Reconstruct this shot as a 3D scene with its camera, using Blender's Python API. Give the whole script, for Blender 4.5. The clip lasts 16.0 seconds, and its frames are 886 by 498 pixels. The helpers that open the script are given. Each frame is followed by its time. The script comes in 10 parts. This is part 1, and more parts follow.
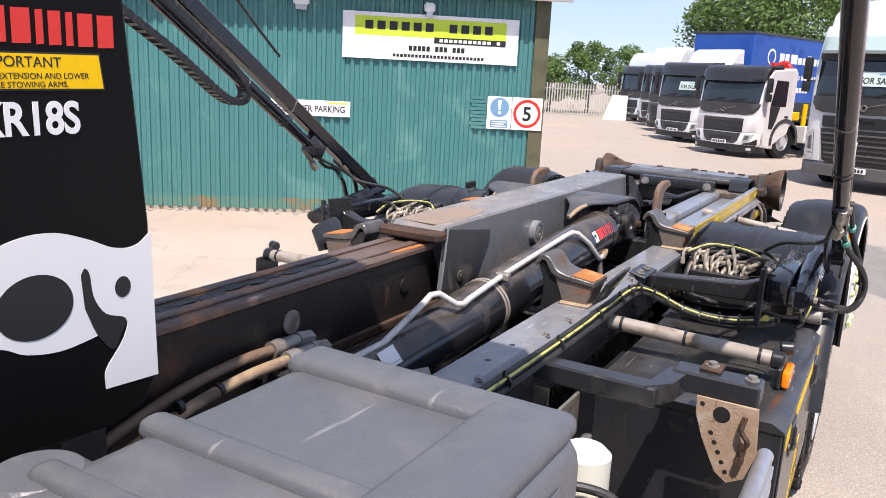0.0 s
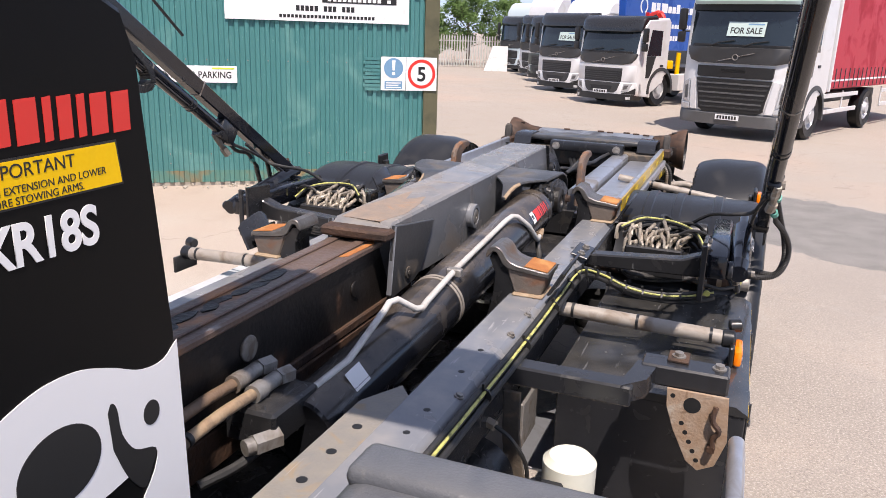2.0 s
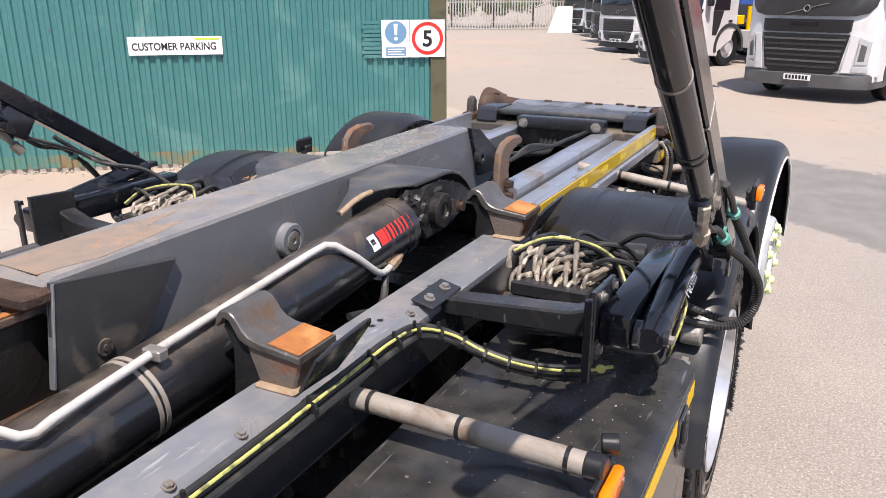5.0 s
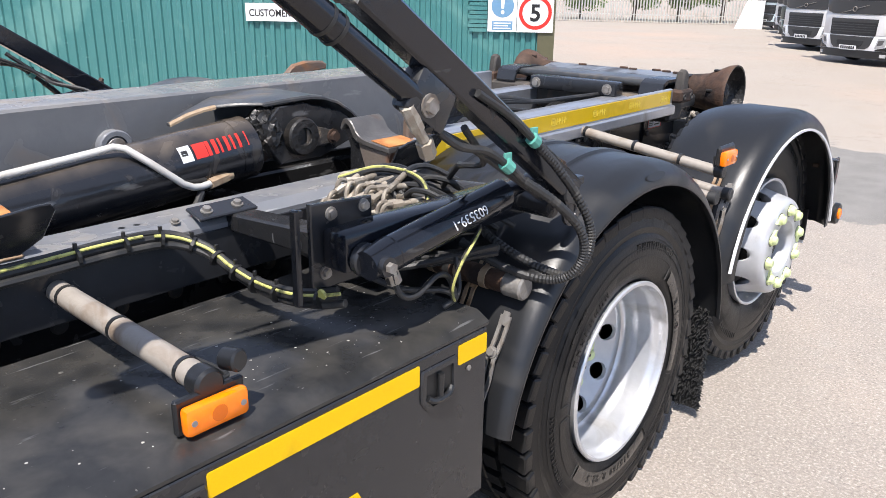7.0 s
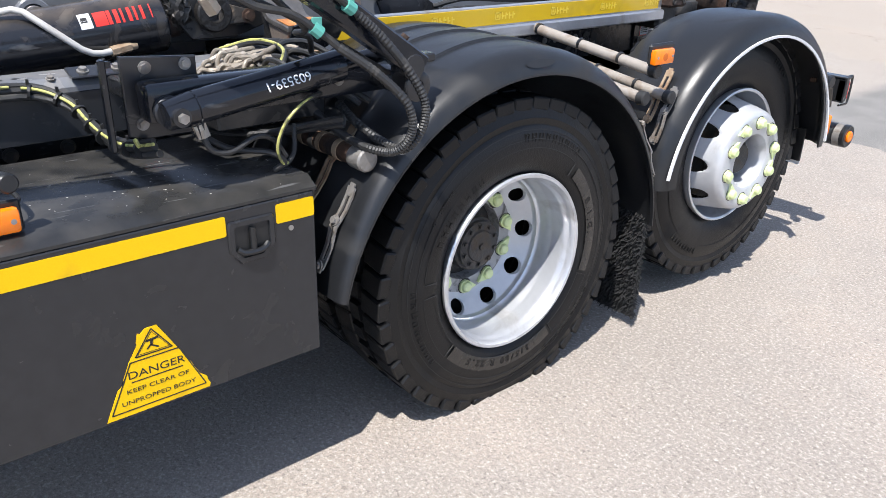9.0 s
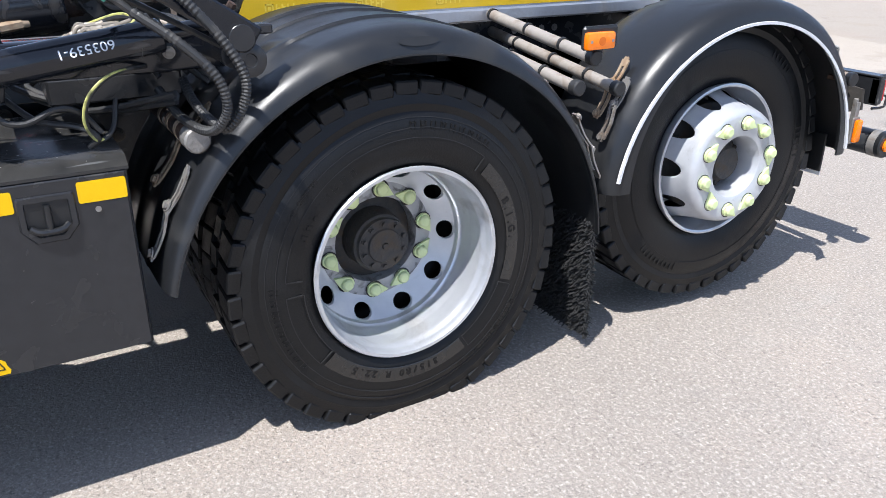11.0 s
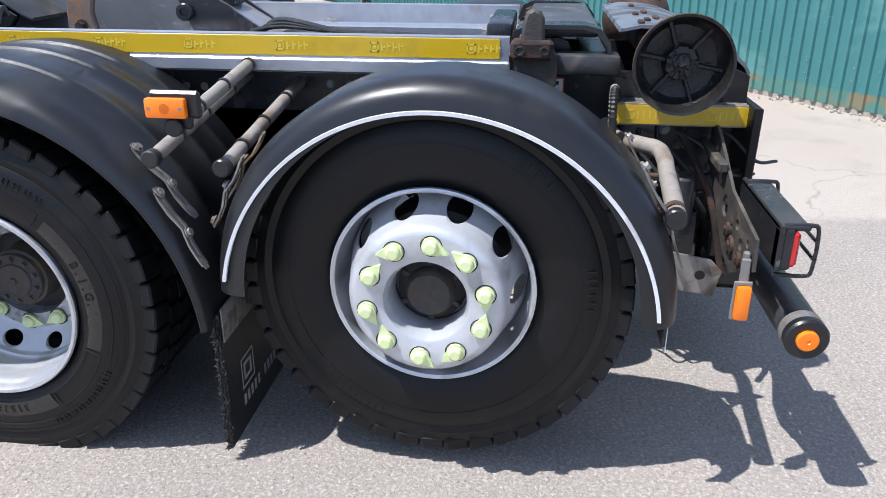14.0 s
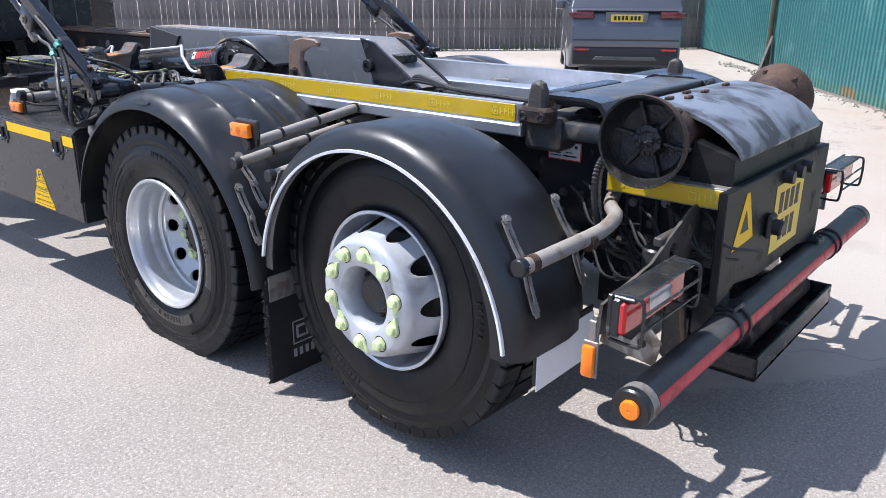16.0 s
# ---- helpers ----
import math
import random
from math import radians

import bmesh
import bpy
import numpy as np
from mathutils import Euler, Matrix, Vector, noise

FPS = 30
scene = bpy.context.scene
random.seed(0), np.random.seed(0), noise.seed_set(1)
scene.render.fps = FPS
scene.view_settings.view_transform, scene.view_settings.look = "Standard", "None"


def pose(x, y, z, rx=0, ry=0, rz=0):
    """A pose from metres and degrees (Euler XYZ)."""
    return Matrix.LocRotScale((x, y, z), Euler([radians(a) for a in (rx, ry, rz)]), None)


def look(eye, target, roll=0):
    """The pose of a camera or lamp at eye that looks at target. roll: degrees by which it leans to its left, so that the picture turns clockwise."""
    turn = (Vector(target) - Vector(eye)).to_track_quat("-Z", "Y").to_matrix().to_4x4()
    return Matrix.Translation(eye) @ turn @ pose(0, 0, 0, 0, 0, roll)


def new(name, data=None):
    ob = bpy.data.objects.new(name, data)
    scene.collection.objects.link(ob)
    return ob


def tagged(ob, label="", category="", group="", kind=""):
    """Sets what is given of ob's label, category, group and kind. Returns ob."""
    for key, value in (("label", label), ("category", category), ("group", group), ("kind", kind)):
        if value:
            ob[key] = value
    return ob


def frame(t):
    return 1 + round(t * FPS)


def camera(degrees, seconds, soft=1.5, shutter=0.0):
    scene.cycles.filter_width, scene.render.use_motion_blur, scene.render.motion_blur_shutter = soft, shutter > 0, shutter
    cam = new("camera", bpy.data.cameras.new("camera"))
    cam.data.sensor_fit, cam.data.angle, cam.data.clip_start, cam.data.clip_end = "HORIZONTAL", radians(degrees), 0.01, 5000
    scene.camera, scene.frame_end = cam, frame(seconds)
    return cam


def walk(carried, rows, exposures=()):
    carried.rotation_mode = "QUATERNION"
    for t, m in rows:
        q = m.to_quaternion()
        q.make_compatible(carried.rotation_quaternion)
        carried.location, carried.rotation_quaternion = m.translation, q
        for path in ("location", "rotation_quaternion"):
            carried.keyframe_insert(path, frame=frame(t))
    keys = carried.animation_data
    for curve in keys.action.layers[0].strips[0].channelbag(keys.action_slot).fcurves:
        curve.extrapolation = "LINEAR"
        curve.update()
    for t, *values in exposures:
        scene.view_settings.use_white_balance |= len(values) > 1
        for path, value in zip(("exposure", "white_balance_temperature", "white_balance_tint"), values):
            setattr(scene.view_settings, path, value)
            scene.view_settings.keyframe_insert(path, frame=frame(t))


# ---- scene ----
cam = camera(59.5, 16.0, soft=0.7)
PATH = [
    (0, (1.397, -4.212, 1.946), (0.428, -2.519, 1.506), 2.9),
    (0.5, (1.329, -4.114, 2.051), (0.452, -2.381, 1.574), 3.0),
    (1, (1.207, -4.126, 2.065), (0.422, -2.358, 1.558), 3.0),
    (1.5, (1.128, -4.155, 2.053), (0.407, -2.366, 1.526), 2.6),
    (2, (1.13, -4.168, 2.051), (0.44, -2.372, 1.507), 1.9),
    (2.5, (1.168, -4.141, 2.052), (0.472, -2.35, 1.497), 0.7),
    (3, (1.261, -4.003, 2.05), (0.545, -2.223, 1.485), -0.2),
    (3.5, (1.377, -3.799, 2.05), (0.642, -2.031, 1.473), -0.8),
    (3.7, (1.398, -3.705, 2.048), (0.655, -1.942, 1.464), -0.8),
    (5.8, (1.627, -2.42, 1.951), (0.631, -0.812, 1.302), 0.0),
    (6, (1.68, -2.342, 1.938), (0.642, -0.761, 1.289), 0.0),
    (6.5, (1.999, -2.185, 1.855), (0.847, -0.683, 1.209), 0.1),
    (7, (2.308, -2.177, 1.755), (1.076, -0.739, 1.111), 0.9),
    (7.5, (2.567, -2.187, 1.73), (1.281, -0.807, 1.064), 1.5),
    (8, (2.65, -1.878, 1.688), (1.296, -0.606, 0.944), 1.6),
    (8.2, (2.685, -1.815, 1.68), (1.328, -0.555, 0.911), 1.9),
    (10.3, (3.206, -1.478, 1.525), (1.702, -0.449, 0.701), -0.2),
    (10.5, (3.195, -1.336, 1.502), (1.666, -0.332, 0.693), -0.2),
    (11, (3.182, -1.011, 1.522), (1.6, -0.077, 0.731), 0.3),
    (11.5, (3.278, -0.622, 1.558), (1.638, 0.204, 0.765), 1.2),
    (12, (3.27, -0.205, 1.571), (1.576, 0.48, 0.758), 1.9),
    (12.5, (3.251, 0.292, 1.603), (1.499, 0.797, 0.781), 2.0),
    (13, (3.322, 0.764, 1.614), (1.518, 1.048, 0.798), 1.2),
    (13.5, (3.237, 1.21, 1.592), (1.403, 1.26, 0.796), 0.5),
    (14, (3.211, 1.694, 1.601), (1.375, 1.475, 0.838), 0.1),
    (14.5, (3.135, 2.085, 1.644), (1.349, 1.586, 0.895), 0.1),
    (15, (2.931, 2.449, 1.669), (1.242, 1.662, 0.942), 0.2),
    (15.5, (2.908, 2.868, 1.681), (1.338, 1.843, 0.984), 0.0),
    (16, (3.074, 3.279, 1.71), (1.622, 2.067, 1.06), 0.2),
]
walk(cam, [(t, look(eye, target, roll)) for t, eye, target, roll in PATH], exposures=[(0, 0.86, 6680, 18), (2, 0.72, 6800, 19), (3.5, 0.68, 6850, 20), (6, 0.85, 6550, 15), (8, 0.95, 6300, 12), (11, 0.91, 5970, 11), (13.5, 0.79, 5850, 12), (15, 0.78, 5850, 12), (16, 0.87, 5800, 13)])

# ---- light ----
SUN = Vector((0.26, -0.46, 1.0)).normalized()
world = bpy.data.worlds.new("World")
scene.world = world
world.use_nodes = True
wn = world.node_tree
sky = wn.nodes.new("ShaderNodeTexSky")
sky.sky_type = "NISHITA"
sky.sun_disc = False
sky.sun_elevation = math.asin(SUN.z)
sky.sun_rotation = math.atan2(SUN.x, SUN.y)
sky.air_density, sky.dust_density, sky.ozone_density, sky.altitude = 0.75, 0.15, 2.0, 0.0
pale = wn.nodes.new("ShaderNodeHueSaturation")
pale.inputs["Saturation"].default_value = 0.65
wn.links.new(sky.outputs[0], pale.inputs["Color"])
wn.links.new(pale.outputs[0], wn.nodes["Background"].inputs[0])
wn.nodes["Background"].inputs[1].default_value = 0.15

# low sky all round, far off: pale blue with thin cloud
bm = bmesh.new()
rings = [[bm.verts.new((900 * math.cos(k * math.tau / 96), 900 * math.sin(k * math.tau / 96), z)) for k in range(96)] for z in (-2.0, 120.0, 240.0)]
for a, b in zip(rings, rings[1:]):
    for k in range(96):
        bm.faces.new((a[k], a[(k + 1) % 96], b[(k + 1) % 96], b[k]))
me = bpy.data.meshes.new("backdrop")
bm.to_mesh(me)
bm.free()
far_sky = bpy.data.materials.new("far_sky")
far_sky.use_nodes = True
nt = far_sky.node_tree
nt.nodes.remove(nt.nodes["Principled BSDF"])
tc = nt.nodes.new("ShaderNodeTexCoord")
sp = nt.nodes.new("ShaderNodeSeparateXYZ")
nt.links.new(tc.outputs["Object"], sp.inputs[0])
up_ = nt.nodes.new("ShaderNodeMapRange")
up_.inputs[1].default_value, up_.inputs[2].default_value = 20.0, 230.0
nt.links.new(sp.outputs[2], up_.inputs[0])
blue = nt.nodes.new("ShaderNodeMix")
blue.data_type = "RGBA"
blue.inputs[6].default_value, blue.inputs[7].default_value = (0.42, 0.54, 0.68, 1), (0.15, 0.3, 0.6, 1)
nt.links.new(up_.outputs[0], blue.inputs[0])
mp = nt.nodes.new("ShaderNodeMapping")
mp.inputs["Scale"].default_value = (0.004, 0.004, 0.013)
nt.links.new(tc.outputs["Object"], mp.inputs[0])
cl = nt.nodes.new("ShaderNodeTexNoise")
cl.inputs["Scale"].default_value, cl.inputs["Detail"].default_value = 1.0, 8.0
nt.links.new(mp.outputs[0], cl.inputs["Vector"])
cr = nt.nodes.new("ShaderNodeMapRange")
cr.inputs[1].default_value, cr.inputs[2].default_value, cr.inputs[4].default_value = 0.5, 0.75, 0.8
nt.links.new(cl.outputs[0], cr.inputs[0])
haze = nt.nodes.new("ShaderNodeMix")
haze.data_type = "RGBA"
haze.inputs[7].default_value = (0.5, 0.56, 0.62, 1)
nt.links.new(cr.outputs[0], haze.inputs[0])
nt.links.new(blue.outputs[2], haze.inputs[6])
em = nt.nodes.new("ShaderNodeEmission")
nt.links.new(haze.outputs[2], em.inputs[0])
nt.links.new(em.outputs[0], nt.nodes["Material Output"].inputs[0])
me.materials.append(far_sky)
tagged(new("backdrop", me), "distant pale blue sky with thin cloud", "sky", kind="structure")
sun = new("sun", bpy.data.lights.new("sun", "SUN"))
sun.data.energy, sun.data.angle, sun.data.color = 3.85, radians(0.53), (1.0, 0.95, 0.87)
sun.matrix_world = look(SUN * 30, (0, 0, 0))


# ---- materials ----
def rgb(c):
    return (c, c, c, 1) if isinstance(c, (int, float)) else (*c, 1)


def material(name, base, rough=0.5, metal=0.0, other=None, stain=None, grain=40.0, big=3.0, amount=0.5, cover=0.35, bump=0.0, bscale=120.0, random=0.0, coat=0.0, dust=None, dusty=0.5, scratch=None, spec=0.5):
    """Base colour varied by a fine grain towards other, and by large patches towards stain; bump from a fine noise."""
    m = bpy.data.materials.new(name)
    m.use_nodes = True
    nt = m.node_tree
    bs = nt.nodes["Principled BSDF"]
    bs.inputs["Roughness"].default_value = rough
    bs.inputs["Metallic"].default_value = metal
    bs.inputs["Specular IOR Level"].default_value = spec
    bs.inputs["Coat Weight"].default_value = coat
    tc = nt.nodes.new("ShaderNodeTexCoord")

    def noise_of(scale, detail=6.0, distort=0.0):
        n = nt.nodes.new("ShaderNodeTexNoise")
        n.inputs["Scale"].default_value, n.inputs["Detail"].default_value, n.inputs["Distortion"].default_value = scale, detail, distort
        nt.links.new(tc.outputs["Object"], n.inputs["Vector"])
        return n

    def ramp_of(src, lo, hi):
        r = nt.nodes.new("ShaderNodeMapRange")
        r.inputs[1].default_value, r.inputs[2].default_value = lo, hi
        nt.links.new(src, r.inputs[0])
        return r.outputs[0]

    def mixed(f, a, b, gain=1.0):
        x = nt.nodes.new("ShaderNodeMix")
        x.data_type = "RGBA"
        if gain != 1.0:
            g = nt.nodes.new("ShaderNodeMath")
            g.operation = "MULTIPLY"
            g.inputs[1].default_value = gain
            nt.links.new(f, g.inputs[0])
            f = g.outputs[0]
        nt.links.new(f, x.inputs[0])
        for sock, val in ((x.inputs[6], a), (x.inputs[7], b)):
            if isinstance(val, tuple):
                sock.default_value = val
            else:
                nt.links.new(val, sock)
        return x.outputs[2]

    col = rgb(base)
    g = noise_of(grain)
    col = mixed(ramp_of(g.outputs[0], 0.3, 0.7), col, rgb(other if other is not None else base), amount)
    if stain is not None:
        s = noise_of(big, 8.0, 0.6)
        f = ramp_of(s.outputs[0], 0.62 - cover * 0.35, 0.78 - cover * 0.35)
        col = mixed(f, col, rgb(stain), 0.85)
        rr = nt.nodes.new("ShaderNodeMapRange")
        rr.inputs[3].default_value, rr.inputs[4].default_value = rough, min(1.0, rough + 0.3)
        nt.links.new(f, rr.inputs[0])
        nt.links.new(rr.outputs[0], bs.inputs["Roughness"])
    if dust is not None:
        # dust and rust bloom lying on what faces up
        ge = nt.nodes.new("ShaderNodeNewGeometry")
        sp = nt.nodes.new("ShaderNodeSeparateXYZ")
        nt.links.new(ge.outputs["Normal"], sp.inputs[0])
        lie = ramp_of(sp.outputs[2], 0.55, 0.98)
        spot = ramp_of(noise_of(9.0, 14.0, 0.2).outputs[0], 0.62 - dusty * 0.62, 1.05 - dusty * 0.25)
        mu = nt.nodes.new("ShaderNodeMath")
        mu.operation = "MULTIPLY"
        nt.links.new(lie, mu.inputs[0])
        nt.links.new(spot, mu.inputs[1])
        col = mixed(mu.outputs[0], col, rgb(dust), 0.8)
    if scratch is not None:
        mp = nt.nodes.new("ShaderNodeMapping")
        mp.inputs["Rotation"].default_value = (0.3, 0.2, 0.5)
        mp.inputs["Scale"].default_value = (60.0, 5.0, 22.0)
        nt.links.new(tc.outputs["Object"], mp.inputs["Vector"])
        sn = nt.nodes.new("ShaderNodeTexNoise")
        sn.inputs["Scale"].default_value, sn.inputs["Detail"].default_value = 1.0, 5.0
        nt.links.new(mp.outputs[0], sn.inputs["Vector"])
        col = mixed(ramp_of(sn.outputs[0], 0.66, 0.72), col, rgb(scratch), 0.7)
    if random:
        oi = nt.nodes.new("ShaderNodeObjectInfo")
        hv = nt.nodes.new("ShaderNodeHueSaturation")
        mr = nt.nodes.new("ShaderNodeMapRange")
        mr.inputs[3].default_value, mr.inputs[4].default_value = 1 - random, 1 + random
        nt.links.new(oi.outputs["Random"], mr.inputs[0])
        nt.links.new(mr.outputs[0], hv.inputs["Value"])
        if isinstance(col, tuple):
            hv.inputs["Color"].default_value = col
        else:
            nt.links.new(col, hv.inputs["Color"])
        col = hv.outputs[0]
    if isinstance(col, tuple):
        bs.inputs["Base Color"].default_value = col
    else:
        nt.links.new(col, bs.inputs["Base Color"])
    if bump:
        b = nt.nodes.new("ShaderNodeBump")
        b.inputs["Strength"].default_value = bump
        b.inputs["Distance"].default_value = 0.01
        nb = noise_of(bscale, 3.0)
        nt.links.new(nb.outputs[0], b.inputs["Height"])
        nt.links.new(b.outputs[0], bs.inputs["Normal"])
    return m


BLACK = material("black_paint", (0.018, 0.019, 0.0215), 0.24, 0.0, (0.024, 0.025, 0.028), (0.03, 0.029, 0.027), 25, 14, 0.7, 0.05, 0.04, 60)
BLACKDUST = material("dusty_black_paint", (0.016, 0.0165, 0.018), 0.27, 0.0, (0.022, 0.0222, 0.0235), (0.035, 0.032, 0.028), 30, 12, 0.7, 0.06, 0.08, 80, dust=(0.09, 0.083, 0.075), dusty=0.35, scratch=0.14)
GREYPAINT = material("worn_dark_grey_paint", (0.175, 0.184, 0.202), 0.22, 0.0, (0.2, 0.207, 0.218), (0.27, 0.245, 0.215), 18, 7, 0.6, 0.12, 0.06, 60, dust=(0.36, 0.33, 0.29), dusty=0.3, scratch=0.4)
STEEL = material("worn_bright_steel", (0.52, 0.54, 0.58), 0.32, 0.75, (0.4, 0.41, 0.44), (0.3, 0.27, 0.24), 14, 5, 0.6, 0.2, 0.08, 90)
PLASTIC = material("black_plastic", (0.0125, 0.0132, 0.0145), 0.33, 0.0, (0.016, 0.0165, 0.018), (0.026, 0.0255, 0.025), 60, 3, 0.6, 0.2, 0.06, 400)
TYRE = material("tyre_rubber", (0.0052, 0.0053, 0.0057), 0.42, 0.0, (0.0075, 0.0076, 0.0079), (0.013, 0.0125, 0.012), 35, 6, 0.6, 0.2, 0.14, 160, spec=0.3)
TYREEDGE = material("scuffed_rubber_edge", (0.017, 0.017, 0.0175), 0.5, 0.0, (0.026, 0.0255, 0.025), None, 80, 9, 0.7, spec=0.3)
TYREGREY = material("smooth_tyre_band", 0.0105, 0.22, 0.0, (0.013, 0.0129, 0.0127), (0.009, 0.0088, 0.0086), 90, 20, 0.7, 0.2, 0.03, 300, coat=0.2, spec=0.6)
RIM = material("silver_wheel_paint", (0.5, 0.51, 0.53), 0.34, 0.25, (0.58, 0.59, 0.6), (0.3, 0.29, 0.28), 30, 7, 0.5, 0.15, 0.05, 120)
RIMHI = material("bright_polished_rim", (0.6, 0.61, 0.63), 0.28, 0.55, (0.5, 0.51, 0.53), (0.36, 0.35, 0.34), 16, 6, 0.6, 0.2, 0.04, 90)
HUB = material("grimy_hub_iron", 0.04, 0.6, 0.3, (0.07, 0.06, 0.05), (0.1, 0.075, 0.05), 50, 14, 0.7, 0.3, 0.3, 100)
NUTCAP = material("pale_yellow_nut_cap", (0.66, 0.74, 0.36), 0.45, 0.0, (0.7, 0.77, 0.44), (0.55, 0.56, 0.36), 40, 20, 0.5, 0.15, random=0.06)
WHITE = material("white_paint", 0.78, 0.4, 0.0, 0.72, (0.6, 0.58, 0.54), 30, 4, 0.5, 0.15)
TRIMWHITE = material("white_edge_trim", 0.75, 0.5, 0.0, 0.65, (0.4, 0.39, 0.37), 60, 12, 0.6, 0.2)
YELLOW = material("yellow_reflective_tape", (0.84, 0.5, 0.0), 0.42, 0.0, (0.88, 0.55, 0.005), (0.7, 0.42, 0.01), 300, 9, 0.6, 0.1, spec=0.2)
YELLOWDARK = material("amber_yellow_reflective_strip", (0.6, 0.39, 0.005), 0.3, 0.0, (0.66, 0.43, 0.008), (0.52, 0.34, 0.01), 300, 9, 0.6, 0.15, coat=0.5)
YELLOWMARK = material("pale_yellow_print", (0.72, 0.54, 0.06), 0.4)
ORANGE = material("amber_lens", (0.95, 0.2, 0.0), 0.2, 0.0, (1.0, 0.26, 0.002), None, 60, 3, 0.6, coat=0.4)
AMBERDARK = material("deep_amber_boss", (0.6, 0.12, 0.002), 0.25, 0.0, (0.7, 0.15, 0.004), None, 60, 3, 0.5)
REDLENS = material("red_lens", (0.5, 0.012, 0.015), 0.15, 0.0, (0.6, 0.02, 0.02), None, 60, 3, 0.5, coat=0.6)
REDTAPE = material("faded_red_reflective_tape", (0.46, 0.02, 0.035), 0.4, 0.0, (0.62, 0.05, 0.07), (0.3, 0.05, 0.055), 60, 14, 0.7, 0.3)
RUST = material("rusty_brown_steel", (0.05, 0.03, 0.022), 0.65, 0.2, (0.1, 0.052, 0.03), (0.022, 0.018, 0.017), 30, 7, 0.8, 0.45, 0.4, 90, dust=(0.17, 0.095, 0.055), dusty=0.4)
RUSTORANGE = material("bright_orange_rust", (0.42, 0.16, 0.04), 0.8, 0.0, (0.3, 0.1, 0.03), (0.5, 0.26, 0.09), 40, 10, 0.7, 0.3, 0.3, 120)
RUSTBEAM = material("rust_streaked_plate", (0.12, 0.086, 0.07), 0.42, 0.1, (0.15, 0.095, 0.07), (0.5, 0.24, 0.11), 12, 5, 0.7, 0.2, 0.35, 60, scratch=(0.3, 0.28, 0.27))
TAN = material("dusty_tan_steel", (0.36, 0.27, 0.18), 0.7, 0.0, (0.27, 0.185, 0.11), (0.2, 0.115, 0.06), 30, 12, 0.7, 0.35, 0.25, 120, scratch=(0.42, 0.3, 0.15))
JIBSIDE = material("grimy_black_brown_steel", (0.012, 0.0105, 0.01), 0.42, 0.1, (0.024, 0.019, 0.016), (0.1, 0.045, 0.022), 10, 5, 0.7, 0.16, 0.25, 60)
GRIMECAST = material("grimy_cast_steel", (0.045, 0.04, 0.035), 0.6, 0.1, (0.075, 0.065, 0.055), (0.2, 0.15, 0.1), 25, 9, 0.7, 0.25, 0.3, 90, dust=(0.22, 0.18, 0.14), dusty=0.4)
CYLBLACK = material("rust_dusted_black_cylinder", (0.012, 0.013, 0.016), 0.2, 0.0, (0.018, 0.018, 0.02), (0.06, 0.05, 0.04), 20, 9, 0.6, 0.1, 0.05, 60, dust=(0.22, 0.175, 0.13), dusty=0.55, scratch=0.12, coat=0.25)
GREASE = material("black_grease", (0.009, 0.009, 0.009), 0.4, 0.0, (0.018, 0.016, 0.014), (0.045, 0.036, 0.03), 18, 7, 0.7, 0.3, 0.5, 70)
FITTING = material("corroded_hose_fitting", (0.36, 0.32, 0.26), 0.5, 0.25, (0.27, 0.22, 0.17), (0.58, 0.55, 0.48), 45, 25, 0.8, 0.22, 0.3, 120, random=0.4)
GREENTAPE = material("green_tape", (0.09, 0.33, 0.27), 0.5, 0.0, (0.12, 0.4, 0.33), None, 40, 3, 0.6)
LOCKERTOP = material("chipped_black_locker_top", (0.02, 0.0205, 0.021), 0.24, 0.0, (0.03, 0.03, 0.03), (0.34, 0.32, 0.28), 30, 70, 0.7, -0.24, 0.06, 50, dust=(0.09, 0.083, 0.072), dusty=0.38, scratch=0.14)
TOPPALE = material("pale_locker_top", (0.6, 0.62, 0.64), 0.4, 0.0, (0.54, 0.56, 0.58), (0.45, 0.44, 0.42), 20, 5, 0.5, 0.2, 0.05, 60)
GLOSSBLACK = material("glossy_black_enamel", (0.008, 0.0095, 0.0135), 0.13, 0.0, (0.011, 0.0125, 0.017), (0.03, 0.03, 0.03), 25, 14, 0.6, 0.05, 0.03, 60, scratch=0.07)
HOOKSTEEL = material("rust_edged_grey_steel", (0.135, 0.115, 0.1), 0.5, 0.2, (0.19, 0.15, 0.12), (0.22, 0.095, 0.045), 12, 9, 0.7, 0.3, 0.3, 70)
HOODGREY = material("scuffed_black_grey_plate", (0.035, 0.037, 0.04), 0.35, 0.0, (0.05, 0.05, 0.05), (0.12, 0.1, 0.08), 16, 9, 0.6, 0.12, 0.12, 70, dust=(0.16, 0.145, 0.125), dusty=0.4)
PADSTEEL = material("bare_worn_cast_steel", (0.17, 0.16, 0.15), 0.34, 0.5, (0.1, 0.095, 0.09), (0.16, 0.1, 0.06), 16, 9, 0.8, 0.2, 0.25, 70, scratch=(0.55, 0.53, 0.5))
ZINC = material("dull_zinc", (0.3, 0.285, 0.265), 0.5, 0.5, (0.23, 0.215, 0.195), (0.15, 0.115, 0.085), 50, 14, 0.6, 0.35, 0.2, 150)
TUBE = material("grimy_pale_tube_paint", (0.34, 0.305, 0.265), 0.55, 0.1, (0.27, 0.24, 0.205), (0.17, 0.12, 0.08), 30, 10, 0.6, 0.3, 0.12, 120)
PIPE = material("pale_painted_pipe", (0.56, 0.545, 0.51), 0.42, 0.1, (0.48, 0.465, 0.435), (0.36, 0.32, 0.28), 40, 12, 0.6, 0.25)
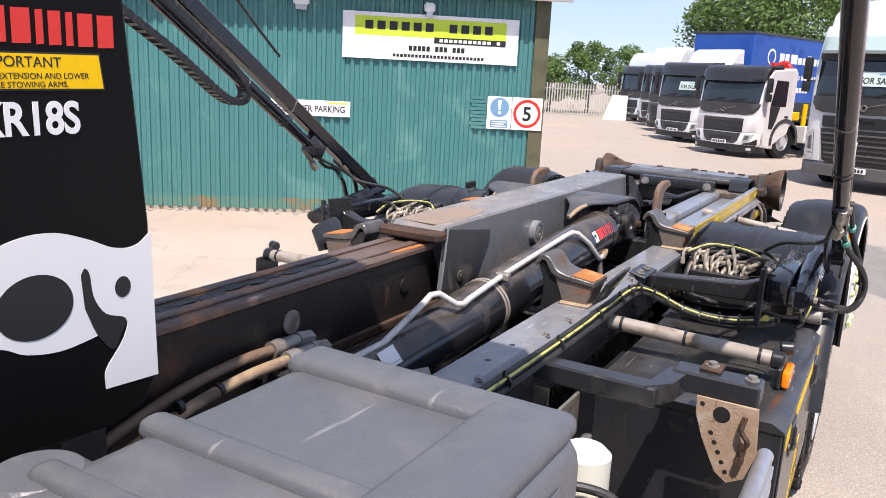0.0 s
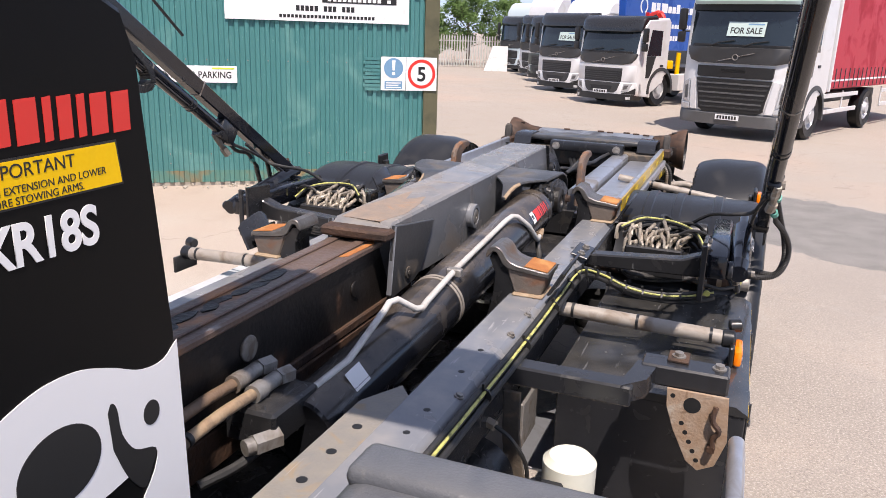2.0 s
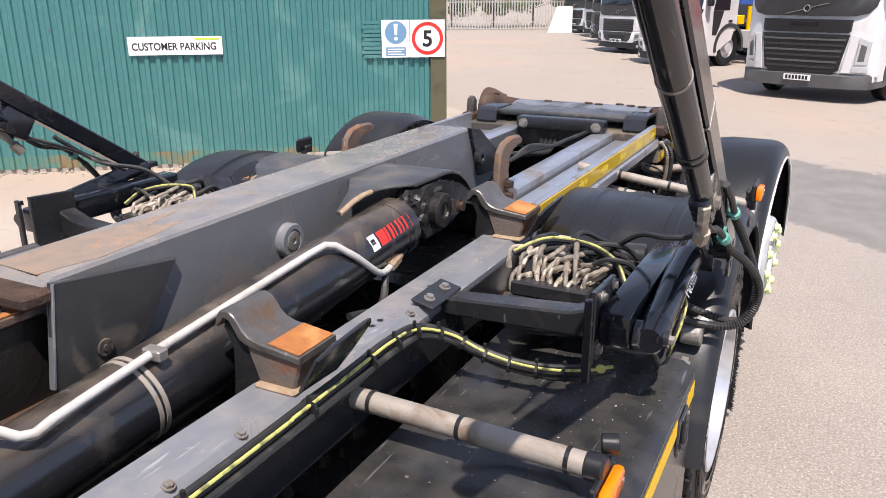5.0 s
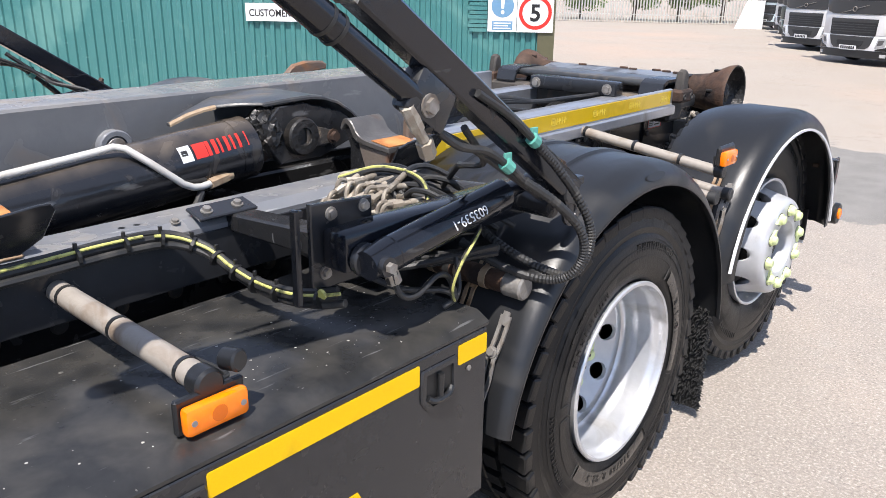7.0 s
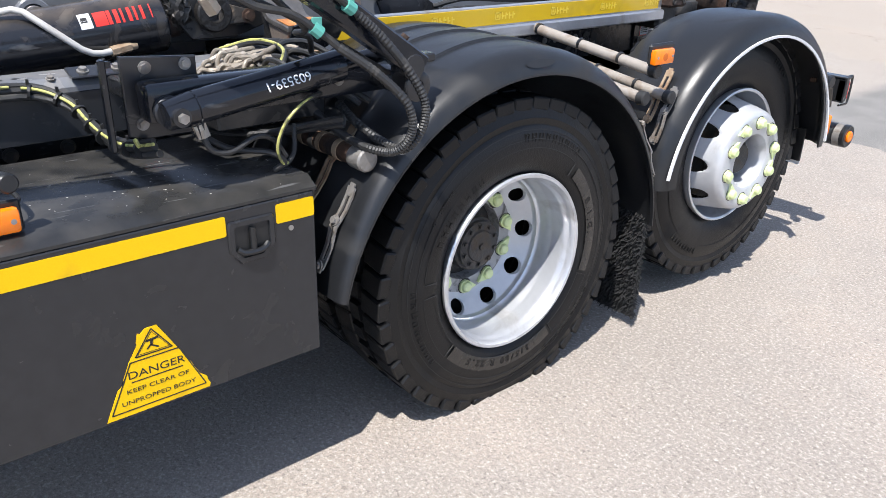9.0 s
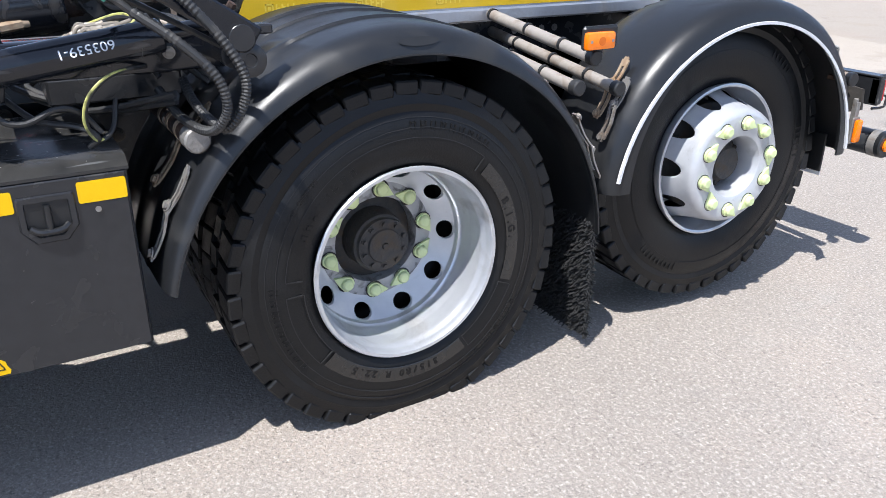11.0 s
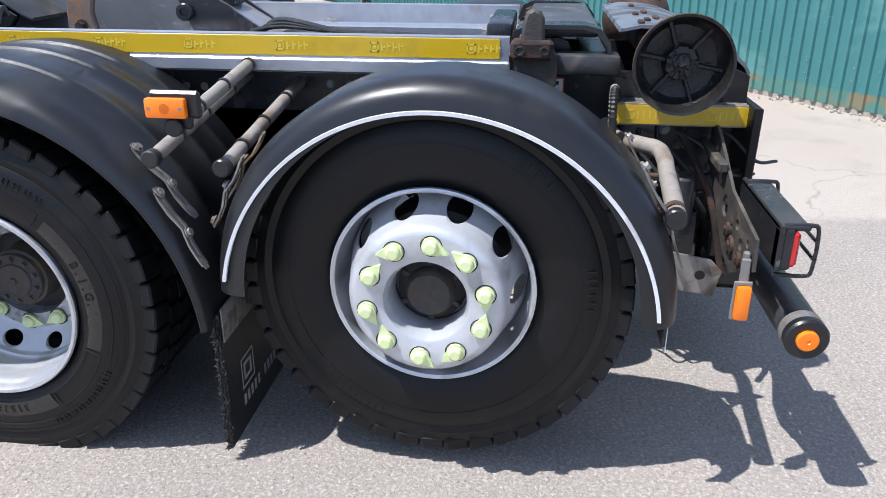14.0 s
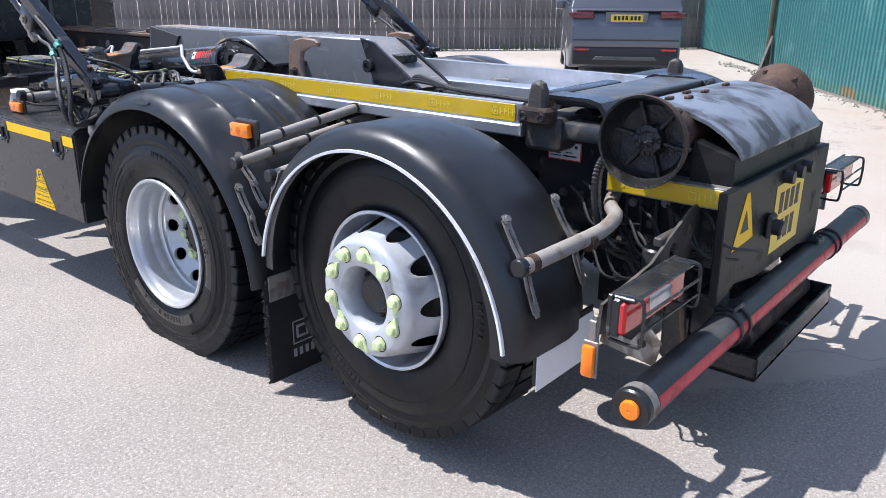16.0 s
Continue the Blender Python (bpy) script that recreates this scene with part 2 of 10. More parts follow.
HOSE = material("black_hose_rubber", 0.02, 0.5, 0.0, 0.025, (0.06, 0.056, 0.05), 60, 15, 0.6, 0.25, 0.15, 300)
CABLE = material("yellow_green_stripe", (0.5, 0.49, 0.13), 0.5, 0.0, (0.56, 0.55, 0.22), (0.1, 0.1, 0.05), 60, 30, 0.5, 0.4)
BRUSH = material("spray_suppressant_bristle", 0.012, 0.9, 0.0, 0.03, None, 200, 3, 0.8, 0.3, 0.9, 180)
REDPRINT = material("red_print", (0.66, 0.03, 0.02), 0.42)
WHITEPRINT = material("white_print", 0.74, 0.42)
# black for print, and for the shade painted into holes and hollows
BLACKFILL = material("black_print_and_hollow", 0.012, 0.5)
BLUEPRINT = material("faded_blue_print", (0.13, 0.27, 0.42), 0.5, 0.0, (0.17, 0.31, 0.45), None, 30, 3, 0.5)
LIME = material("lime_print", (0.5, 0.65, 0.04), 0.5)
TANKWHITE = material("cream_plastic_tank", (0.7, 0.69, 0.58), 0.45, 0.0, (0.64, 0.62, 0.52), None, 30, 3, 0.5)
TEAL = material("teal_profiled_sheet", (0.05, 0.18, 0.178), 0.4, 0.0, (0.06, 0.2, 0.196), (0.11, 0.27, 0.25), 5, 1.6, 0.5, 0.18, scratch=(0.14, 0.3, 0.28))
TEALRUST = material("rust_tinted_sheet_foot", (0.09, 0.2, 0.16), 0.6, 0.0, (0.06, 0.2, 0.18), (0.25, 0.16, 0.07), 9, 3, 0.7, 0.3)
OLIVE = material("olive_corner_trim", (0.09, 0.085, 0.045), 0.55, 0.0, (0.11, 0.1, 0.055), (0.06, 0.06, 0.035), 20, 3, 0.6, 0.3)
ENDWALL = material("dark_grey_sheet", (0.028, 0.036, 0.038), 0.5, 0.0, (0.036, 0.044, 0.045), (0.06, 0.065, 0.06), 6, 1.5, 0.5, 0.25)
DARKGLASS = material("dark_vehicle_glass", (0.012, 0.02, 0.026), 0.06, 0.0, (0.016, 0.024, 0.03), None, 3, 1, 0.5, coat=0.4)
CABWHITE = material("white_cab_paint", 0.64, 0.28, 0.0, 0.6, (0.56, 0.545, 0.52), 12, 2, 0.5, 0.2, coat=0.25)
CABGREY = material("dark_grey_cab_plastic", 0.034, 0.42, 0.0, 0.04, (0.05, 0.049, 0.048), 30, 4, 0.5, 0.2)
BOARDBLACK = material("smooth_black_board", 0.004, 0.42, 0.0, (0.0045, 0.0045, 0.005), None, 20, 3, 0.5, spec=0.12)
REARBLACK = material("flat_black_paint", 0.006, 0.5, 0.0, (0.01, 0.01, 0.0105), (0.025, 0.023, 0.02), 25, 9, 0.7, 0.12, 0.1, 80, spec=0.35)
CABMID = material("mid_grey_bumper", 0.085, 0.5, 0.0, 0.1, (0.07, 0.069, 0.067), 30, 4, 0.5, 0.2)
CABVISOR = material("glossy_black_roof_visor", 0.018, 0.2, 0.0, 0.024, None, 20, 3, 0.5, coat=0.3)
VISORGREEN = material("pale_green_visor", (0.36, 0.47, 0.45), 0.15, 0.0, (0.4, 0.5, 0.48), None, 6, 2, 0.5, coat=0.4)
CABDARK = material("black_grille_plastic", 0.012, 0.45, 0.0, 0.02, None, 30, 4, 0.5)
LAMPGLASS = material("clear_headlamp", (0.55, 0.57, 0.58), 0.12, 0.3, (0.4, 0.42, 0.44), None, 25, 4, 0.7, coat=0.6)
REDSHEET = material("red_curtain", (0.42, 0.012, 0.03), 0.5, 0.0, (0.48, 0.016, 0.036), (0.3, 0.012, 0.025), 4, 1.5, 0.5, 0.3, 0.2, 6)
BLUESHEET = material("blue_curtain", (0.008, 0.07, 0.33), 0.45, 0.0, (0.01, 0.085, 0.38), (0.006, 0.055, 0.26), 4, 1.5, 0.5, 0.3, 0.2, 6)
SUVPAINT = material("grey_car_paint", (0.12, 0.125, 0.14), 0.28, 0.5, (0.13, 0.135, 0.15), None, 40, 3, 0.4, coat=0.6)
WOOD = material("weathered_fence_board", (0.16, 0.145, 0.135), 0.85, 0.0, (0.22, 0.2, 0.185), (0.1, 0.09, 0.085), 22, 4, 0.7, 0.35, 0.3, 60, random=0.15)
GALV = material("galvanised_palisade", (0.5, 0.49, 0.45), 0.55, 0.3, (0.44, 0.43, 0.4), (0.33, 0.3, 0.25), 10, 2, 0.5, 0.25)
LEAF = material("leaf_green", (0.08, 0.15, 0.03), 0.6, 0.0, (0.125, 0.2, 0.05), (0.05, 0.1, 0.022), 1.7, 0.5, 0.8, 0.35)
BARK = material("bark", (0.11, 0.085, 0.065), 0.9, 0.0, (0.16, 0.13, 0.1), (0.07, 0.06, 0.05), 12, 3, 0.7, 0.3, 0.4, 30)
STONE = material("pale_rubble", (0.4, 0.36, 0.3), 0.9, 0.0, (0.3, 0.27, 0.22), None, 12, 3, 0.7, 0.3, 0.5, 30)
PLATEYELLOW = material("yellow_number_plate", (0.72, 0.52, 0.04), 0.4)


def ground_material():
    """Pale worn concrete that turns to chipped grey asphalt along the parked vehicle, with patches, cracks and grit."""
    m = bpy.data.materials.new("yard_surface")
    m.use_nodes = True
    nt = m.node_tree
    bs = nt.nodes["Principled BSDF"]
    tc = nt.nodes.new("ShaderNodeTexCoord")

    def node(kind, **vals):
        n = nt.nodes.new(kind)
        for k, v in vals.items():
            n.inputs[k].default_value = v
        return n

    def noise_of(scale, detail=6.0, rough=0.55):
        n = node("ShaderNodeTexNoise", Scale=scale, Detail=detail, Roughness=rough)
        nt.links.new(tc.outputs["Object"], n.inputs["Vector"])
        return n.outputs[0]

    def span(src, lo, hi, a=0.0, b=1.0):
        r = node("ShaderNodeMapRange")
        for i, v in enumerate((lo, hi, a, b)):
            r.inputs[i + 1].default_value = v
        nt.links.new(src, r.inputs[0])
        return r.outputs[0]

    def mixed(f, a, b):
        x = nt.nodes.new("ShaderNodeMix")
        x.data_type = "RGBA"
        nt.links.new(f, x.inputs[0])
        for sock, val in ((x.inputs[6], a), (x.inputs[7], b)):
            if isinstance(val, tuple):
                sock.default_value = val
            else:
                nt.links.new(val, sock)
        return x.outputs[2]

    def maths(op, a, b):
        x = nt.nodes.new("ShaderNodeMath")
        x.operation = op
        for i, v in enumerate((a, b)):
            if isinstance(v, (int, float)):
                x.inputs[i].default_value = v
            else:
                nt.links.new(v, x.inputs[i])
        return x.outputs[0]

    sep = nt.nodes.new("ShaderNodeSeparateXYZ")
    nt.links.new(tc.outputs["Object"], sep.inputs[0])
    X, Y = sep.outputs[0], sep.outputs[1]
    wob = span(noise_of(0.6), 0.3, 0.7, -0.5, 0.5)
    fine = span(noise_of(14.0, 3.0), 0.3, 0.7, -0.05, 0.05)
    # asphalt lies beside and behind the vehicle, concrete elsewhere
    edge = maths("ADD", maths("ADD", X, maths("MULTIPLY", Y, 0.1)), maths("ADD", maths("MULTIPLY", wob, 0.3), fine))
    edge = maths("ADD", edge, span(Y, 2.2, 3.2, 0.0, 1.3))
    asph = span(edge, 0.2, 0.3)
    patch = maths("ADD", maths("ADD", Y, maths("MULTIPLY", X, 0.35)), maths("ADD", wob, fine))
    dark = maths("MULTIPLY", span(patch, 4.85, 4.9), span(patch, 8.0, 7.95))
    dark = maths("MULTIPLY", dark, span(X, -0.4, -0.2))
    far = span(patch, 8.0, 8.2)
    asph = maths("MULTIPLY", asph, span(far, 1.0, 0.0))
    conc = mixed(span(noise_of(0.35, 8.0), 0.3, 0.7), (0.4, 0.343, 0.285, 1), (0.45, 0.4, 0.345, 1))
    conc = mixed(span(far, 0.0, 1.0, 0.0, 0.55), conc, (0.29, 0.252, 0.215, 1))
    conc = mixed(span(noise_of(1.6, 10.0), 0.55, 0.75), conc, (0.34, 0.29, 0.235, 1))
    conc = mixed(span(noise_of(0.13, 6.0), 0.5, 0.68), conc, (0.41, 0.315, 0.25, 1))
    tar = mixed(span(noise_of(0.5, 8.0), 0.3, 0.7), (0.3, 0.262, 0.225, 1), (0.395, 0.346, 0.298, 1))
    tar = mixed(span(noise_of(2.3, 8.0), 0.58, 0.75), tar, (0.38, 0.352, 0.318, 1))
    jig = node("ShaderNodeTexNoise", Scale=45.0, Detail=3.0)
    nt.links.new(tc.outputs["Object"], jig.inputs["Vector"])
    jit = node("ShaderNodeVectorMath")
    jit.operation = "MULTIPLY_ADD"
    jit.inputs[1].default_value = (0.03, 0.03, 0.03)
    nt.links.new(jig.outputs["Color"], jit.inputs[0])
    nt.links.new(tc.outputs["Object"], jit.inputs[2])
    chip = node("ShaderNodeTexVoronoi", Scale=88.0)
    nt.links.new(jit.outputs[0], chip.inputs["Vector"])
    pit = span(noise_of(60.0, 4.0, 0.65), 0.54, 0.66)
    tar = mixed(span(noise_of(7.0, 10.0, 0.7), 0.5, 0.72, 0.0, 0.5), tar, (0.3, 0.272, 0.245, 1))
    tar = mixed(span(noise_of(1.1, 9.0, 0.65), 0.5, 0.68, 0.0, 0.6), tar, (0.42, 0.35, 0.29, 1))
    tar = mixed(span(chip.outputs[0], 0.25, 0.7, 0.0, 0.42), mixed(span(noise_of(75.0, 3.0), 0.5, 0.64, 0.0, 0.8), tar, (0.53, 0.48, 0.425, 1)), (0.21, 0.187, 0.165, 1))
    tar = mixed(maths("MULTIPLY", pit, span(noise_of(9.0, 5.0), 0.42, 0.6, 0.25, 0.8)), tar, (0.17, 0.15, 0.132, 1))
    old = mixed(span(noise_of(3.0, 8.0), 0.35, 0.7), (0.145, 0.137, 0.127, 1), (0.215, 0.202, 0.188, 1))
    old = mixed(span(noise_of(120.0, 2.0), 0.45, 0.7), old, (0.3, 0.29, 0.27, 1))
    col = mixed(asph, conc, tar)
    col = mixed(dark, col, old)
    grit = span(noise_of(220.0, 2.0), 0.35, 0.65, 0.86, 1.12)
    hv = nt.nodes.new("ShaderNodeHueSaturation")
    nt.links.new(grit, hv.inputs["Value"])
    nt.links.new(col, hv.inputs["Color"])
    crack = node("ShaderNodeTexVoronoi", Scale=0.33)
    crack.feature = "DISTANCE_TO_EDGE"
    warp = node("ShaderNodeVectorMath")
    warp.operation = "ADD"
    nz = node("ShaderNodeTexNoise", Scale=2.0, Detail=6.0)
    nt.links.new(tc.outputs["Object"], nz.inputs["Vector"])
    nt.links.new(tc.outputs["Object"], warp.inputs[0])
    nt.links.new(nz.outputs["Color"], warp.inputs[1])
    nt.links.new(warp.outputs[0], crack.inputs["Vector"])
    line = maths("MULTIPLY", span(crack.outputs[0], 0.0, 0.0045, 1.0, 0.0), span(asph, 1.0, 0.0, 0.06, 0.42))
    col = mixed(line, hv.outputs[0], (0.13, 0.11, 0.09, 1))
    nt.links.new(col, bs.inputs["Base Color"])
    bs.inputs["Roughness"].default_value = 0.9
    bp = node("ShaderNodeBump", Strength=0.6, Distance=0.005)
    nt.links.new(maths("SUBTRACT", maths("ADD", noise_of(110.0, 3.0), maths("MULTIPLY", chip.outputs[0], 0.6)), maths("MULTIPLY", pit, 0.6)), bp.inputs["Height"])
    nt.links.new(bp.outputs[0], bs.inputs["Normal"])
    return m


# ---- mesh helpers ----
def part(name, bm, mat, parent=None, label="", loc=None, sharp=35):
    me = bpy.data.meshes.new(name)
    bm.normal_update()
    bm.to_mesh(me)
    bm.free()
    me.shade_smooth()
    me.set_sharp_from_angle(angle=radians(sharp))
    me.materials.append(mat)
    return put(name, me, parent, label, loc)


def put(name, me, parent=None, label="", loc=None):
    ob = new(name, me)
    if parent is not None:
        ob.parent = parent
    if loc is not None:
        if isinstance(loc, Matrix):
            ob.matrix_basis = loc
        else:
            ob.location = loc
    if label:
        tagged(ob, label)
    return ob


def thing(name, label, category, group="", kind="", loc=(0, 0, 0), turn=0):
    ob = new(name)
    ob.empty_display_size = 0.2
    ob.location = loc
    ob.rotation_euler = (0, 0, radians(turn))
    return tagged(ob, label, category, group, kind)


def box(bm, lo, hi, bev=0.0, m=None, seg=1):
    c = [(a + b) / 2 for a, b in zip(lo, hi)]
    s = [max(abs(b - a), 1e-4) for a, b in zip(lo, hi)]
    mat = Matrix.Translation(c) @ Matrix.Diagonal((*s, 1))
    if m is not None:
        mat = m @ mat
    vs = bmesh.ops.create_cube(bm, size=1, matrix=mat)["verts"]
    if bev:
        es = {e for v in vs for e in v.link_edges}
        bmesh.ops.bevel(bm, geom=list(es), offset=min(bev, min(s) * 0.45), segments=seg, profile=0.5, affect="EDGES", clamp_overlap=True)
    return bm


def prism(bm, pts, axis, a, b, bev=0.0):
    """A flat outline pulled along an axis from a to b. The outline's pairs are the other two coordinates in the order x, y, z."""
    def at(p, h):
        return {"x": (h, p[0], p[1]), "y": (p[0], h, p[1]), "z": (p[0], p[1], h)}[axis]
    lo = [bm.verts.new(at(p, a)) for p in pts]
    hi = [bm.verts.new(at(p, b)) for p in pts]
    n = len(pts)
    fs = [bm.faces.new(lo[::-1]), bm.faces.new(hi)]
    for i in range(n):
        fs.append(bm.faces.new((lo[i], lo[(i + 1) % n], hi[(i + 1) % n], hi[i])))
    bmesh.ops.recalc_face_normals(bm, faces=fs)
    if bev:
        es = {e for f in fs[:2] for e in f.edges}
        bmesh.ops.bevel(bm, geom=list(es), offset=bev, segments=1, profile=0.5, affect="EDGES", clamp_overlap=True)
    return bm


def rod(bm, p, q, r, seg=16, r2=None, bev=0.0):
    p, q = Vector(p), Vector(q)
    d = q - p
    m = Matrix.Translation((p + q) / 2) @ d.to_track_quat("Z", "Y").to_matrix().to_4x4()
    vs = bmesh.ops.create_cone(bm, cap_ends=True, segments=seg, radius1=r, radius2=r if r2 is None else r2, depth=d.length, matrix=m)["verts"]
    if bev:
        es = {e for v in vs for e in v.link_edges if any(len(f.verts) > 4 for f in e.link_faces)}
        bmesh.ops.bevel(bm, geom=list(es), offset=bev, segments=1, profile=0.5, affect="EDGES")
    return bm


def curve(pts, n=6):
    """Points on a smooth line through pts."""
    p = [Vector(v) for v in pts]
    p = [p[0] * 2 - p[1]] + p + [p[-1] * 2 - p[-2]]
    out = []
    for i in range(1, len(p) - 2):
        for k in range(n):
            t = k / n
            a, b, c, d = p[i - 1:i + 3]
            out.append(0.5 * ((2 * b) + (c - a) * t + (2 * a - 5 * b + 4 * c - d) * t * t + (3 * b - a - 3 * c + d) * t ** 3))
    return out + [p[-2]]


def tube(bm, pts, r, seg=8, ribs=0.0):
    """A round tube swept along pts; ribs: how far every other ring stands out."""
    pts = [Vector(p) for p in pts]
    rings, u = [], None
    for i, p in enumerate(pts):
        d = (pts[min(i + 1, len(pts) - 1)] - pts[max(i - 1, 0)]).normalized()
        if u is None:
            u = d.orthogonal().normalized()
        u = (u - d * u.dot(d)).normalized()
        v = d.cross(u)
        rr = r + (ribs if i % 2 else 0)
        rings.append([bm.verts.new(p + (u * math.cos(k * math.tau / seg) + v * math.sin(k * math.tau / seg)) * rr) for k in range(seg)])
    for a, b in zip(rings, rings[1:]):
        for k in range(seg):
            bm.faces.new((a[k], a[(k + 1) % seg], b[(k + 1) % seg], b[k]))
    bm.faces.new(rings[0][::-1])
    bm.faces.new(rings[-1])
    return bm


def lathe(bm, prof, seg=48, start=0.0, end=360.0, dent=None):
    """Turns a profile of (along x, radius) about the x axis."""
    full = abs(end - start) >= 359.9
    n = seg if full else seg + 1
    rings = []
    for k in range(n):
        a = radians(start + (end - start) * k / seg)
        rings.append([bm.verts.new((x, r * math.sin(a), r * math.cos(a))) for x, r in prof])
    for k in range(seg):
        a, b = rings[k], rings[(k + 1) % n]
        for i in range(len(prof) - 1):
            if prof[i][1] < 1e-6 and prof[i + 1][1] < 1e-6:
                continue
            bm.faces.new((a[i], b[i], b[i + 1], a[i + 1]))
    bmesh.ops.remove_doubles(bm, verts=bm.verts, dist=1e-6)
    bmesh.ops.recalc_face_normals(bm, faces=bm.faces)
    return bm


def text_mesh(words, size, thick=0.0, align="LEFT", stretch=1.0, bold=0.0):
    cu = bpy.data.curves.new("words", "FONT")
    cu.body, cu.size, cu.align_x, cu.extrude, cu.offset = words, size, align, thick, bold
    ob = bpy.data.objects.new("words", cu)
    scene.collection.objects.link(ob)
    bpy.context.view_layer.update()
    me = bpy.data.meshes.new_from_object(ob.evaluated_get(bpy.context.evaluated_depsgraph_get()))
    bpy.data.objects.remove(ob)
    if stretch != 1.0:
        me.transform(Matrix.Diagonal((stretch, 1, 1, 1)))
    return me


def words(name, body, size, mat, parent, m, align="LEFT", stretch=1.0, bold=0.0, label=""):
    me = text_mesh(body, size, 0.0005, align, stretch, bold)
    me.materials.append(mat)
    return put(name, me, parent, label, m)


def flat(bm, pts):
    bm.faces.new([bm.verts.new(p) for p in pts])
    return bm


def facing(origin, right, up):
    """The pose whose x runs along right and y along up, for print on a face."""
    r, u = Vector(right).normalized(), Vector(up).normalized()
    u = (u - r * u.dot(r)).normalized()
    n = r.cross(u)
    m = Matrix((r, u, n)).transposed().to_4x4()
    return Matrix.Translation(origin) @ m


def holed_plate(bm, pts, holes, axis, at, thick):
    """A flat plate in the plane across axis (y) with round holes (x, z, radius) cut through it."""
    def ring(q):
        v = [bm.verts.new((x, 0, z)) for x, z in q]
        return [bm.edges.new((v[k], v[(k + 1) % len(v)])) for k in range(len(v))]
    es = ring(pts)
    for x, z, r in holes:
        es += ring([(x + r * math.cos(k * math.tau / 16), z + r * math.sin(k * math.tau / 16)) for k in range(16)])
    bmesh.ops.triangle_fill(bm, edges=es, use_beauty=True, use_dissolve=False)
    ext = bmesh.ops.extrude_face_region(bm, geom=bm.faces[:])["geom"]
    for v in ext:
        if isinstance(v, bmesh.types.BMVert):
            v.co.y += thick
    bmesh.ops.recalc_face_normals(bm, faces=bm.faces)
    bm.transform(Matrix.Translation((0, at, 0)))
    return bm


def bars(bm, rows):
    """Flat bars (x, y, width, height), a hair proud."""
    for x, y, w, h in rows:
        box(bm, (x, y, -0.0004), (x + w, y + h, 0.0006))
    return bm


# ---- ground ----
bm = bmesh.new()
vs = [bm.verts.new(p) for p in ((-1500, -1500, 0), (1500, -1500, 0), (1500, 1500, 0), (-1500, 1500, 0))]
bm.faces.new(vs)
tagged(part("ground", bm, ground_material()), "pale worn concrete yard with grey asphalt and dark patches", "ground", kind="structure")

# ---- corrugated shed ----
WALL_O, WALL_D, WALL_N = Vector((-2.89, 5.79, 0)), Vector((-0.801, -0.598, 0)), Vector((0.598, -0.801, 0))


def wall_point(s, z, out=0.0):
    """s metres along the shed's front from its corner, z up, out from the sheet."""
    p = WALL_O + WALL_D * s + WALL_N * out
    return Vector((p.x, p.y, z))


def sheet(bm, s0, s1, z0, z1, out=0.0, pitch=0.125, amp=0.016):
    # trapezoid ribs: pan, flank, crown, flank
    a, s = [], s0
    steps = ((0.0, -1), (0.44, -1), (0.54, 1), (0.9, 1))
    k = 0
    while s < s1:
        for f, o in steps:
            s = s0 + (k + f) * pitch
            if s <= s1:
                a.append([bm.verts.new(wall_point(s, z, out + o * amp * 0.75)) for z in (z0, z1)])
        k += 1
    for p, q in zip(a, a[1:]):
        bm.faces.new((p[0], p[1], q[1], q[0]))
    # the sheet's back, so that the wall has thickness
    q0 = [bm.verts.new(wall_point(s, z, out - 0.12)) for s, z in ((s0, z0), (s0, z1), (s1, z1), (s1, z0))]
    bm.faces.new(q0)
    return bm


def wall_box(bm, s0, s1, z0, z1, o0, o1):
    ps = [[wall_point(s, z, o) for s in (s0, s1) for o in (o0, o1)] for z in (z0, z1)]
    v = [[bm.verts.new(p) for p in r] for r in ps]
    for f in ((0, 1, 3, 2),):
        bm.faces.new([v[0][i] for i in f])
        bm.faces.new([v[1][i] for i in reversed(f)])
    for a, b in ((0, 1), (1, 3), (3, 2), (2, 0)):
        bm.faces.new((v[0][a], v[0][b], v[1][b], v[1][a]))
    bmesh.ops.recalc_face_normals(bm, faces=bm.faces)
    return bm


def wall_pose(s, z, out):
    return facing(wall_point(s, z, out), -WALL_D, (0, 0, 1))


shed = thing("shed", "long teal corrugated metal shed with signs on its front", "building", kind="structure")
wf = part("wall_front", sheet(bmesh.new(), 0.12, 12.5, 0.2, 3.02), TEAL, shed, sharp=30)
part("wall_recess", sheet(bmesh.new(), 13.0, 24.0, 0.05, 3.02, -0.35), TEAL, shed, sharp=30)
part("recess_jamb", wall_box(bmesh.new(), 12.5, 13.0, 0.0, 3.02, -0.42, -0.01), TEAL, shed)
part("down_pipe", rod(bmesh.new(), wall_point(12.75, 0.0, 0.06), wall_point(12.75, 3.0, 0.06), 0.05), OLIVE, shed)
part("corner_trim", wall_box(bmesh.new(), -0.03, 0.165, 0.0, 3.02, -0.12, 0.03), OLIVE, shed, "olive brown corner trim")
part("wall_end", wall_box(bmesh.new(), -0.02, 0.1, 0.0, 3.02, -6.0, -0.12), ENDWALL, shed, "dark grey end wall")
part("plinth", wall_box(bmesh.new(), 0.17, 12.5, 0.0, 0.05, -0.1, -0.015), STONE, shed)
part("wall_foot", sheet(bmesh.new(), 0.12, 12.5, 0.05, 0.2), TEALRUST, shed, "rust-tinted foot of the teal sheets", sharp=30)
bm = bmesh.new()
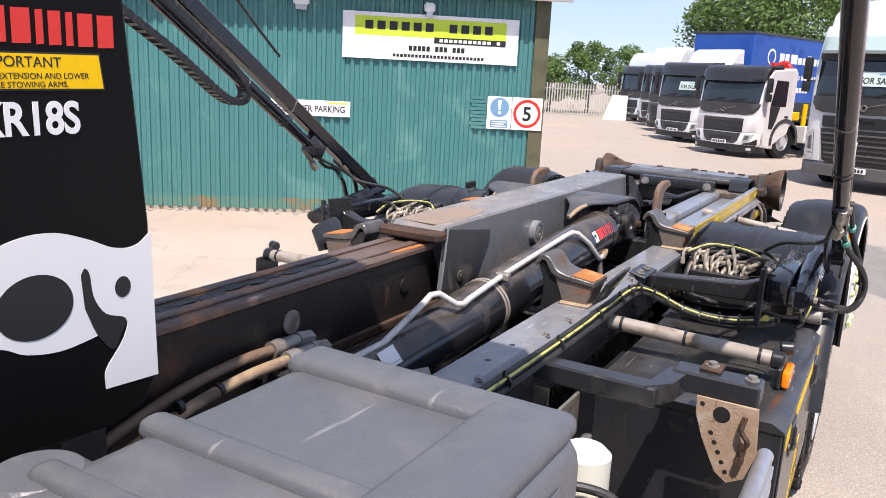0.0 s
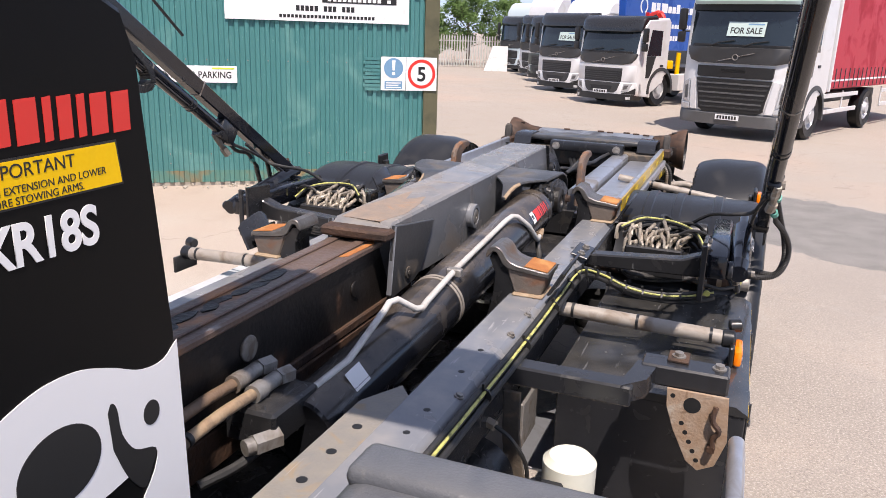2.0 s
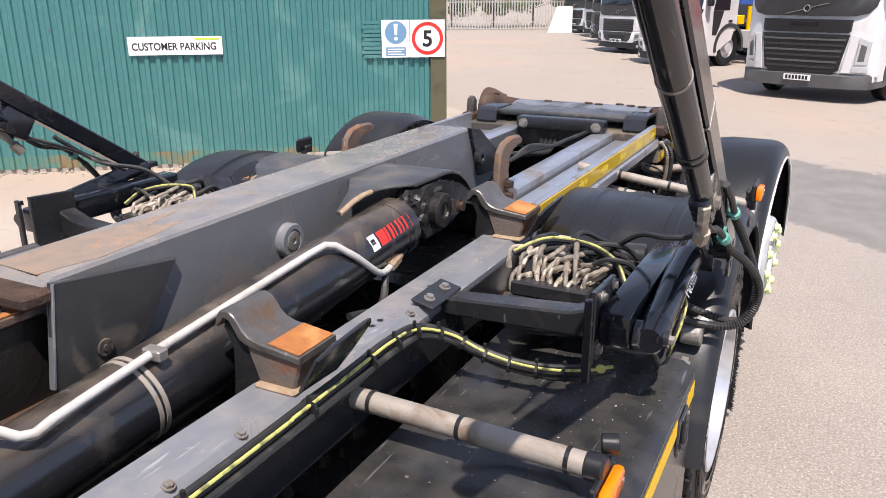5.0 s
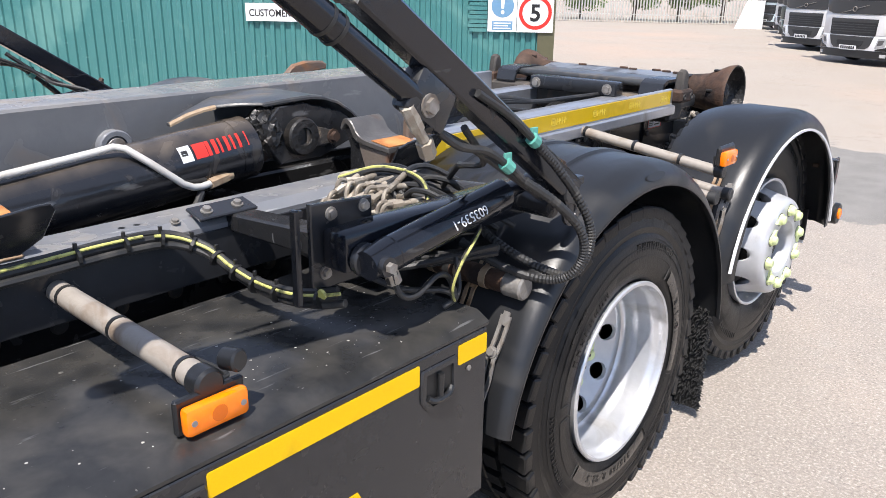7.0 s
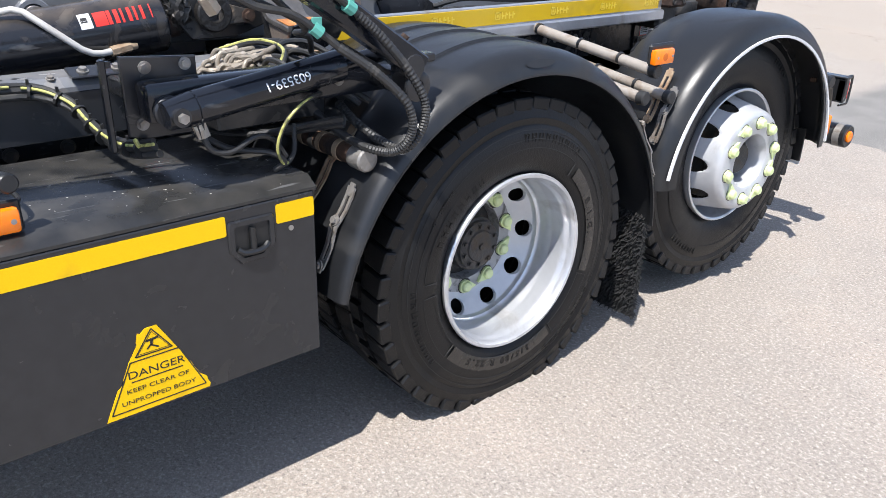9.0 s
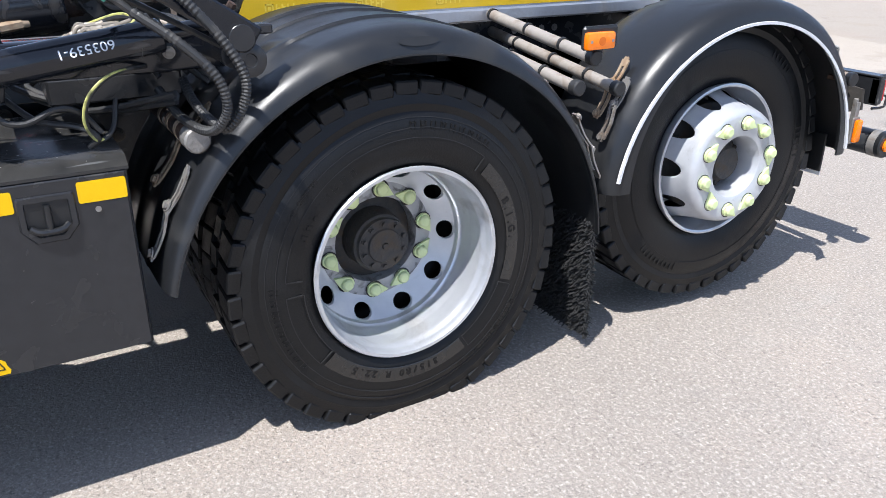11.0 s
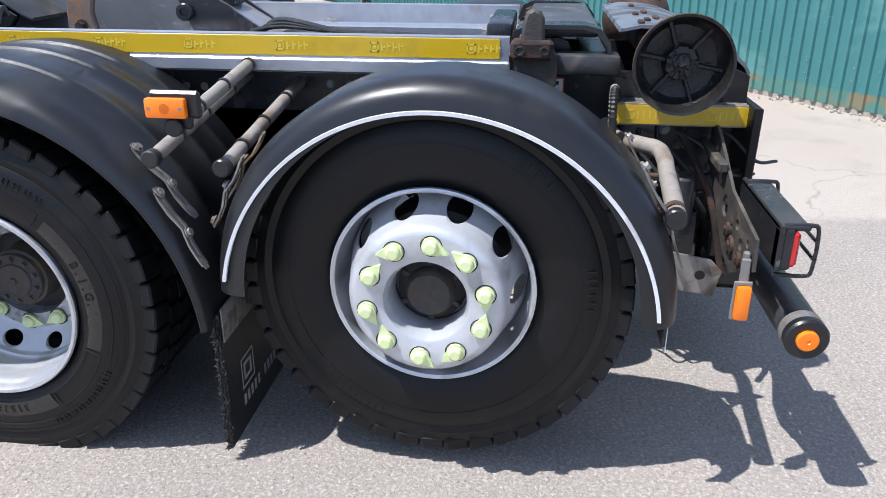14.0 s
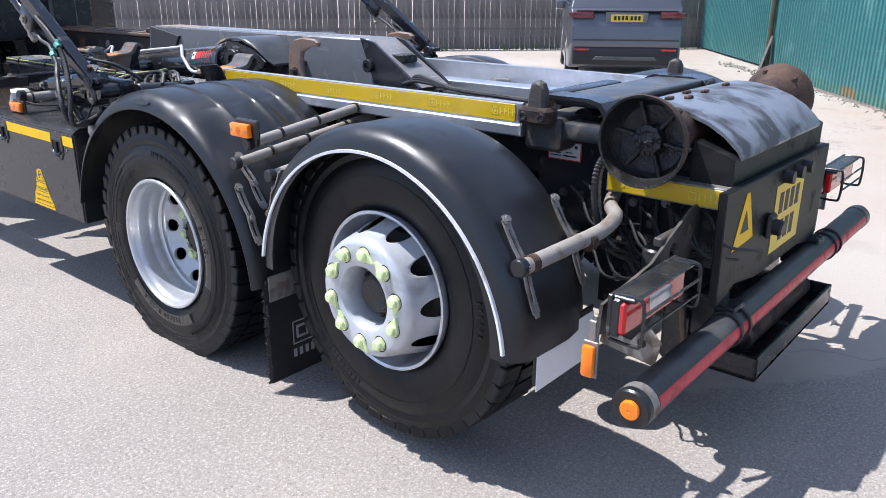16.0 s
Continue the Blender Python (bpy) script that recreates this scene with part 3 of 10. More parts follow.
for a, b in (((-0.25, 0.24, 3.03), (24.0, -6.3, 4.3)),):
    c = [wall_point(a[0], a[2], a[1]), wall_point(b[0], a[2], a[1]), wall_point(b[0], b[2], b[1]), wall_point(a[0], b[2], b[1])]
    lo = [bm.verts.new(p) for p in c]
    hi = [bm.verts.new(p + Vector((0, 0, 0.06))) for p in c]
    bm.faces.new(lo[::-1])
    bm.faces.new(hi)
    for i in range(4):
        bm.faces.new((lo[i], lo[(i + 1) % 4], hi[(i + 1) % 4], hi[i]))
part("roof", bm, OLIVE, shed)
bm = bmesh.new()
rod(bm, wall_point(-0.25, 2.99, 0.24), wall_point(24, 2.99, 0.24), 0.055, 10)
part("gutter", bm, WHITE, shed, "pale rain gutter under the eaves")
bm = bmesh.new()
for row, step in ((1.6, 0.25), (0.42, 0.25), (0.3, 0.5)):
    s = 0.4
    while s < 12.4:
        p = wall_point(0.12 + round((s - 0.12) / 0.125) * 0.125 + 0.09, row, 0.011)
        rod(bm, p, p + WALL_N * 0.008, 0.009, 6)
        s += step
tagged(part("sheet_screw", bm, ZINC, shed), "rows of small pale sheet screws", kind="stuff")


def wall_sign(name, s0, s1, z0, z1, label, out=0.02):
    t = thing(name, label, "sign")
    part("board", wall_box(bmesh.new(), s0, s1, z0, z1, out, out + 0.015), WHITE, t)
    return t


# name board: lime banner, dark strip, plain bars for the names and numbers
sb = wall_sign("name_board", 0.39, 2.72, 2.10, 2.69, "white company name board with a lime green banner")
m = wall_pose(2.72, 2.10, 0.0365)
part("banner", bars(bmesh.new(), [(0.16, 0.30, 2.0, 0.24)]), LIME, sb, "", m)
bm = bmesh.new()
x = 0.29
for k in range(11):
    if k != 6:
        bars(bm, [(x, 0.375, 0.105, 0.11)])
    x += 0.158
tagged(part("lettering", bm, BLACKFILL, sb, "", Matrix.Translation(WALL_N * 0.002) @ m), kind="stuff")
part("strip", bars(bmesh.new(), [(1.2, 0.235, 0.96, 0.075)]), BLACKFILL, sb, "", Matrix.Translation(WALL_N * 0.003) @ m)
bm = bmesh.new()
for k in range(13):
    if k != 11:
        bars(bm, [(1.27 + k * 0.064, 0.252, 0.045, 0.04)])
tagged(part("strip_lettering", bm, WHITEPRINT, sb, "", Matrix.Translation(WALL_N * 0.005) @ m), kind="stuff")
bm = bmesh.new()
for k in range(13):
    if k not in (5, 9):
        bars(bm, [(0.87 + k * 0.058, 0.125, 0.044, 0.065)])
for k in range(25):
    bars(bm, [(0.66 + k * 0.049, 0.04, 0.036, 0.038)])
tagged(part("contact_lettering", bm, BLACKFILL, sb, "", Matrix.Translation(WALL_N * 0.002) @ m), kind="stuff")

sp = wall_sign("parking_sign", 2.60, 3.64, 1.32, 1.525, "white customer parking sign with black lettering")
words("lettering", "CUSTOMER PARKING", 0.115, BLACKFILL, sp, wall_pose(3.60, 1.375, 0.0365), stretch=0.84, bold=0.002)
part("mark", bars(bmesh.new(), [(0.74, 0.165, 0.27, 0.02)]), LIME, sp, "", wall_pose(3.64, 1.32, 0.0365))

ss = wall_sign("site_safety_sign", 0.42, 0.755, 1.25, 1.685, "white notice with a blue mandatory disc")
m = wall_pose(0.755, 1.25, 0.0365)
bm = bmesh.new()
rod(bm, (0.17, 0.29, -0.0004), (0.17, 0.29, 0.0006), 0.13, 40)
part("disc", bm, BLUEPRINT, ss, "", m)
bm = bmesh.new()
prism(bm, [(0.145, 0.39), (0.195, 0.39), (0.185, 0.26), (0.155, 0.26)], "z", 0.0008, 0.002)
rod(bm, (0.17, 0.22, 0.0008), (0.17, 0.22, 0.002), 0.022, 20)
part("exclamation_mark", bm, WHITEPRINT, ss, "", m)
bm = bmesh.new()
bars(bm, [(0.05, 0.02, 0.24, 0.1)])
part("panel", bm, BLUEPRINT, ss, "", m)
bm = bmesh.new()
for r in range(3):
    bars(bm, [(0.07, 0.032 + r * 0.029, 0.2 - 0.03 * (r % 2), 0.014)])
part("lettering", bm, WHITEPRINT, ss, "", Matrix.Translation(WALL_N * 0.002) @ m)

s5 = wall_sign("speed_limit_sign", -0.005, 0.415, 1.25, 1.685, "white speed sign with a red ring and a black five", 0.034)
m = wall_pose(0.415, 1.25, 0.0505)
bm = bmesh.new()
lathe(bm, [(0.0, 0.15), (0.0, 0.19), (0.0012, 0.19), (0.0012, 0.15), (0.0, 0.15)], 56)
bm.transform(Matrix.Translation((0.21, 0.22, 0)) @ Matrix.Rotation(radians(-90), 4, "Y"))
part("ring", bm, REDPRINT, s5, "", m)
words("lettering", "5", 0.26, BLACKFILL, s5, m @ Matrix.Translation((0.21, 0.13, 0.0006)), "CENTER", bold=0.006)
sg = thing("weathered_sign", "faded green slatted sign board beside the notices", "sign")
for k in range(9):
    bm = bmesh.new()
    wall_box(bm, 0.765, 0.97 + 0.02 * (k % 2), 1.245 + k * 0.049, 1.285 + k * 0.049, 0.012, 0.03)
    part("board", bm, TEAL, sg)
for s, w in ((3.25, 0.2), (1.6, 0.14)):
    fl = thing("flood_lamp", "small pale bulkhead lamp under the shed's eaves", "lamp", "shed lamps")
    bm = bmesh.new()
    wall_box(bm, s - w / 2, s + w / 2, 2.72, 2.84, 0.01, 0.12)
    bmesh.ops.bevel(bm, geom=bm.edges, offset=0.02, segments=2, affect="EDGES")
    part("housing", bm, WHITE, fl)
    bm = bmesh.new()
    wall_box(bm, s - w / 2 + 0.03, s + w / 2 - 0.03, 2.66, 2.725, 0.03, 0.1)
    part("lens", bm, LAMPGLASS, fl)

# ---- the hook loader lorry ----
truck = thing("hook_loader_truck", "black hook loader lorry chassis parked with its hook gear lowered", "truck")


def mirror(bm):
    b2 = bm.copy()
    b2.transform(Matrix.Diagonal((-1, 1, 1, 1)))
    bmesh.ops.reverse_faces(b2, faces=b2.faces)
    return b2


def both(name, bm, mat, label="", parent=None):
    """The same part on both sides of the lorry."""
    b2 = mirror(bm)
    a = part(name, bm, mat, parent or truck, label)
    return a, part(name, b2, mat, parent or truck, label)


def bolt(bm, p, n, r=0.016, h=0.014):
    p, n = Vector(p), Vector(n).normalized()
    rod(bm, p, p + n * 0.004, r * 1.45, 14)
    rod(bm, p + n * 0.004, p + n * h, r, 6)
    return bm


# -- wheels --
def holed_disc(bm, r0, r1, x0, x1, holes, rh, at, thick=0.012, flat=1.0):
    """A cone ring from radius r0 (at x0) to r1 (at x1) with holes at radius at, flat times as deep as wide."""
    edges = []

    def ring(r, n, cx=0.0, cy=0.0):
        v = [bm.verts.new((0, cx + r * math.sin(k * math.tau / n), cy + r * math.cos(k * math.tau / n))) for k in range(n)]
        return v, [bm.edges.new((v[k], v[(k + 1) % n])) for k in range(n)]
    edges += ring(r0, 60)[1] + ring(r1, 80)[1]
    rims = []
    for k in range(holes):
        a = (k + 0.5) * math.tau / holes
        hv, e = ring(rh, 20, at * math.sin(a), at * math.cos(a))
        rad = Vector((0, math.sin(a), math.cos(a)))
        for v in hv:
            s = (v.co - rad * at).dot(rad)
            v.co += rad * s * (flat - 1)
        edges += e
        rims += e
    bmesh.ops.triangle_fill(bm, edges=edges, use_beauty=True, use_dissolve=False)
    ext = bmesh.ops.extrude_edge_only(bm, edges=rims)["geom"]
    new_v = {g for g in ext if isinstance(g, bmesh.types.BMVert)}
    for v in bm.verts:
        r = math.hypot(v.co.y, v.co.z)
        v.co.x = x0 + (x1 - x0) * (r - r0) / (r1 - r0)
    for v in new_v:
        v.co.x -= thick
    return bm


def tread_shapes(bm, width, R, lugs, kinds, rot=Matrix.Identity(4)):
    """Tread blocks of one step round the tyre: shoulder blocks lean with the tread, middle blocks lie between them."""
    w, t = width, math.tau * R / lugs
    for side in (0, 1):
        if side in kinds:
            xa, xb = (-0.0155, -0.115) if side == 0 else (-w + 0.115, -w + 0.0155)
            m = rot @ Matrix.Translation((0, 0, R - 0.011)) @ Matrix.Rotation(radians(7 if side else -7), 4, "Z")
            box(bm, (-abs(xb - xa) / 2, -t * 0.437, -0.02), (abs(xb - xa) / 2, t * 0.437, 0.022), 0.005, m @ Matrix.Translation(((xa + xb) / 2, 0, -0.011)))
    if 2 in kinds:
        m = rot @ Matrix.Translation((-w / 2, t * 0.5, R - 0.012))
        bmesh.ops.create_cube(bm, size=1, matrix=m @ Matrix.Diagonal((w - 0.25, t * 0.7, 0.024, 1)))


def tyre_bm(width, R, lugs, flatten=None, blocks=True):
    bm = bmesh.new()
    w = width
    prof = [(-0.035, 0.296 if w > 0.32 else 0.308), (-0.012, 0.324 if w > 0.32 else 0.33), (-0.002, 0.37), (0.0, 0.41), (-0.004, 0.445), (-0.013, R - 0.094), (-0.017, R - 0.088), (-0.015, R - 0.078), (-0.0125, R - 0.066), (-0.0155, R - 0.06), (-0.017, R - 0.04), (-0.023, R - 0.026), (-0.05, R - 0.016)]
    prof = prof + [(-w / 2, R - 0.014)] + [(-w - x, r) for x, r in reversed(prof)]
    lathe(bm, prof, 96)
    if blocks:
        for k in range(lugs):
            tread_shapes(bm, w, R, lugs, (0, 1, 2), Matrix.Rotation(-k * math.tau / lugs, 4, "X"))
    if flatten is not None:
        for v in bm.verts:
            if v.co.z < -flatten:
                v.co.z = -flatten
    return bm


tread_cache = {}


def treads(rim, width, R, lugs, off=0.0):
    """Separate tread blocks round a wheel, alike blocks sharing one mesh."""
    if (width, lugs) not in tread_cache:
        tread_cache[(width, lugs)] = []
        for kind in (0, 1, 2):
            bm = bmesh.new()
            tread_shapes(bm, width, R, lugs, (kind,))
            ob = part("tread_block", bm, TYRE)
            tread_cache[(width, lugs)].append(ob.data)
            bpy.data.objects.remove(ob)
    for k in range(lugs):
        for me in tread_cache[(width, lugs)]:
            put("tread_block", me, rim, "", Matrix.Translation((off, 0, 0)) @ Matrix.Rotation(-k * math.tau / lugs, 4, "X"))


def arc_band(bm, r0, r1, x, a0, a1):
    lathe(bm, [(x, r0), (x + 0.0015, r0 + 0.003), (x + 0.002, (r0 + r1) / 2), (x + 0.0005, r1)], 40, a0, a1)
    return bm


def arc_words(name, body, r, x, mid, size, parent, mat, step=None):
    """Raised letters round the tyre wall, their tops outward."""
    n = len(body)
    step = step or size * 0.72 / r
    for k, ch in enumerate(body):
        if ch == " ":
            continue
        a = radians(mid) + (k - (n - 1) / 2) * step
        up = Vector((0, math.sin(a), math.cos(a)))
        right = Vector((0, math.cos(a), -math.sin(a)))
        me = text_mesh(ch, size, 0.0012, "CENTER", bold=0.0012)
        me.materials.append(mat)
        put(name, me, parent, "", facing(Vector((x, 0, 0)) + up * r, right, up))


nut_cache = {}


def wheel_nuts(parent, x, pcd, seed):
    """Ten nuts with pale yellow pointer caps."""
    if "cap" not in nut_cache:
        bm = bmesh.new()
        rod(bm, (0, 0, 0), (0.028, 0, 0), 0.0235, 16, 0.019, 0.005)
        prism(bm, [(-0.026, -0.004), (-0.022, -0.016), (-0.011, -0.025), (0.011, -0.025), (0.022, -0.016), (0.026, -0.004), (0.021, 0.014), (0.0, 0.052), (-0.021, 0.014)], "x", -0.001, 0.012)
        ob = part("nut_cap", bm, NUTCAP)
        nut_cache["cap"] = ob.data
        bpy.data.objects.remove(ob)
        bm = bmesh.new()
        lathe(bm, [(0.003, 0.031), (0.0035, 0.0285), (0.0015, 0.027), (0.0015, 0.0)], 20)
        ob = part("nut_seat", bm, GREASE)
        nut_cache["seat"] = ob.data
        bpy.data.objects.remove(ob)
    rnd = random.Random(seed)
    for k in range(10):
        a = k * math.tau / 10 + 0.1
        m = Matrix.Translation((x, pcd * math.sin(a), pcd * math.cos(a))) @ Matrix.Rotation(rnd.uniform(-0.6, 0.6) + (1.57 if k % 2 else -1.57) - a, 4, "X")
        put("nut_cap", nut_cache["cap"], parent, "", m)
        put("nut_seat", nut_cache["seat"], parent, "", Matrix.Translation((x, pcd * math.sin(a), pcd * math.cos(a))))


def drive_wheel(m, seed, label):
    bm = bmesh.new()
    lathe(bm, [(-0.03, 0.309), (-0.006, 0.318), (0.0, 0.314), (-0.001, 0.304), (-0.01, 0.3), (-0.022, 0.298), (-0.034, 0.296), (-0.042, 0.291), (-0.058, 0.289), (-0.1, 0.288), (-0.112, 0.287), (-0.12, 0.284), (-0.15, 0.283), (-0.16, 0.282), (-0.166, 0.278), (-0.17, 0.274), (-0.182, 0.273), (-0.188, 0.27)], 80)
    rim = part("wheel", bm, RIMHI, truck, label, m)
    bm = bmesh.new()
    holed_disc(bm, 0.216, 0.272, -0.238, -0.187, 10, 0.034, 0.246, 0.014, 0.72)
    lathe(bm, [(-0.238, 0.216), (-0.243, 0.208), (-0.2445, 0.2), (-0.27, 0.2)], 60)
    part("disc", bm, RIM, rim)
    bm = bmesh.new()
    lathe(bm, [(-0.2455, 0.204), (-0.2435, 0.2), (-0.2435, 0.15), (-0.25, 0.149), (-0.3, 0.148)], 60)
    part("hub_flange", bm, material("grimy_silver_flange", (0.4, 0.4, 0.4), 0.42, 0.25, (0.3, 0.29, 0.28), (0.06, 0.055, 0.05), 30, 22, 0.7, 0.3, 0.1, 120), rim, "grimy silver flange under the nuts")
    part("tyre", tyre_bm(0.3, 0.567, 43, 0.525, False), TYRE, rim)
    treads(rim, 0.3, 0.567, 43)
    bm = bmesh.new()
    arc_band(bm, 0.352, 0.402, -0.0005, 150, 229)
    arc_band(bm, 0.358, 0.402, -0.0005, 44, 110)
    part("scuffed_band", bm, TYREGREY, rim, "smooth dark grey band on the tyre wall")
    for r0, r1, x, a0, a1 in ((0.404, 0.407, 0.0, 231, 268), (0.404, 0.407, 0.0, 112, 148), (0.404, 0.406, 0.0, 275, 400), (0.35, 0.352, 0.0, 230, 268), (0.353, 0.355, 0.0, 112, 148), (0.434, 0.4365, -0.002, 0, 359.9), (0.463, 0.465, -0.0095, 0, 359.9)):
        part("moulded_ring", arc_band(bmesh.new(), r0, r1, x, a0, a1), TYREEDGE, rim)
    # radial end bars of the outlined panels
    for a in (231, 268, 275, 40, 112, 148):
        bm = bmesh.new()
        box(bm, (-0.002, -0.0015, -0.024), (0.0018, 0.0015, 0.026), 0.0, Matrix.Rotation(-radians(a), 4, "X") @ Matrix.Translation((0.0, 0, 0.378)))
        part("moulded_bar", bm, TYREEDGE, rim)
    # moulded names as plain upright bars on the upper and front wall
    for mid, n, r, hh in ((22, 9, 0.436, 0.017), (-104, 9, 0.436, 0.017), (-44, 8, 0.376, 0.011), (140, 9, 0.436, 0.017)):
        for k in range(n):
            a = radians(mid + (k - n / 2) * 1.95 / r)
            for dx, w2, h0, h1 in ((-0.009, 0.0022, -1, 1), (0.006, 0.0022, -1, 1), (-0.0015, 0.0075, 0.6 - 0.5 * (k % 3), 0.85 - 0.5 * (k % 3))):
                bm = bmesh.new()
                box(bm, (-0.006, dx - w2, hh * h0), (0.0002 if r < 0.4 else -0.0014, dx + w2, hh * h1), 0.0, Matrix.Rotation(-a, 4, "X") @ Matrix.Translation((0.0, 0, r)))
                part("moulded_mark", bm, TYRE, rim)
    arc_words("sidewall_lettering", "UP OUTSIDE", 0.428, -0.0012, -50, 0.017, rim, TYRE)
    arc_words("sidewall_lettering", "315/80 R 22.5", 0.363, 0.0012, 190, 0.034, rim, TYRE)
    arc_words("sidewall_lettering", "B.I.G.", 0.366, 0.0012, 76, 0.036, rim, TYRE)
    bm = bmesh.new()
    lathe(bm, [(-0.3, 0.165), (-0.29, 0.105), (-0.21, 0.1), (-0.205, 0.092), (-0.19, 0.09), (-0.186, 0.06), (-0.18, 0.056), (-0.178, 0.012), (-0.172, 0.01), (-0.172, 0.0)], 40)
    for k in range(10):
        a = k * math.tau / 10
        bolt(bm, (-0.19, 0.074 * math.sin(a), 0.074 * math.cos(a)), (1, 0, 0), 0.008, 0.012)
    part("hub", bm, HUB, rim, "grimy iron axle hub")
    wheel_nuts(rim, -0.2435, 0.178, seed)
    return rim


def tag_wheel(m, seed, label):
    bm = bmesh.new()
    lathe(bm, [(-0.07, 0.298), (-0.045, 0.305), (-0.036, 0.304), (-0.0345, 0.298), (-0.038, 0.291), (-0.056, 0.288), (-0.085, 0.285), (-0.1, 0.28), (-0.16, 0.276), (-0.17, 0.272), (-0.15, 0.269)], 80)
    rim = part("wheel", bm, RIMHI, truck, label, m)
    bm = bmesh.new()
    holed_disc(bm, 0.229, 0.2705, 0.022, -0.15, 10, 0.0375, 0.249, 0.016, 0.5)
    lathe(bm, [(0.022, 0.229), (0.034, 0.226), (0.045, 0.221), (0.053, 0.213), (0.057, 0.205), (0.058, 0.198), (0.058, 0.127), (0.055, 0.122), (0.03, 0.113), (0.02, 0.111), (-0.06, 0.111)], 72)
    part("disc", bm, RIM, rim)
    part("tyre", tyre_bm(0.36, 0.578, 44, None, False), TYRE, rim, "", Matrix.Translation((-0.04, 0, 0)))
    treads(rim, 0.36, 0.578, 44, -0.04)
    bm = bmesh.new()
    arc_band(bm, 0.43, 0.432, -0.042, 0, 359.9)
    for a0, a1 in ((200, 232), (30, 48), (80, 100)):
        for k in range(int((a1 - a0) / 3)):
            a = radians(a0 + k * 3)
            mm = Matrix.Rotation(-a, 4, "X") @ Matrix.Translation((-0.045, 0, 0.455))
            b2 = bmesh.new()
            box(b2, (-0.001, -0.0028, -0.017 + 0.005 * (k % 3)), (0.0022, 0.0028, 0.017), 0, mm)
            part("moulded_mark", b2, TYRE, rim)
    part("moulded_ring", bm, TYRE, rim)
    bm = bmesh.new()
    lathe(bm, [(-0.1, 0.106), (-0.05, 0.1), (-0.03, 0.075), (0.0, 0.068), (0.008, 0.06), (0.008, 0.0)], 40)
    for k in range(6):
        a = k * math.tau / 6
        box(bm, (-0.06, -0.008, 0.065), (-0.03, 0.008, 0.1), 0.003, Matrix.Rotation(a, 4, "X"))
    part("hub", bm, HUB, rim, "dark hub cap")
    bm = bmesh.new()
    lathe(bm, [(-0.3, 0.215), (-0.12, 0.215), (-0.11, 0.2), (-0.1, 0.12)], 48)
    part("brake_drum", bm, HUB, rim, "dark iron brake drum behind the disc")
    wheel_nuts(rim, 0.056, 0.172, seed)
    return rim


HUB_F, HUB_R = Vector((1.253, 0.014, 0.525)), Vector((1.231, 1.418, 0.638))
STEER = Matrix.Rotation(radians(-2.4), 4, "Z")
FLIP = Matrix.Rotation(math.pi, 4, "Z")
drive_wheel(Matrix.Translation(HUB_F), 1, "deep-dished silver drive wheel with yellow nut caps")
drive_wheel(Matrix.Translation((-HUB_F.x, 0, HUB_F.z)) @ FLIP, 2, "deep-dished silver drive wheel with yellow nut caps")
tag_wheel(Matrix.Translation(HUB_R) @ STEER, 3, "raised tag-axle wheel with a domed silver disc")
tag_wheel(Matrix.Translation((-HUB_R.x, HUB_R.y, HUB_R.z)) @ STEER @ FLIP, 4, "raised tag-axle wheel with a domed silver disc")
for sx in (1, -1):
    bm = tyre_bm(0.3, 0.56, 54, 0.525)
    bm.transform(Matrix.Translation((sx * (HUB_F.x - 0.335) + (0 if sx > 0 else 0.3), HUB_F.y, HUB_F.z)))
    part("inner_tyre", bm, TYRE, truck)
bm = bmesh.new()
rod(bm, (-0.95, 0, 0.533), (0.95, 0, 0.533), 0.09, 20)
bmesh.ops.create_uvsphere(bm, u_segments=20, v_segments=12, radius=0.24, matrix=Matrix.Translation((0, 0, 0.55)) @ Matrix.Diagonal((0.9, 1, 1, 1)))
rod(bm, (0, -0.2, 0.58), (0, -2.6, 0.66), 0.06, 16)
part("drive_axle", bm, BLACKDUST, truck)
bm = bmesh.new()
rod(bm, (-0.9, 1.42, 0.64), (0.9, 1.42, 0.64), 0.075, 20)
part("tag_axle", bm, BLACKDUST, truck)


# -- mudguards --
def steered(bm, sd):
    """Turns what rides on the steered axle with its wheel."""
    piv = Vector((sd * 1.285, 1.437, 0))
    bm.transform(Matrix.Translation(piv) @ Matrix.Rotation(radians(-2.1), 4, "Z") @ Matrix.Translation(-piv))
    return bm


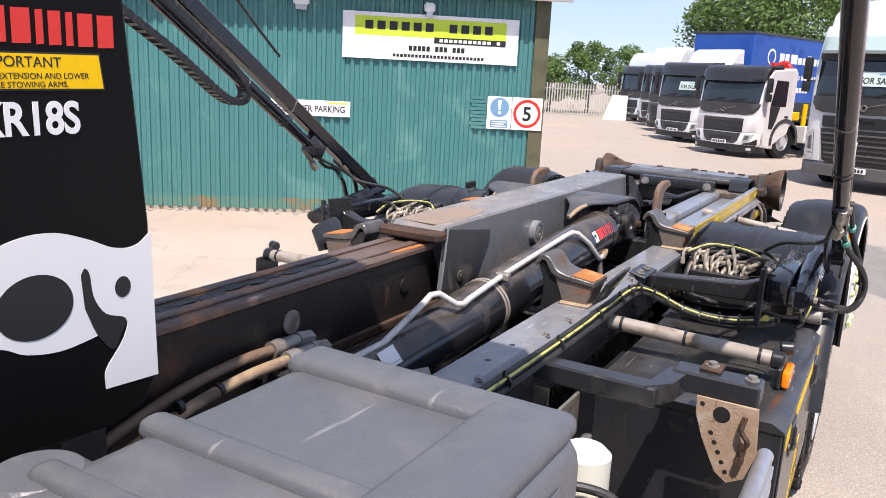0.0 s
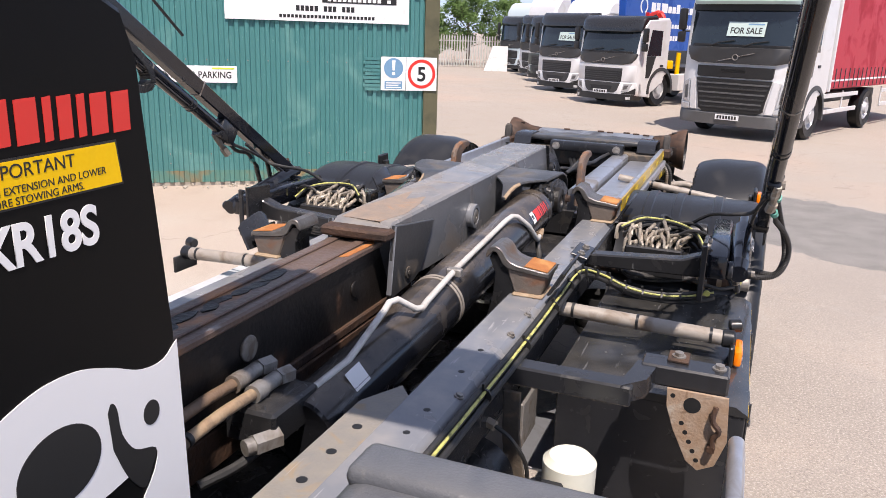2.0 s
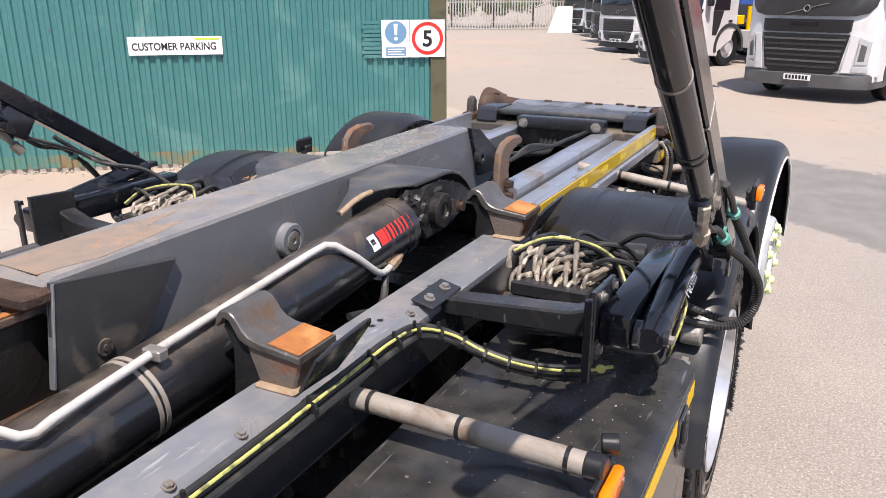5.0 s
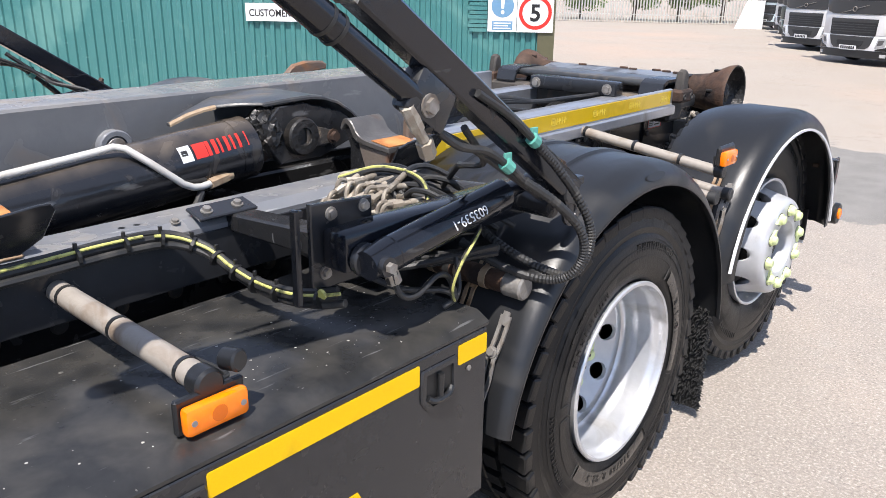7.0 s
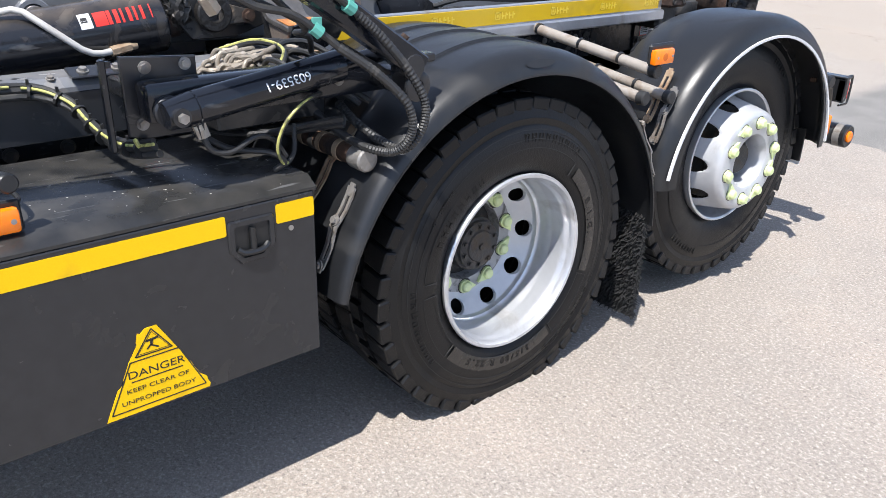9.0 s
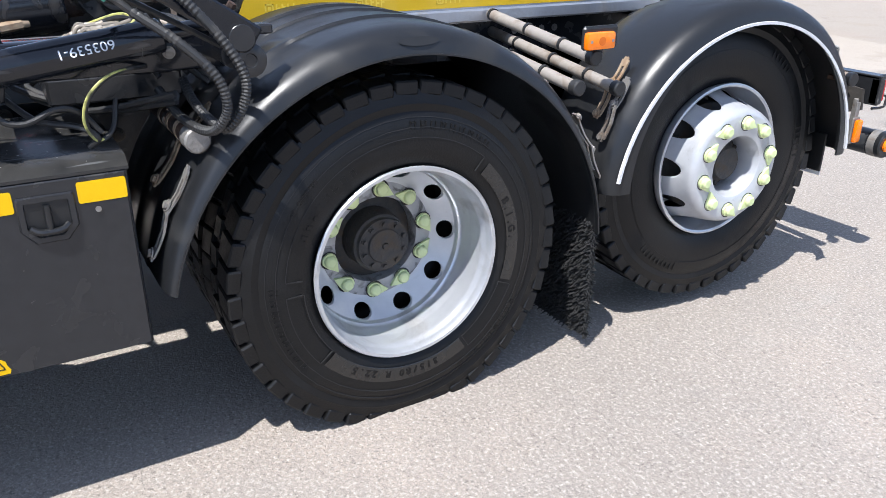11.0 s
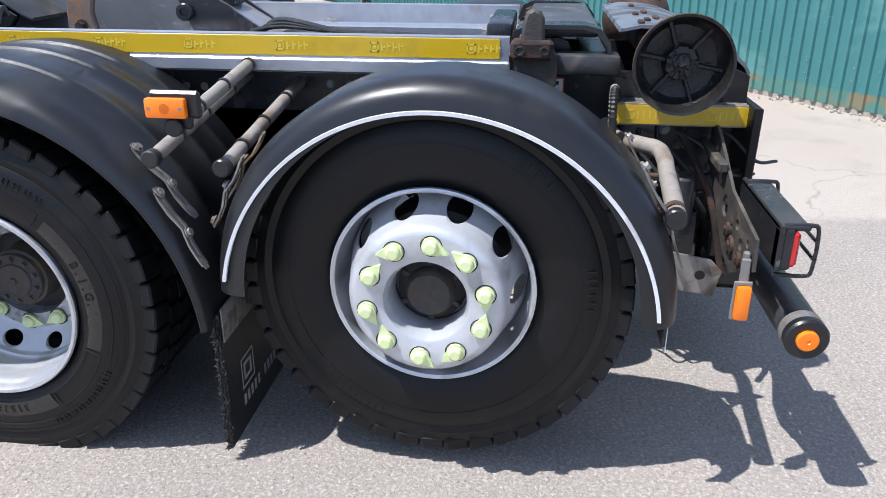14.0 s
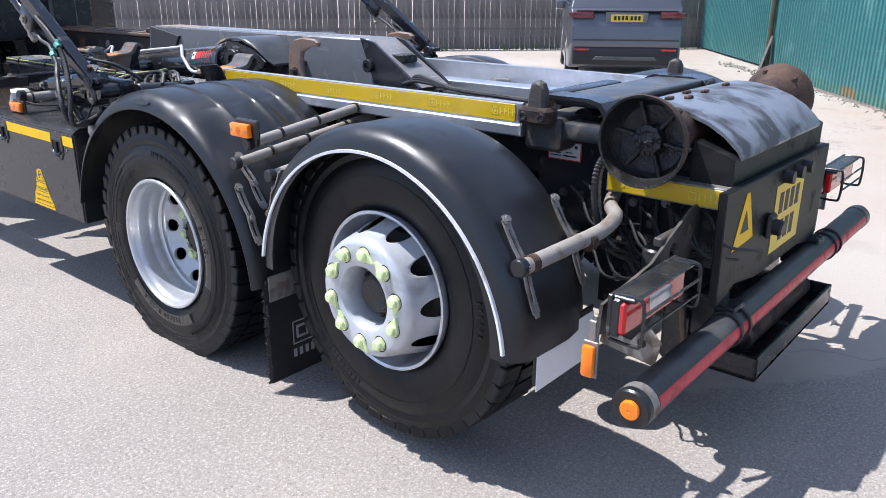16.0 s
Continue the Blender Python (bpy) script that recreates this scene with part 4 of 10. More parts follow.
def guard(name, cy, cz, R, x0, x1, a0, a1, ridges, lip, side, steer=False, ends=1.0, inner=0.0):
    th = 0.008
    top = [(x0, R - inner), (x0 + 0.07, R - inner * 0.35), (x0 + 0.15, R)] if inner else [(x0, R)]
    for r in ridges:
        top += [(r - 0.012, R), (r - 0.006, R + 0.008), (r + 0.03, R + 0.008), (r + 0.036, R)]
    top += [(x1 - 0.085, R), (x1 - 0.06, R - 0.004), (x1 - 0.035, R - 0.013), (x1 - 0.015, R - 0.03), (x1 - 0.004, R - 0.05), (x1, R - lip)]
    under = [(x1 - th, R - lip), (x1 - 0.02, R - 0.052), (x1 - 0.05, R - 0.03), (x1 - 0.085, R - th)] + [(x, r - th) for x, r in reversed(top[:3 if inner else 1])]
    bm = bmesh.new()
    lathe(bm, top + under + [top[0]], 56, a0, a1)
    # the lip stays round while the crown draws in towards both ends
    for v in bm.verts:
        r, a = math.hypot(v.co.y, v.co.z), math.atan2(v.co.y, v.co.z)
        k = (R - lip + (r - R + lip) * (math.cos(a) ** 2 + ends * math.sin(a) ** 2)) / r
        v.co.y, v.co.z = v.co.y * k, v.co.z * k
    bm.transform(Matrix.Translation((0, cy, cz)))
    for v in bm.verts:
        v.co.x *= side
    if side < 0:
        bmesh.ops.reverse_faces(bm, faces=bm.faces)
    bmesh.ops.holes_fill(bm, edges=[e for e in bm.edges if e.is_boundary], sides=0)
    if steer:
        steered(bm, side)
    return part(name, bm, PLASTIC, truck, "", None, 50)


for sd in (1, -1):
    g1 = guard("mudguard", 0.018, 0.442, 0.806, 0.60, 1.283, -77, 86, (0.70, 0.84, 1.03), 0.077, sd, False, 0.3)
    tagged(g1, "ribbed black plastic mudguard over the drive wheels")
    bm = bmesh.new()
    bmesh.ops.create_circle(bm, cap_ends=True, segments=28, radius=1, matrix=Matrix.Translation((sd * 1.2785, 0.035, 1.206)) @ Matrix.Rotation(radians(sd * 62), 4, "Y") @ Matrix.Diagonal((0.013, 0.062, 1, 1)))
    part("oval_plug", bm, CABDARK, g1)
    bm = bmesh.new()
    lathe(bm, [(1.27, 0.726), (1.284, 0.726), (1.284, 0.731), (1.27, 0.731)], 56, -77, 86)
    bm.transform(Matrix.Translation((0, 0.018, 0.442)))
    bm.transform(Matrix.Diagonal((sd, 1, 1, 1)))
    part("edge_bead", bm, PLASTIC, g1)
    g2 = guard("mudguard", 1.444, 0.615, 0.643, 0.86, 1.293, -90, 91, (), 0.085, sd, True, 1.22, 0.035)
    tagged(g2, "smooth black plastic mudguard with a white edge trim")
    bm = bmesh.new()
    lathe(bm, [(1.288, 0.613), (1.298, 0.613), (1.299, 0.623), (1.288, 0.624), (1.288, 0.613)], 72, -80, 83)
    bm.transform(Matrix.Translation((0, 1.437, 0.555)))
    bm.transform(Matrix.Diagonal((sd, 1, 1, 1)))
    steered(bm, sd)
    bmesh.ops.recalc_face_normals(bm, faces=bm.faces)
    part("white_trim", bm, TRIMWHITE, g2, "thin white edge trim")
    # flap behind the drive wheels, bristle-faced
    bm = bmesh.new()
    box(bm, (0.62, 0.766, 0.045), (1.235, 0.778, 0.53), 0.004)
    bm.transform(Matrix.Diagonal((sd, 1, 1, 1)))
    fl = part("mud_flap", bm, CABDARK, truck, "hanging black rubber mud flap")
    bm = bmesh.new()
    rnd = random.Random(5)
    nx, nz = 46, 34
    for i in range(nx):
        for k in range(nz):
            px, pz = 0.625 + 0.61 * i / nx + rnd.uniform(0, 0.01), 0.05 + 0.47 * k / nz + rnd.uniform(0, 0.01)
            d = Vector((rnd.uniform(-0.01, 0.01), -rnd.uniform(0.012, 0.03), rnd.uniform(-0.014, 0.004)))
            a = Vector((px, 0.767, pz))
            v = [bm.verts.new(a + o) for o in (Vector((-0.006, 0, 0)), Vector((0.006, 0, 0)), Vector((0, 0, 0.008)))]
            tip = bm.verts.new(a + d)
            for q in range(3):
                bm.faces.new((v[q], v[(q + 1) % 3], tip))
    for k in range(70):
        z = 0.05 + 0.47 * k / 70
        for q in range(3):
            a = Vector((1.232, 0.77 + rnd.uniform(-0.012, 0.012), z))
            v = [bm.verts.new(a + o) for o in (Vector((0, -0.005, 0)), Vector((0, 0.005, 0)), Vector((0, 0, 0.007)))]
            tip = bm.verts.new(a + Vector((rnd.uniform(0.008, 0.02), rnd.uniform(-0.012, 0.012), -0.006)))
            for w in range(3):
                bm.faces.new((v[w], v[(w + 1) % 3], tip))
    bm.transform(Matrix.Diagonal((sd, 1, 1, 1)))
    tagged(part("bristle_mat", bm, BRUSH, fl), "matted black spray bristles", kind="stuff")
    bm = bmesh.new()
    box(bm, (0.95, 0.78, 0.43), (1.225, 0.786, 0.545), 0.002)
    bm.transform(Matrix.Diagonal((sd, 1, 1, 1)))
    part("clamp_plate", bm, ZINC, fl, "dull metal clamp plate")
    if sd > 0:
        m = facing((1.11, 0.7795, 0.13), (-1, 0, 0), (0, 0, 1))
        ink = material("faded_grey_print", 0.34, 0.5)
        marks = [(0, 0.06, 0.11, 0.006), (0, 0.164, 0.11, 0.006), (0, 0.066, 0.006, 0.098), (0.104, 0.066, 0.006, 0.098), (0.02, 0.085, 0.05, 0.012), (0.02, 0.097, 0.012, 0.038), (0.02, 0.135, 0.07, 0.012), (0.075, 0.085, 0.012, 0.05)]
        for r in marks + [(k * 0.033, 0.0, 0.018, 0.038) for k in range(10) if k != 5]:
            bm = bmesh.new()
            bars(bm, [r])
            part("printed_bar", bm, ink, fl, "faded pale printed bar", m)
    # pale flap behind the tag wheel
    bm = bmesh.new()
    box(bm, (0.84, 2.085, 0.49), (1.2, 2.096, 0.66), 0.003)
    bm.transform(Matrix.Diagonal((sd, 1, 1, 1)))
    fl = part("mud_flap", bm, CABDARK, truck, "short black mud flap with a white rear face")
    bm = bmesh.new()
    box(bm, (0.845, 2.0965, 0.47), (1.195, 2.1, 0.64), 0.001)
    bm.transform(Matrix.Diagonal((sd, 1, 1, 1)))
    part("white_face", bm, WHITE, fl, "white rear face")

# -- chassis and subframe --
bm = bmesh.new()
box(bm, (0.36, -5.6, 0.72), (0.44, 2.33, 0.99), 0.01)
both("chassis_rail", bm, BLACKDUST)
bm = bmesh.new()
prism(bm, [(0.415, 1.02), (0.57, 1.02), (0.57, 1.145), (0.545, 1.17), (0.43, 1.17), (0.415, 1.155)], "y", -3.1, -0.30)
a, b = both("subframe_rail", bm, GREYPAINT, "worn dark grey subframe rail with scuffed edges")
for sd, rail in ((1, a), (-1, b)):
    # added sheet gives the grey rail its black outer side; no separate plate
    bm = bmesh.new()
    box(bm, (0.57, -3.09, 1.0), (0.576, -0.31, 1.132), 0.002)
    bm.transform(Matrix.Diagonal((sd, 1, 1, 1)))
    part("web_plate", bm, BLACK, rail, "thin added sheet for the rail's black side")
for k in range(16):
    for z in (0.94, 0.84):
        part("chassis_bolt", bolt(bmesh.new(), (0.44, -2.9 + 0.16 * k, z), (1, 0, 0), 0.016, 0.014), GRIMECAST, truck)
# flat black discs painted as the dark of bolt holes
for y in (-2.72, -2.6, -2.36, -2.2, -1.3, -1.26, -0.98):
    part("bolt_hole", rod(bmesh.new(), (0.50, y, 1.169), (0.50, y, 1.1705), 0.009, 14), BLACKFILL, a)
for y in (-2.5, -2.05, -1.86, -1.18):
    part("rail_bolt", bolt(bmesh.new(), (0.545, y, 1.168), (0.3, 0, 1), 0.009, 0.01), ZINC, a)
bm = bmesh.new()
prism(bm, [(0.33, -3.1), (0.43, -3.1), (0.43, -2.55), (0.39, -2.5), (0.33, -2.62)], "z", 1.145, 1.168)
both("front_gusset", bm, material("dusty_worn_gusset", (0.2, 0.19, 0.175), 0.5, 0.0, (0.27, 0.24, 0.19), (0.34, 0.22, 0.1), 20, 12, 0.7, 0.15, 0.15, 90, scratch=0.4), "dusty worn gusset plate with bolt holes")
# gusset holes too are black discs laid on top
for y in (-2.98, -2.86, -2.74):
    part("bolt_hole", rod(bmesh.new(), (0.385, y, 1.167), (0.385, y, 1.169), 0.012, 14), BLACKFILL, truck)
for y in (-3.0, -2.1, -1.2, -0.5, 0.7, 1.9):
    bm = bmesh.new()
    box(bm, (-0.42, y - 0.06, 0.8), (0.42, y + 0.06, 0.97), 0.01)
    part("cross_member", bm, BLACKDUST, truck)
bm = bmesh.new()
box(bm, (-0.36, -3.2, 0.76), (0.36, 0.9, 0.79), 0.0)
part("gearbox_tray", bm, BLACKDUST, truck, "dark oily tray under the hook gear")

# rear tipping frame: rails, ledge and reflective strip
bm = bmesh.new()
prism(bm, [(0.235, 1.09), (0.345, 1.09), (0.345, 1.205), (0.33, 1.215), (0.25, 1.215), (0.235, 1.205)], "y", 0.1, 1.75)
both("tipping_rail", bm, STEEL, "bright worn steel tipping rail")
bm = bmesh.new()
prism(bm, [(0.36, 1.145), (0.592, 1.145), (0.592, 1.272), (0.578, 1.277), (0.564, 1.272), (0.564, 1.17), (0.36, 1.17)], "y", -0.32, 1.60)
a, b = both("side_channel", bm, STEEL, "pale worn side channel behind the reflective strip")
bm = bmesh.new()
box(bm, (0.591, -0.22, 1.148), (0.612, 1.605, 1.196), 0.006)
both("lower_ledge", bm, STEEL, "pale steel ledge")
bm = bmesh.new()
box(bm, (0.592, -0.3, 1.203), (0.5965, 1.57, 1.268), 0.001)
s1, s2 = both("reflective_strip", bm, YELLOWDARK, "amber yellow reflective strip with printed marks")
bm = bmesh.new()
for k in range(6):
    y = -0.17 + 0.326 * k
    m = facing((0.5968, y, 1.22), (0, 1, 0), (0, 0, 1))
    b2 = bmesh.new()
    bars(b2, [(0, 0, 0.03, 0.005), (0, 0.026, 0.03, 0.005), (0, 0, 0.005, 0.031), (0.025, 0, 0.005, 0.031), (0.01, 0.01, 0.01, 0.011)] + [(0.038 + 0.02 * i, 0.002, 0.005, 0.027) for i in range(4)] + [(0.043 + 0.02 * i, 0.012 + 0.004 * (i % 2), 0.009, 0.006) for i in range(4)])
    tagged(part("printed_mark", b2, YELLOWMARK, s1, "", m), "pale printed mark of bars", kind="stuff")
bm = bmesh.new()
prism(bm, [(0.40, 0.74), (0.44, 0.74), (0.44, 1.144), (0.40, 1.144)], "y", -0.3, 2.36)
both("web_plate", bm, BLACK)
bm = bmesh.new()
prism(bm, [(1.60, 0.74), (2.38, 0.74), (2.38, 1.0), (2.30, 1.05), (1.98, 1.13), (1.60, 1.14)], "x", 0.44, 0.452)
pl = both("rear_web", bm, BLACK, "black rear side plate of the frame")
for y, z in ((0.95, 1.08), (1.02, 1.08), (1.09, 1.08), (1.16, 1.08), (0.4, 1.06), (0.47, 1.06)):
    part("web_bolt", bolt(bmesh.new(), (0.441, y, z), (1, 0, 0), 0.01, 0.01), ZINC, truck)
for y, z in ((1.72, 0.92), (1.8, 0.92), (1.72, 0.84), (2.1, 0.86), (2.2, 0.9), (2.32, 0.82), (2.32, 0.9), (1.85, 0.86), (1.95, 0.8), (2.02, 0.8), (2.26, 0.78), (1.62, 1.03)):
    part("web_bolt", bolt(bmesh.new(), (0.453, y, z), (1, 0, 0), 0.013, 0.014), GRIMECAST, truck)

# rear cross head, rub blocks, roller
bm = bmesh.new()
box(bm, (-0.58, 1.60, 1.10), (0.58, 1.76, 1.225), 0.015)
part("rear_cross_beam", bm, GRIMECAST, truck, "rust-edged rear cross beam")
# bevelled head plate across the frame, with a dark arch over each side
bm = bmesh.new()
box(bm, (-0.47, 1.66, 1.262), (0.47, 1.9, 1.3), 0.016, None, 3)
hd = part("head_plate", bm, HOODGREY, truck, "scuffed black head plate across the tipping frame")
for sd in (1, -1):
    bm = bmesh.new()
    prof = [(1.60, 1.235), (1.62, 1.29), (1.66, 1.308), (1.85, 1.308), (1.9, 1.296), (1.935, 1.25), (1.94, 1.2)]
    prism(bm, prof + [(y + (0.012 if y < 1.7 else -0.012), z - 0.014) for y, z in reversed(prof)], "x", sd * 0.4, sd * 0.53)
    part("head_arch", bm, BLACK, hd, "black bent arch plate")
bm = bmesh.new()
box(bm, (0.44, 1.75, 1.15), (0.56, 1.97, 1.215), 0.014, None, 2)
both("frame_foot", bm, HOODGREY, "grey steel foot behind the rubbing block")
for k in range(4):
    bm = bmesh.new()
    tube(bm, curve([(-0.2 + 0.03 * k, 0.6, 1.16), (-0.1 + 0.03 * k, 0.95, 1.14 + 0.012 * k), (0.0 + 0.02 * k, 1.25, 1.13), (-0.08 + 0.03 * k, 1.58, 1.15)], 6), 0.012, 8)
    part("hydraulic_hose", bm, HOSE, truck)
bm = bmesh.new()
rod(bm, (0.34, 1.76, 1.2), (0.4, 1.76, 1.2), 0.05, 20)
both("pivot_boss", bm, BLACKDUST)
bm = bmesh.new()
prism(bm, [(1.636, 1.255), (1.715, 1.255), (1.712, 1.335), (1.7, 1.358), (1.678, 1.368), (1.652, 1.356), (1.641, 1.315)], "x", 0.576, 0.622, 0.01)
both("rub_block", bm, GRIMECAST, "worn rusty rubbing block")
bm = bmesh.new()
box(bm, (0.56, 1.605, 1.205), (0.64, 1.745, 1.27), 0.012)
both("guide_foot", bm, RUST)
for y in (1.635, 1.715):
    bm = bmesh.new()
    lathe(bm, [(0.0, 0.017), (0.005, 0.016), (0.005, 0.011), (0.002, 0.01), (0.002, 0.0)], 18)
    bm.transform(Matrix.Translation((0.639, y, 1.237)))
    both("foot_screw", bm, GREASE)
bm = bmesh.new()
rod(bm, (-0.52, 2.148, 1.21), (0.52, 2.148, 1.21), 0.085, 28)
part("roller_shaft", bm, RUST, truck, "rusty rear roller shaft")
for sd in (1, -1):
    bm = bmesh.new()
    lathe(bm, [(0.44, 0.085), (0.50, 0.088), (0.55, 0.1), (0.60, 0.125), (0.66, 0.152), (0.69, 0.158), (0.702, 0.156)], 44)
    bm.transform(Matrix.Translation((0, 2.148, 1.21)))
    bm.transform(Matrix.Diagonal((sd, 1, 1, 1)))
    if sd < 0:
        bmesh.ops.reverse_faces(bm, faces=bm.faces)
    rl = part("roller", bm, RUST, truck, "flared rusty rear roller with a ribbed grimy hollow face")
    bm = bmesh.new()
    lathe(bm, [(0.7021, 0.156), (0.70, 0.148), (0.66, 0.138), (0.625, 0.13), (0.61, 0.115), (0.605, 0.06), (0.61, 0.054), (0.65, 0.05), (0.655, 0.03), (0.648, 0.0)], 44)
    bmesh.ops.create_icosphere(bm, subdivisions=3, radius=0.034, matrix=Matrix.Translation((0.648, 0, 0.004)) @ Matrix.Diagonal((0.5, 1, 1, 1)))
    rnd = random.Random(6)
    for v in bm.verts:
        if v.co.x > 0.64 and math.hypot(v.co.y, v.co.z) < 0.06:
            v.co += Vector((rnd.uniform(-1, 1), rnd.uniform(-1, 1), rnd.uniform(-1, 1))) * 0.004
    bm.transform(Matrix.Translation((0, 2.148, 1.21)))
    bm.transform(Matrix.Diagonal((sd, 1, 1, 1)))
    part("roller_face", bm, GREASE, rl, "grease-caked hollow face")
    bm = bmesh.new()
    lathe(bm, [(0.43, 0.087), (0.47, 0.092), (0.52, 0.098), (0.552, 0.1025), (0.565, 0.109), (0.575, 0.1145)], 40)
    bm.transform(Matrix.Translation((0, 2.148, 1.21)))
    bm.transform(Matrix.Diagonal((sd, 1, 1, 1)))
    part("roller_sleeve", bm, RUST, rl, "rusty sleeve")
    for k in range(6):
        bm = bmesh.new()
        box(bm, (0.59, -0.007, 0.04), (0.632, 0.007, 0.138), 0.003, Matrix.Rotation(k * math.tau / 6 + 0.35, 4, "X"))
        bm.transform(Matrix.Translation((0, 2.148, 1.21)))
        bm.transform(Matrix.Diagonal((sd, 1, 1, 1)))
        part("rib", bm, GREASE if sd > 0 else RUST, rl)
# curved scuffed cover plate between the rollers
bm = bmesh.new()
prof = [(1.97, 1.292), (2.04, 1.306), (2.12, 1.304), (2.2, 1.29), (2.28, 1.262), (2.34, 1.228), (2.39, 1.185), (2.41, 1.155)]
prism(bm, prof + [(y - 0.004, z - 0.012) for y, z in reversed(prof)], "x", -0.44, 0.46)
part("roller_cover", bm, material("scuffed_cover", (0.17, 0.185, 0.21), 0.33, 0.2, (0.25, 0.265, 0.29), (0.03, 0.03, 0.032), 9, 5.5, 0.6, 0.45, 0.15, 50, scratch=(0.3, 0.31, 0.33)), truck, "curved scuffed dark steel roller cover")
for x, y, z in ((0.38, 2.03, 1.304), (0.30, 2.06, 1.304), (0.22, 2.1, 1.303), (0.1, 2.04, 1.304), (0.02, 2.08, 1.304), (-0.25, 2.06, 1.304)):
    bm = bmesh.new()
    box(bm, (x, y, z - 0.002), (x + 0.05, y + 0.02, z + 0.012), 0.004)
    part("weld_lump", bm, RUST, truck)
bm = bmesh.new()
prism(bm, [(2.25, 1.04), (2.40, 1.04), (2.40, 1.15), (2.38, 1.16), (2.25, 1.2)], "x", -0.52, 0.50)
part("rear_apron", bm, REARBLACK, truck)
bm = bmesh.new()
prism(bm, [(-0.56, 0.66), (-0.50, 0.62), (-0.30, 0.66), (0.20, 0.66), (0.44, 0.70), (0.60, 0.66), (0.62, 1.065), (-0.565, 1.055)], "y", 2.40, 2.43, 0.004)
part("rear_panel", bm, REARBLACK, truck, "black rear plate carrying the registration")
bm = bmesh.new()
box(bm, (0.453, 1.955, 0.984), (0.546, 2.41, 1.06), 0.002)
both("rear_strip_backing", bm, ZINC)
bm = bmesh.new()
box(bm, (0.546, 1.962, 0.99), (0.55, 2.405, 1.054), 0.001)
s1, s2 = both("rear_reflective_strip", bm, YELLOWDARK)
for y in (2.0, 2.27):
    m = facing((0.5503, y, 1.006), (0, 1, 0), (0, 0, 1))
    bm = bmesh.new()
    bars(bm, [(0, 0, 0.03, 0.005), (0, 0.026, 0.03, 0.005), (0, 0, 0.005, 0.031), (0.025, 0, 0.005, 0.031)] + [(0.038 + 0.02 * i, 0.002, 0.005, 0.027) for i in range(4)])
    tagged(part("printed_mark", bm, YELLOWMARK, s1, "", m), "pale printed mark of bars", kind="stuff")
# warning label on the frame side
m = facing((0.4535, 1.64, 1.048), (0, 1, 0), (0, 0, 1))
bm = bmesh.new()
bars(bm, [(0, 0, 0.15, 0.075)])
lb = part("warning_label", bm, WHITEPRINT, truck, "small white warning label with red border", m)
bm = bmesh.new()
bars(bm, [(0, 0.071, 0.15, 0.004), (0, 0, 0.15, 0.004), (0, 0, 0.004, 0.075), (0.146, 0, 0.004, 0.075), (0.01, 0.058, 0.03, 0.006)])
part("border", bm, REDPRINT, lb, "", Matrix.Translation((0, 0, 0.001)))
bm = bmesh.new()
bars(bm, [(0.01, 0.045 - 0.01 * k, 0.05, 0.004) for k in range(4)] + [(0.07, 0.015, 0.06, 0.006), (0.08, 0.03, 0.03, 0.004), (0.12, 0.05, 0.012, 0.012)])
part("print", bm, BLACKFILL, lb, "", Matrix.Translation((0, 0, 0.001)))
# registration plate, plain bars; warning triangle
m = facing((0.10, 2.4315, 0.72), (-1, 0, 0), (0, 0, 1))
bm = bmesh.new()
bars(bm, [(0, 0, 0.34, 0.27)])
np_ = part("number_plate", bm, PLATEYELLOW, truck, "yellow rear registration plate", m)
bm = bmesh.new()
bars(bm, [(0.05 + 0.065 * k, 0.15, 0.045, 0.085) for k in range(4)] + [(0.085 + 0.065 * k, 0.035, 0.045, 0.085) for k in range(3)])
part("plate_bars", bm, BLACKFILL, np_, "", Matrix.Translation((0, 0, 0.001)))
m = facing((0.52, 2.4315, 0.84), (-1, 0, 0), (0, 0, 1))
bm = bmesh.new()
prism(bm, [(0, 0), (0.2, 0.01), (0.115, 0.19), (0.085, 0.19)], "z", -0.0005, 0.001)
wt = part("warning_sticker", bm, YELLOW, truck, "yellow triangular warning sticker", m)
bm = bmesh.new()
prism(bm, [(0.06, 0.05), (0.14, 0.05), (0.1, 0.13)], "z", 0.001, 0.002)
part("print", bm, BLACKFILL, wt)
bm = bmesh.new()
rod(bm, (0.16, 2.43, 0.855), (0.16, 2.49, 0.85), 0.03, 16, None, 0.006)
box(bm, (0.12, 2.43, 0.81), (0.2, 2.455, 0.9), 0.01)
part("plate_lamp", bm, CABDARK, truck)
for k in range(3):
    bm = bmesh.new()
    rod(bm, (0.02 - 0.12 * k, 2.43, 1.015), (0.02 - 0.12 * k, 2.465, 1.015), 0.025, 14)
    part("plate_fixing", bm, CABDARK, truck)
# rear under-run bar with red tape, end reflector and straps
bm = bmesh.new()
rod(bm, (-1.25, 2.455, 0.573), (1.25, 2.455, 0.573), 0.058, 32, None, 0.004)
bar = part("underrun_bar", bm, HOODGREY, truck, "black tubular rear under-run bar with red tape")
bm = bmesh.new()
n = 10
rr = 0.0588
rows = []
for x in (-1.22, 1.20):
    rows.append([bm.verts.new((x, 2.455 + rr * math.cos(radians(-14 + 44 * k / n)), 0.573 + rr * math.sin(radians(-14 + 44 * k / n)))) for k in range(n + 1)])
for k in range(n):
    bm.faces.new((rows[0][k], rows[0][k + 1], rows[1][k + 1], rows[1][k]))
part("red_tape", bm, REDTAPE, bar, "faded red reflective tape")
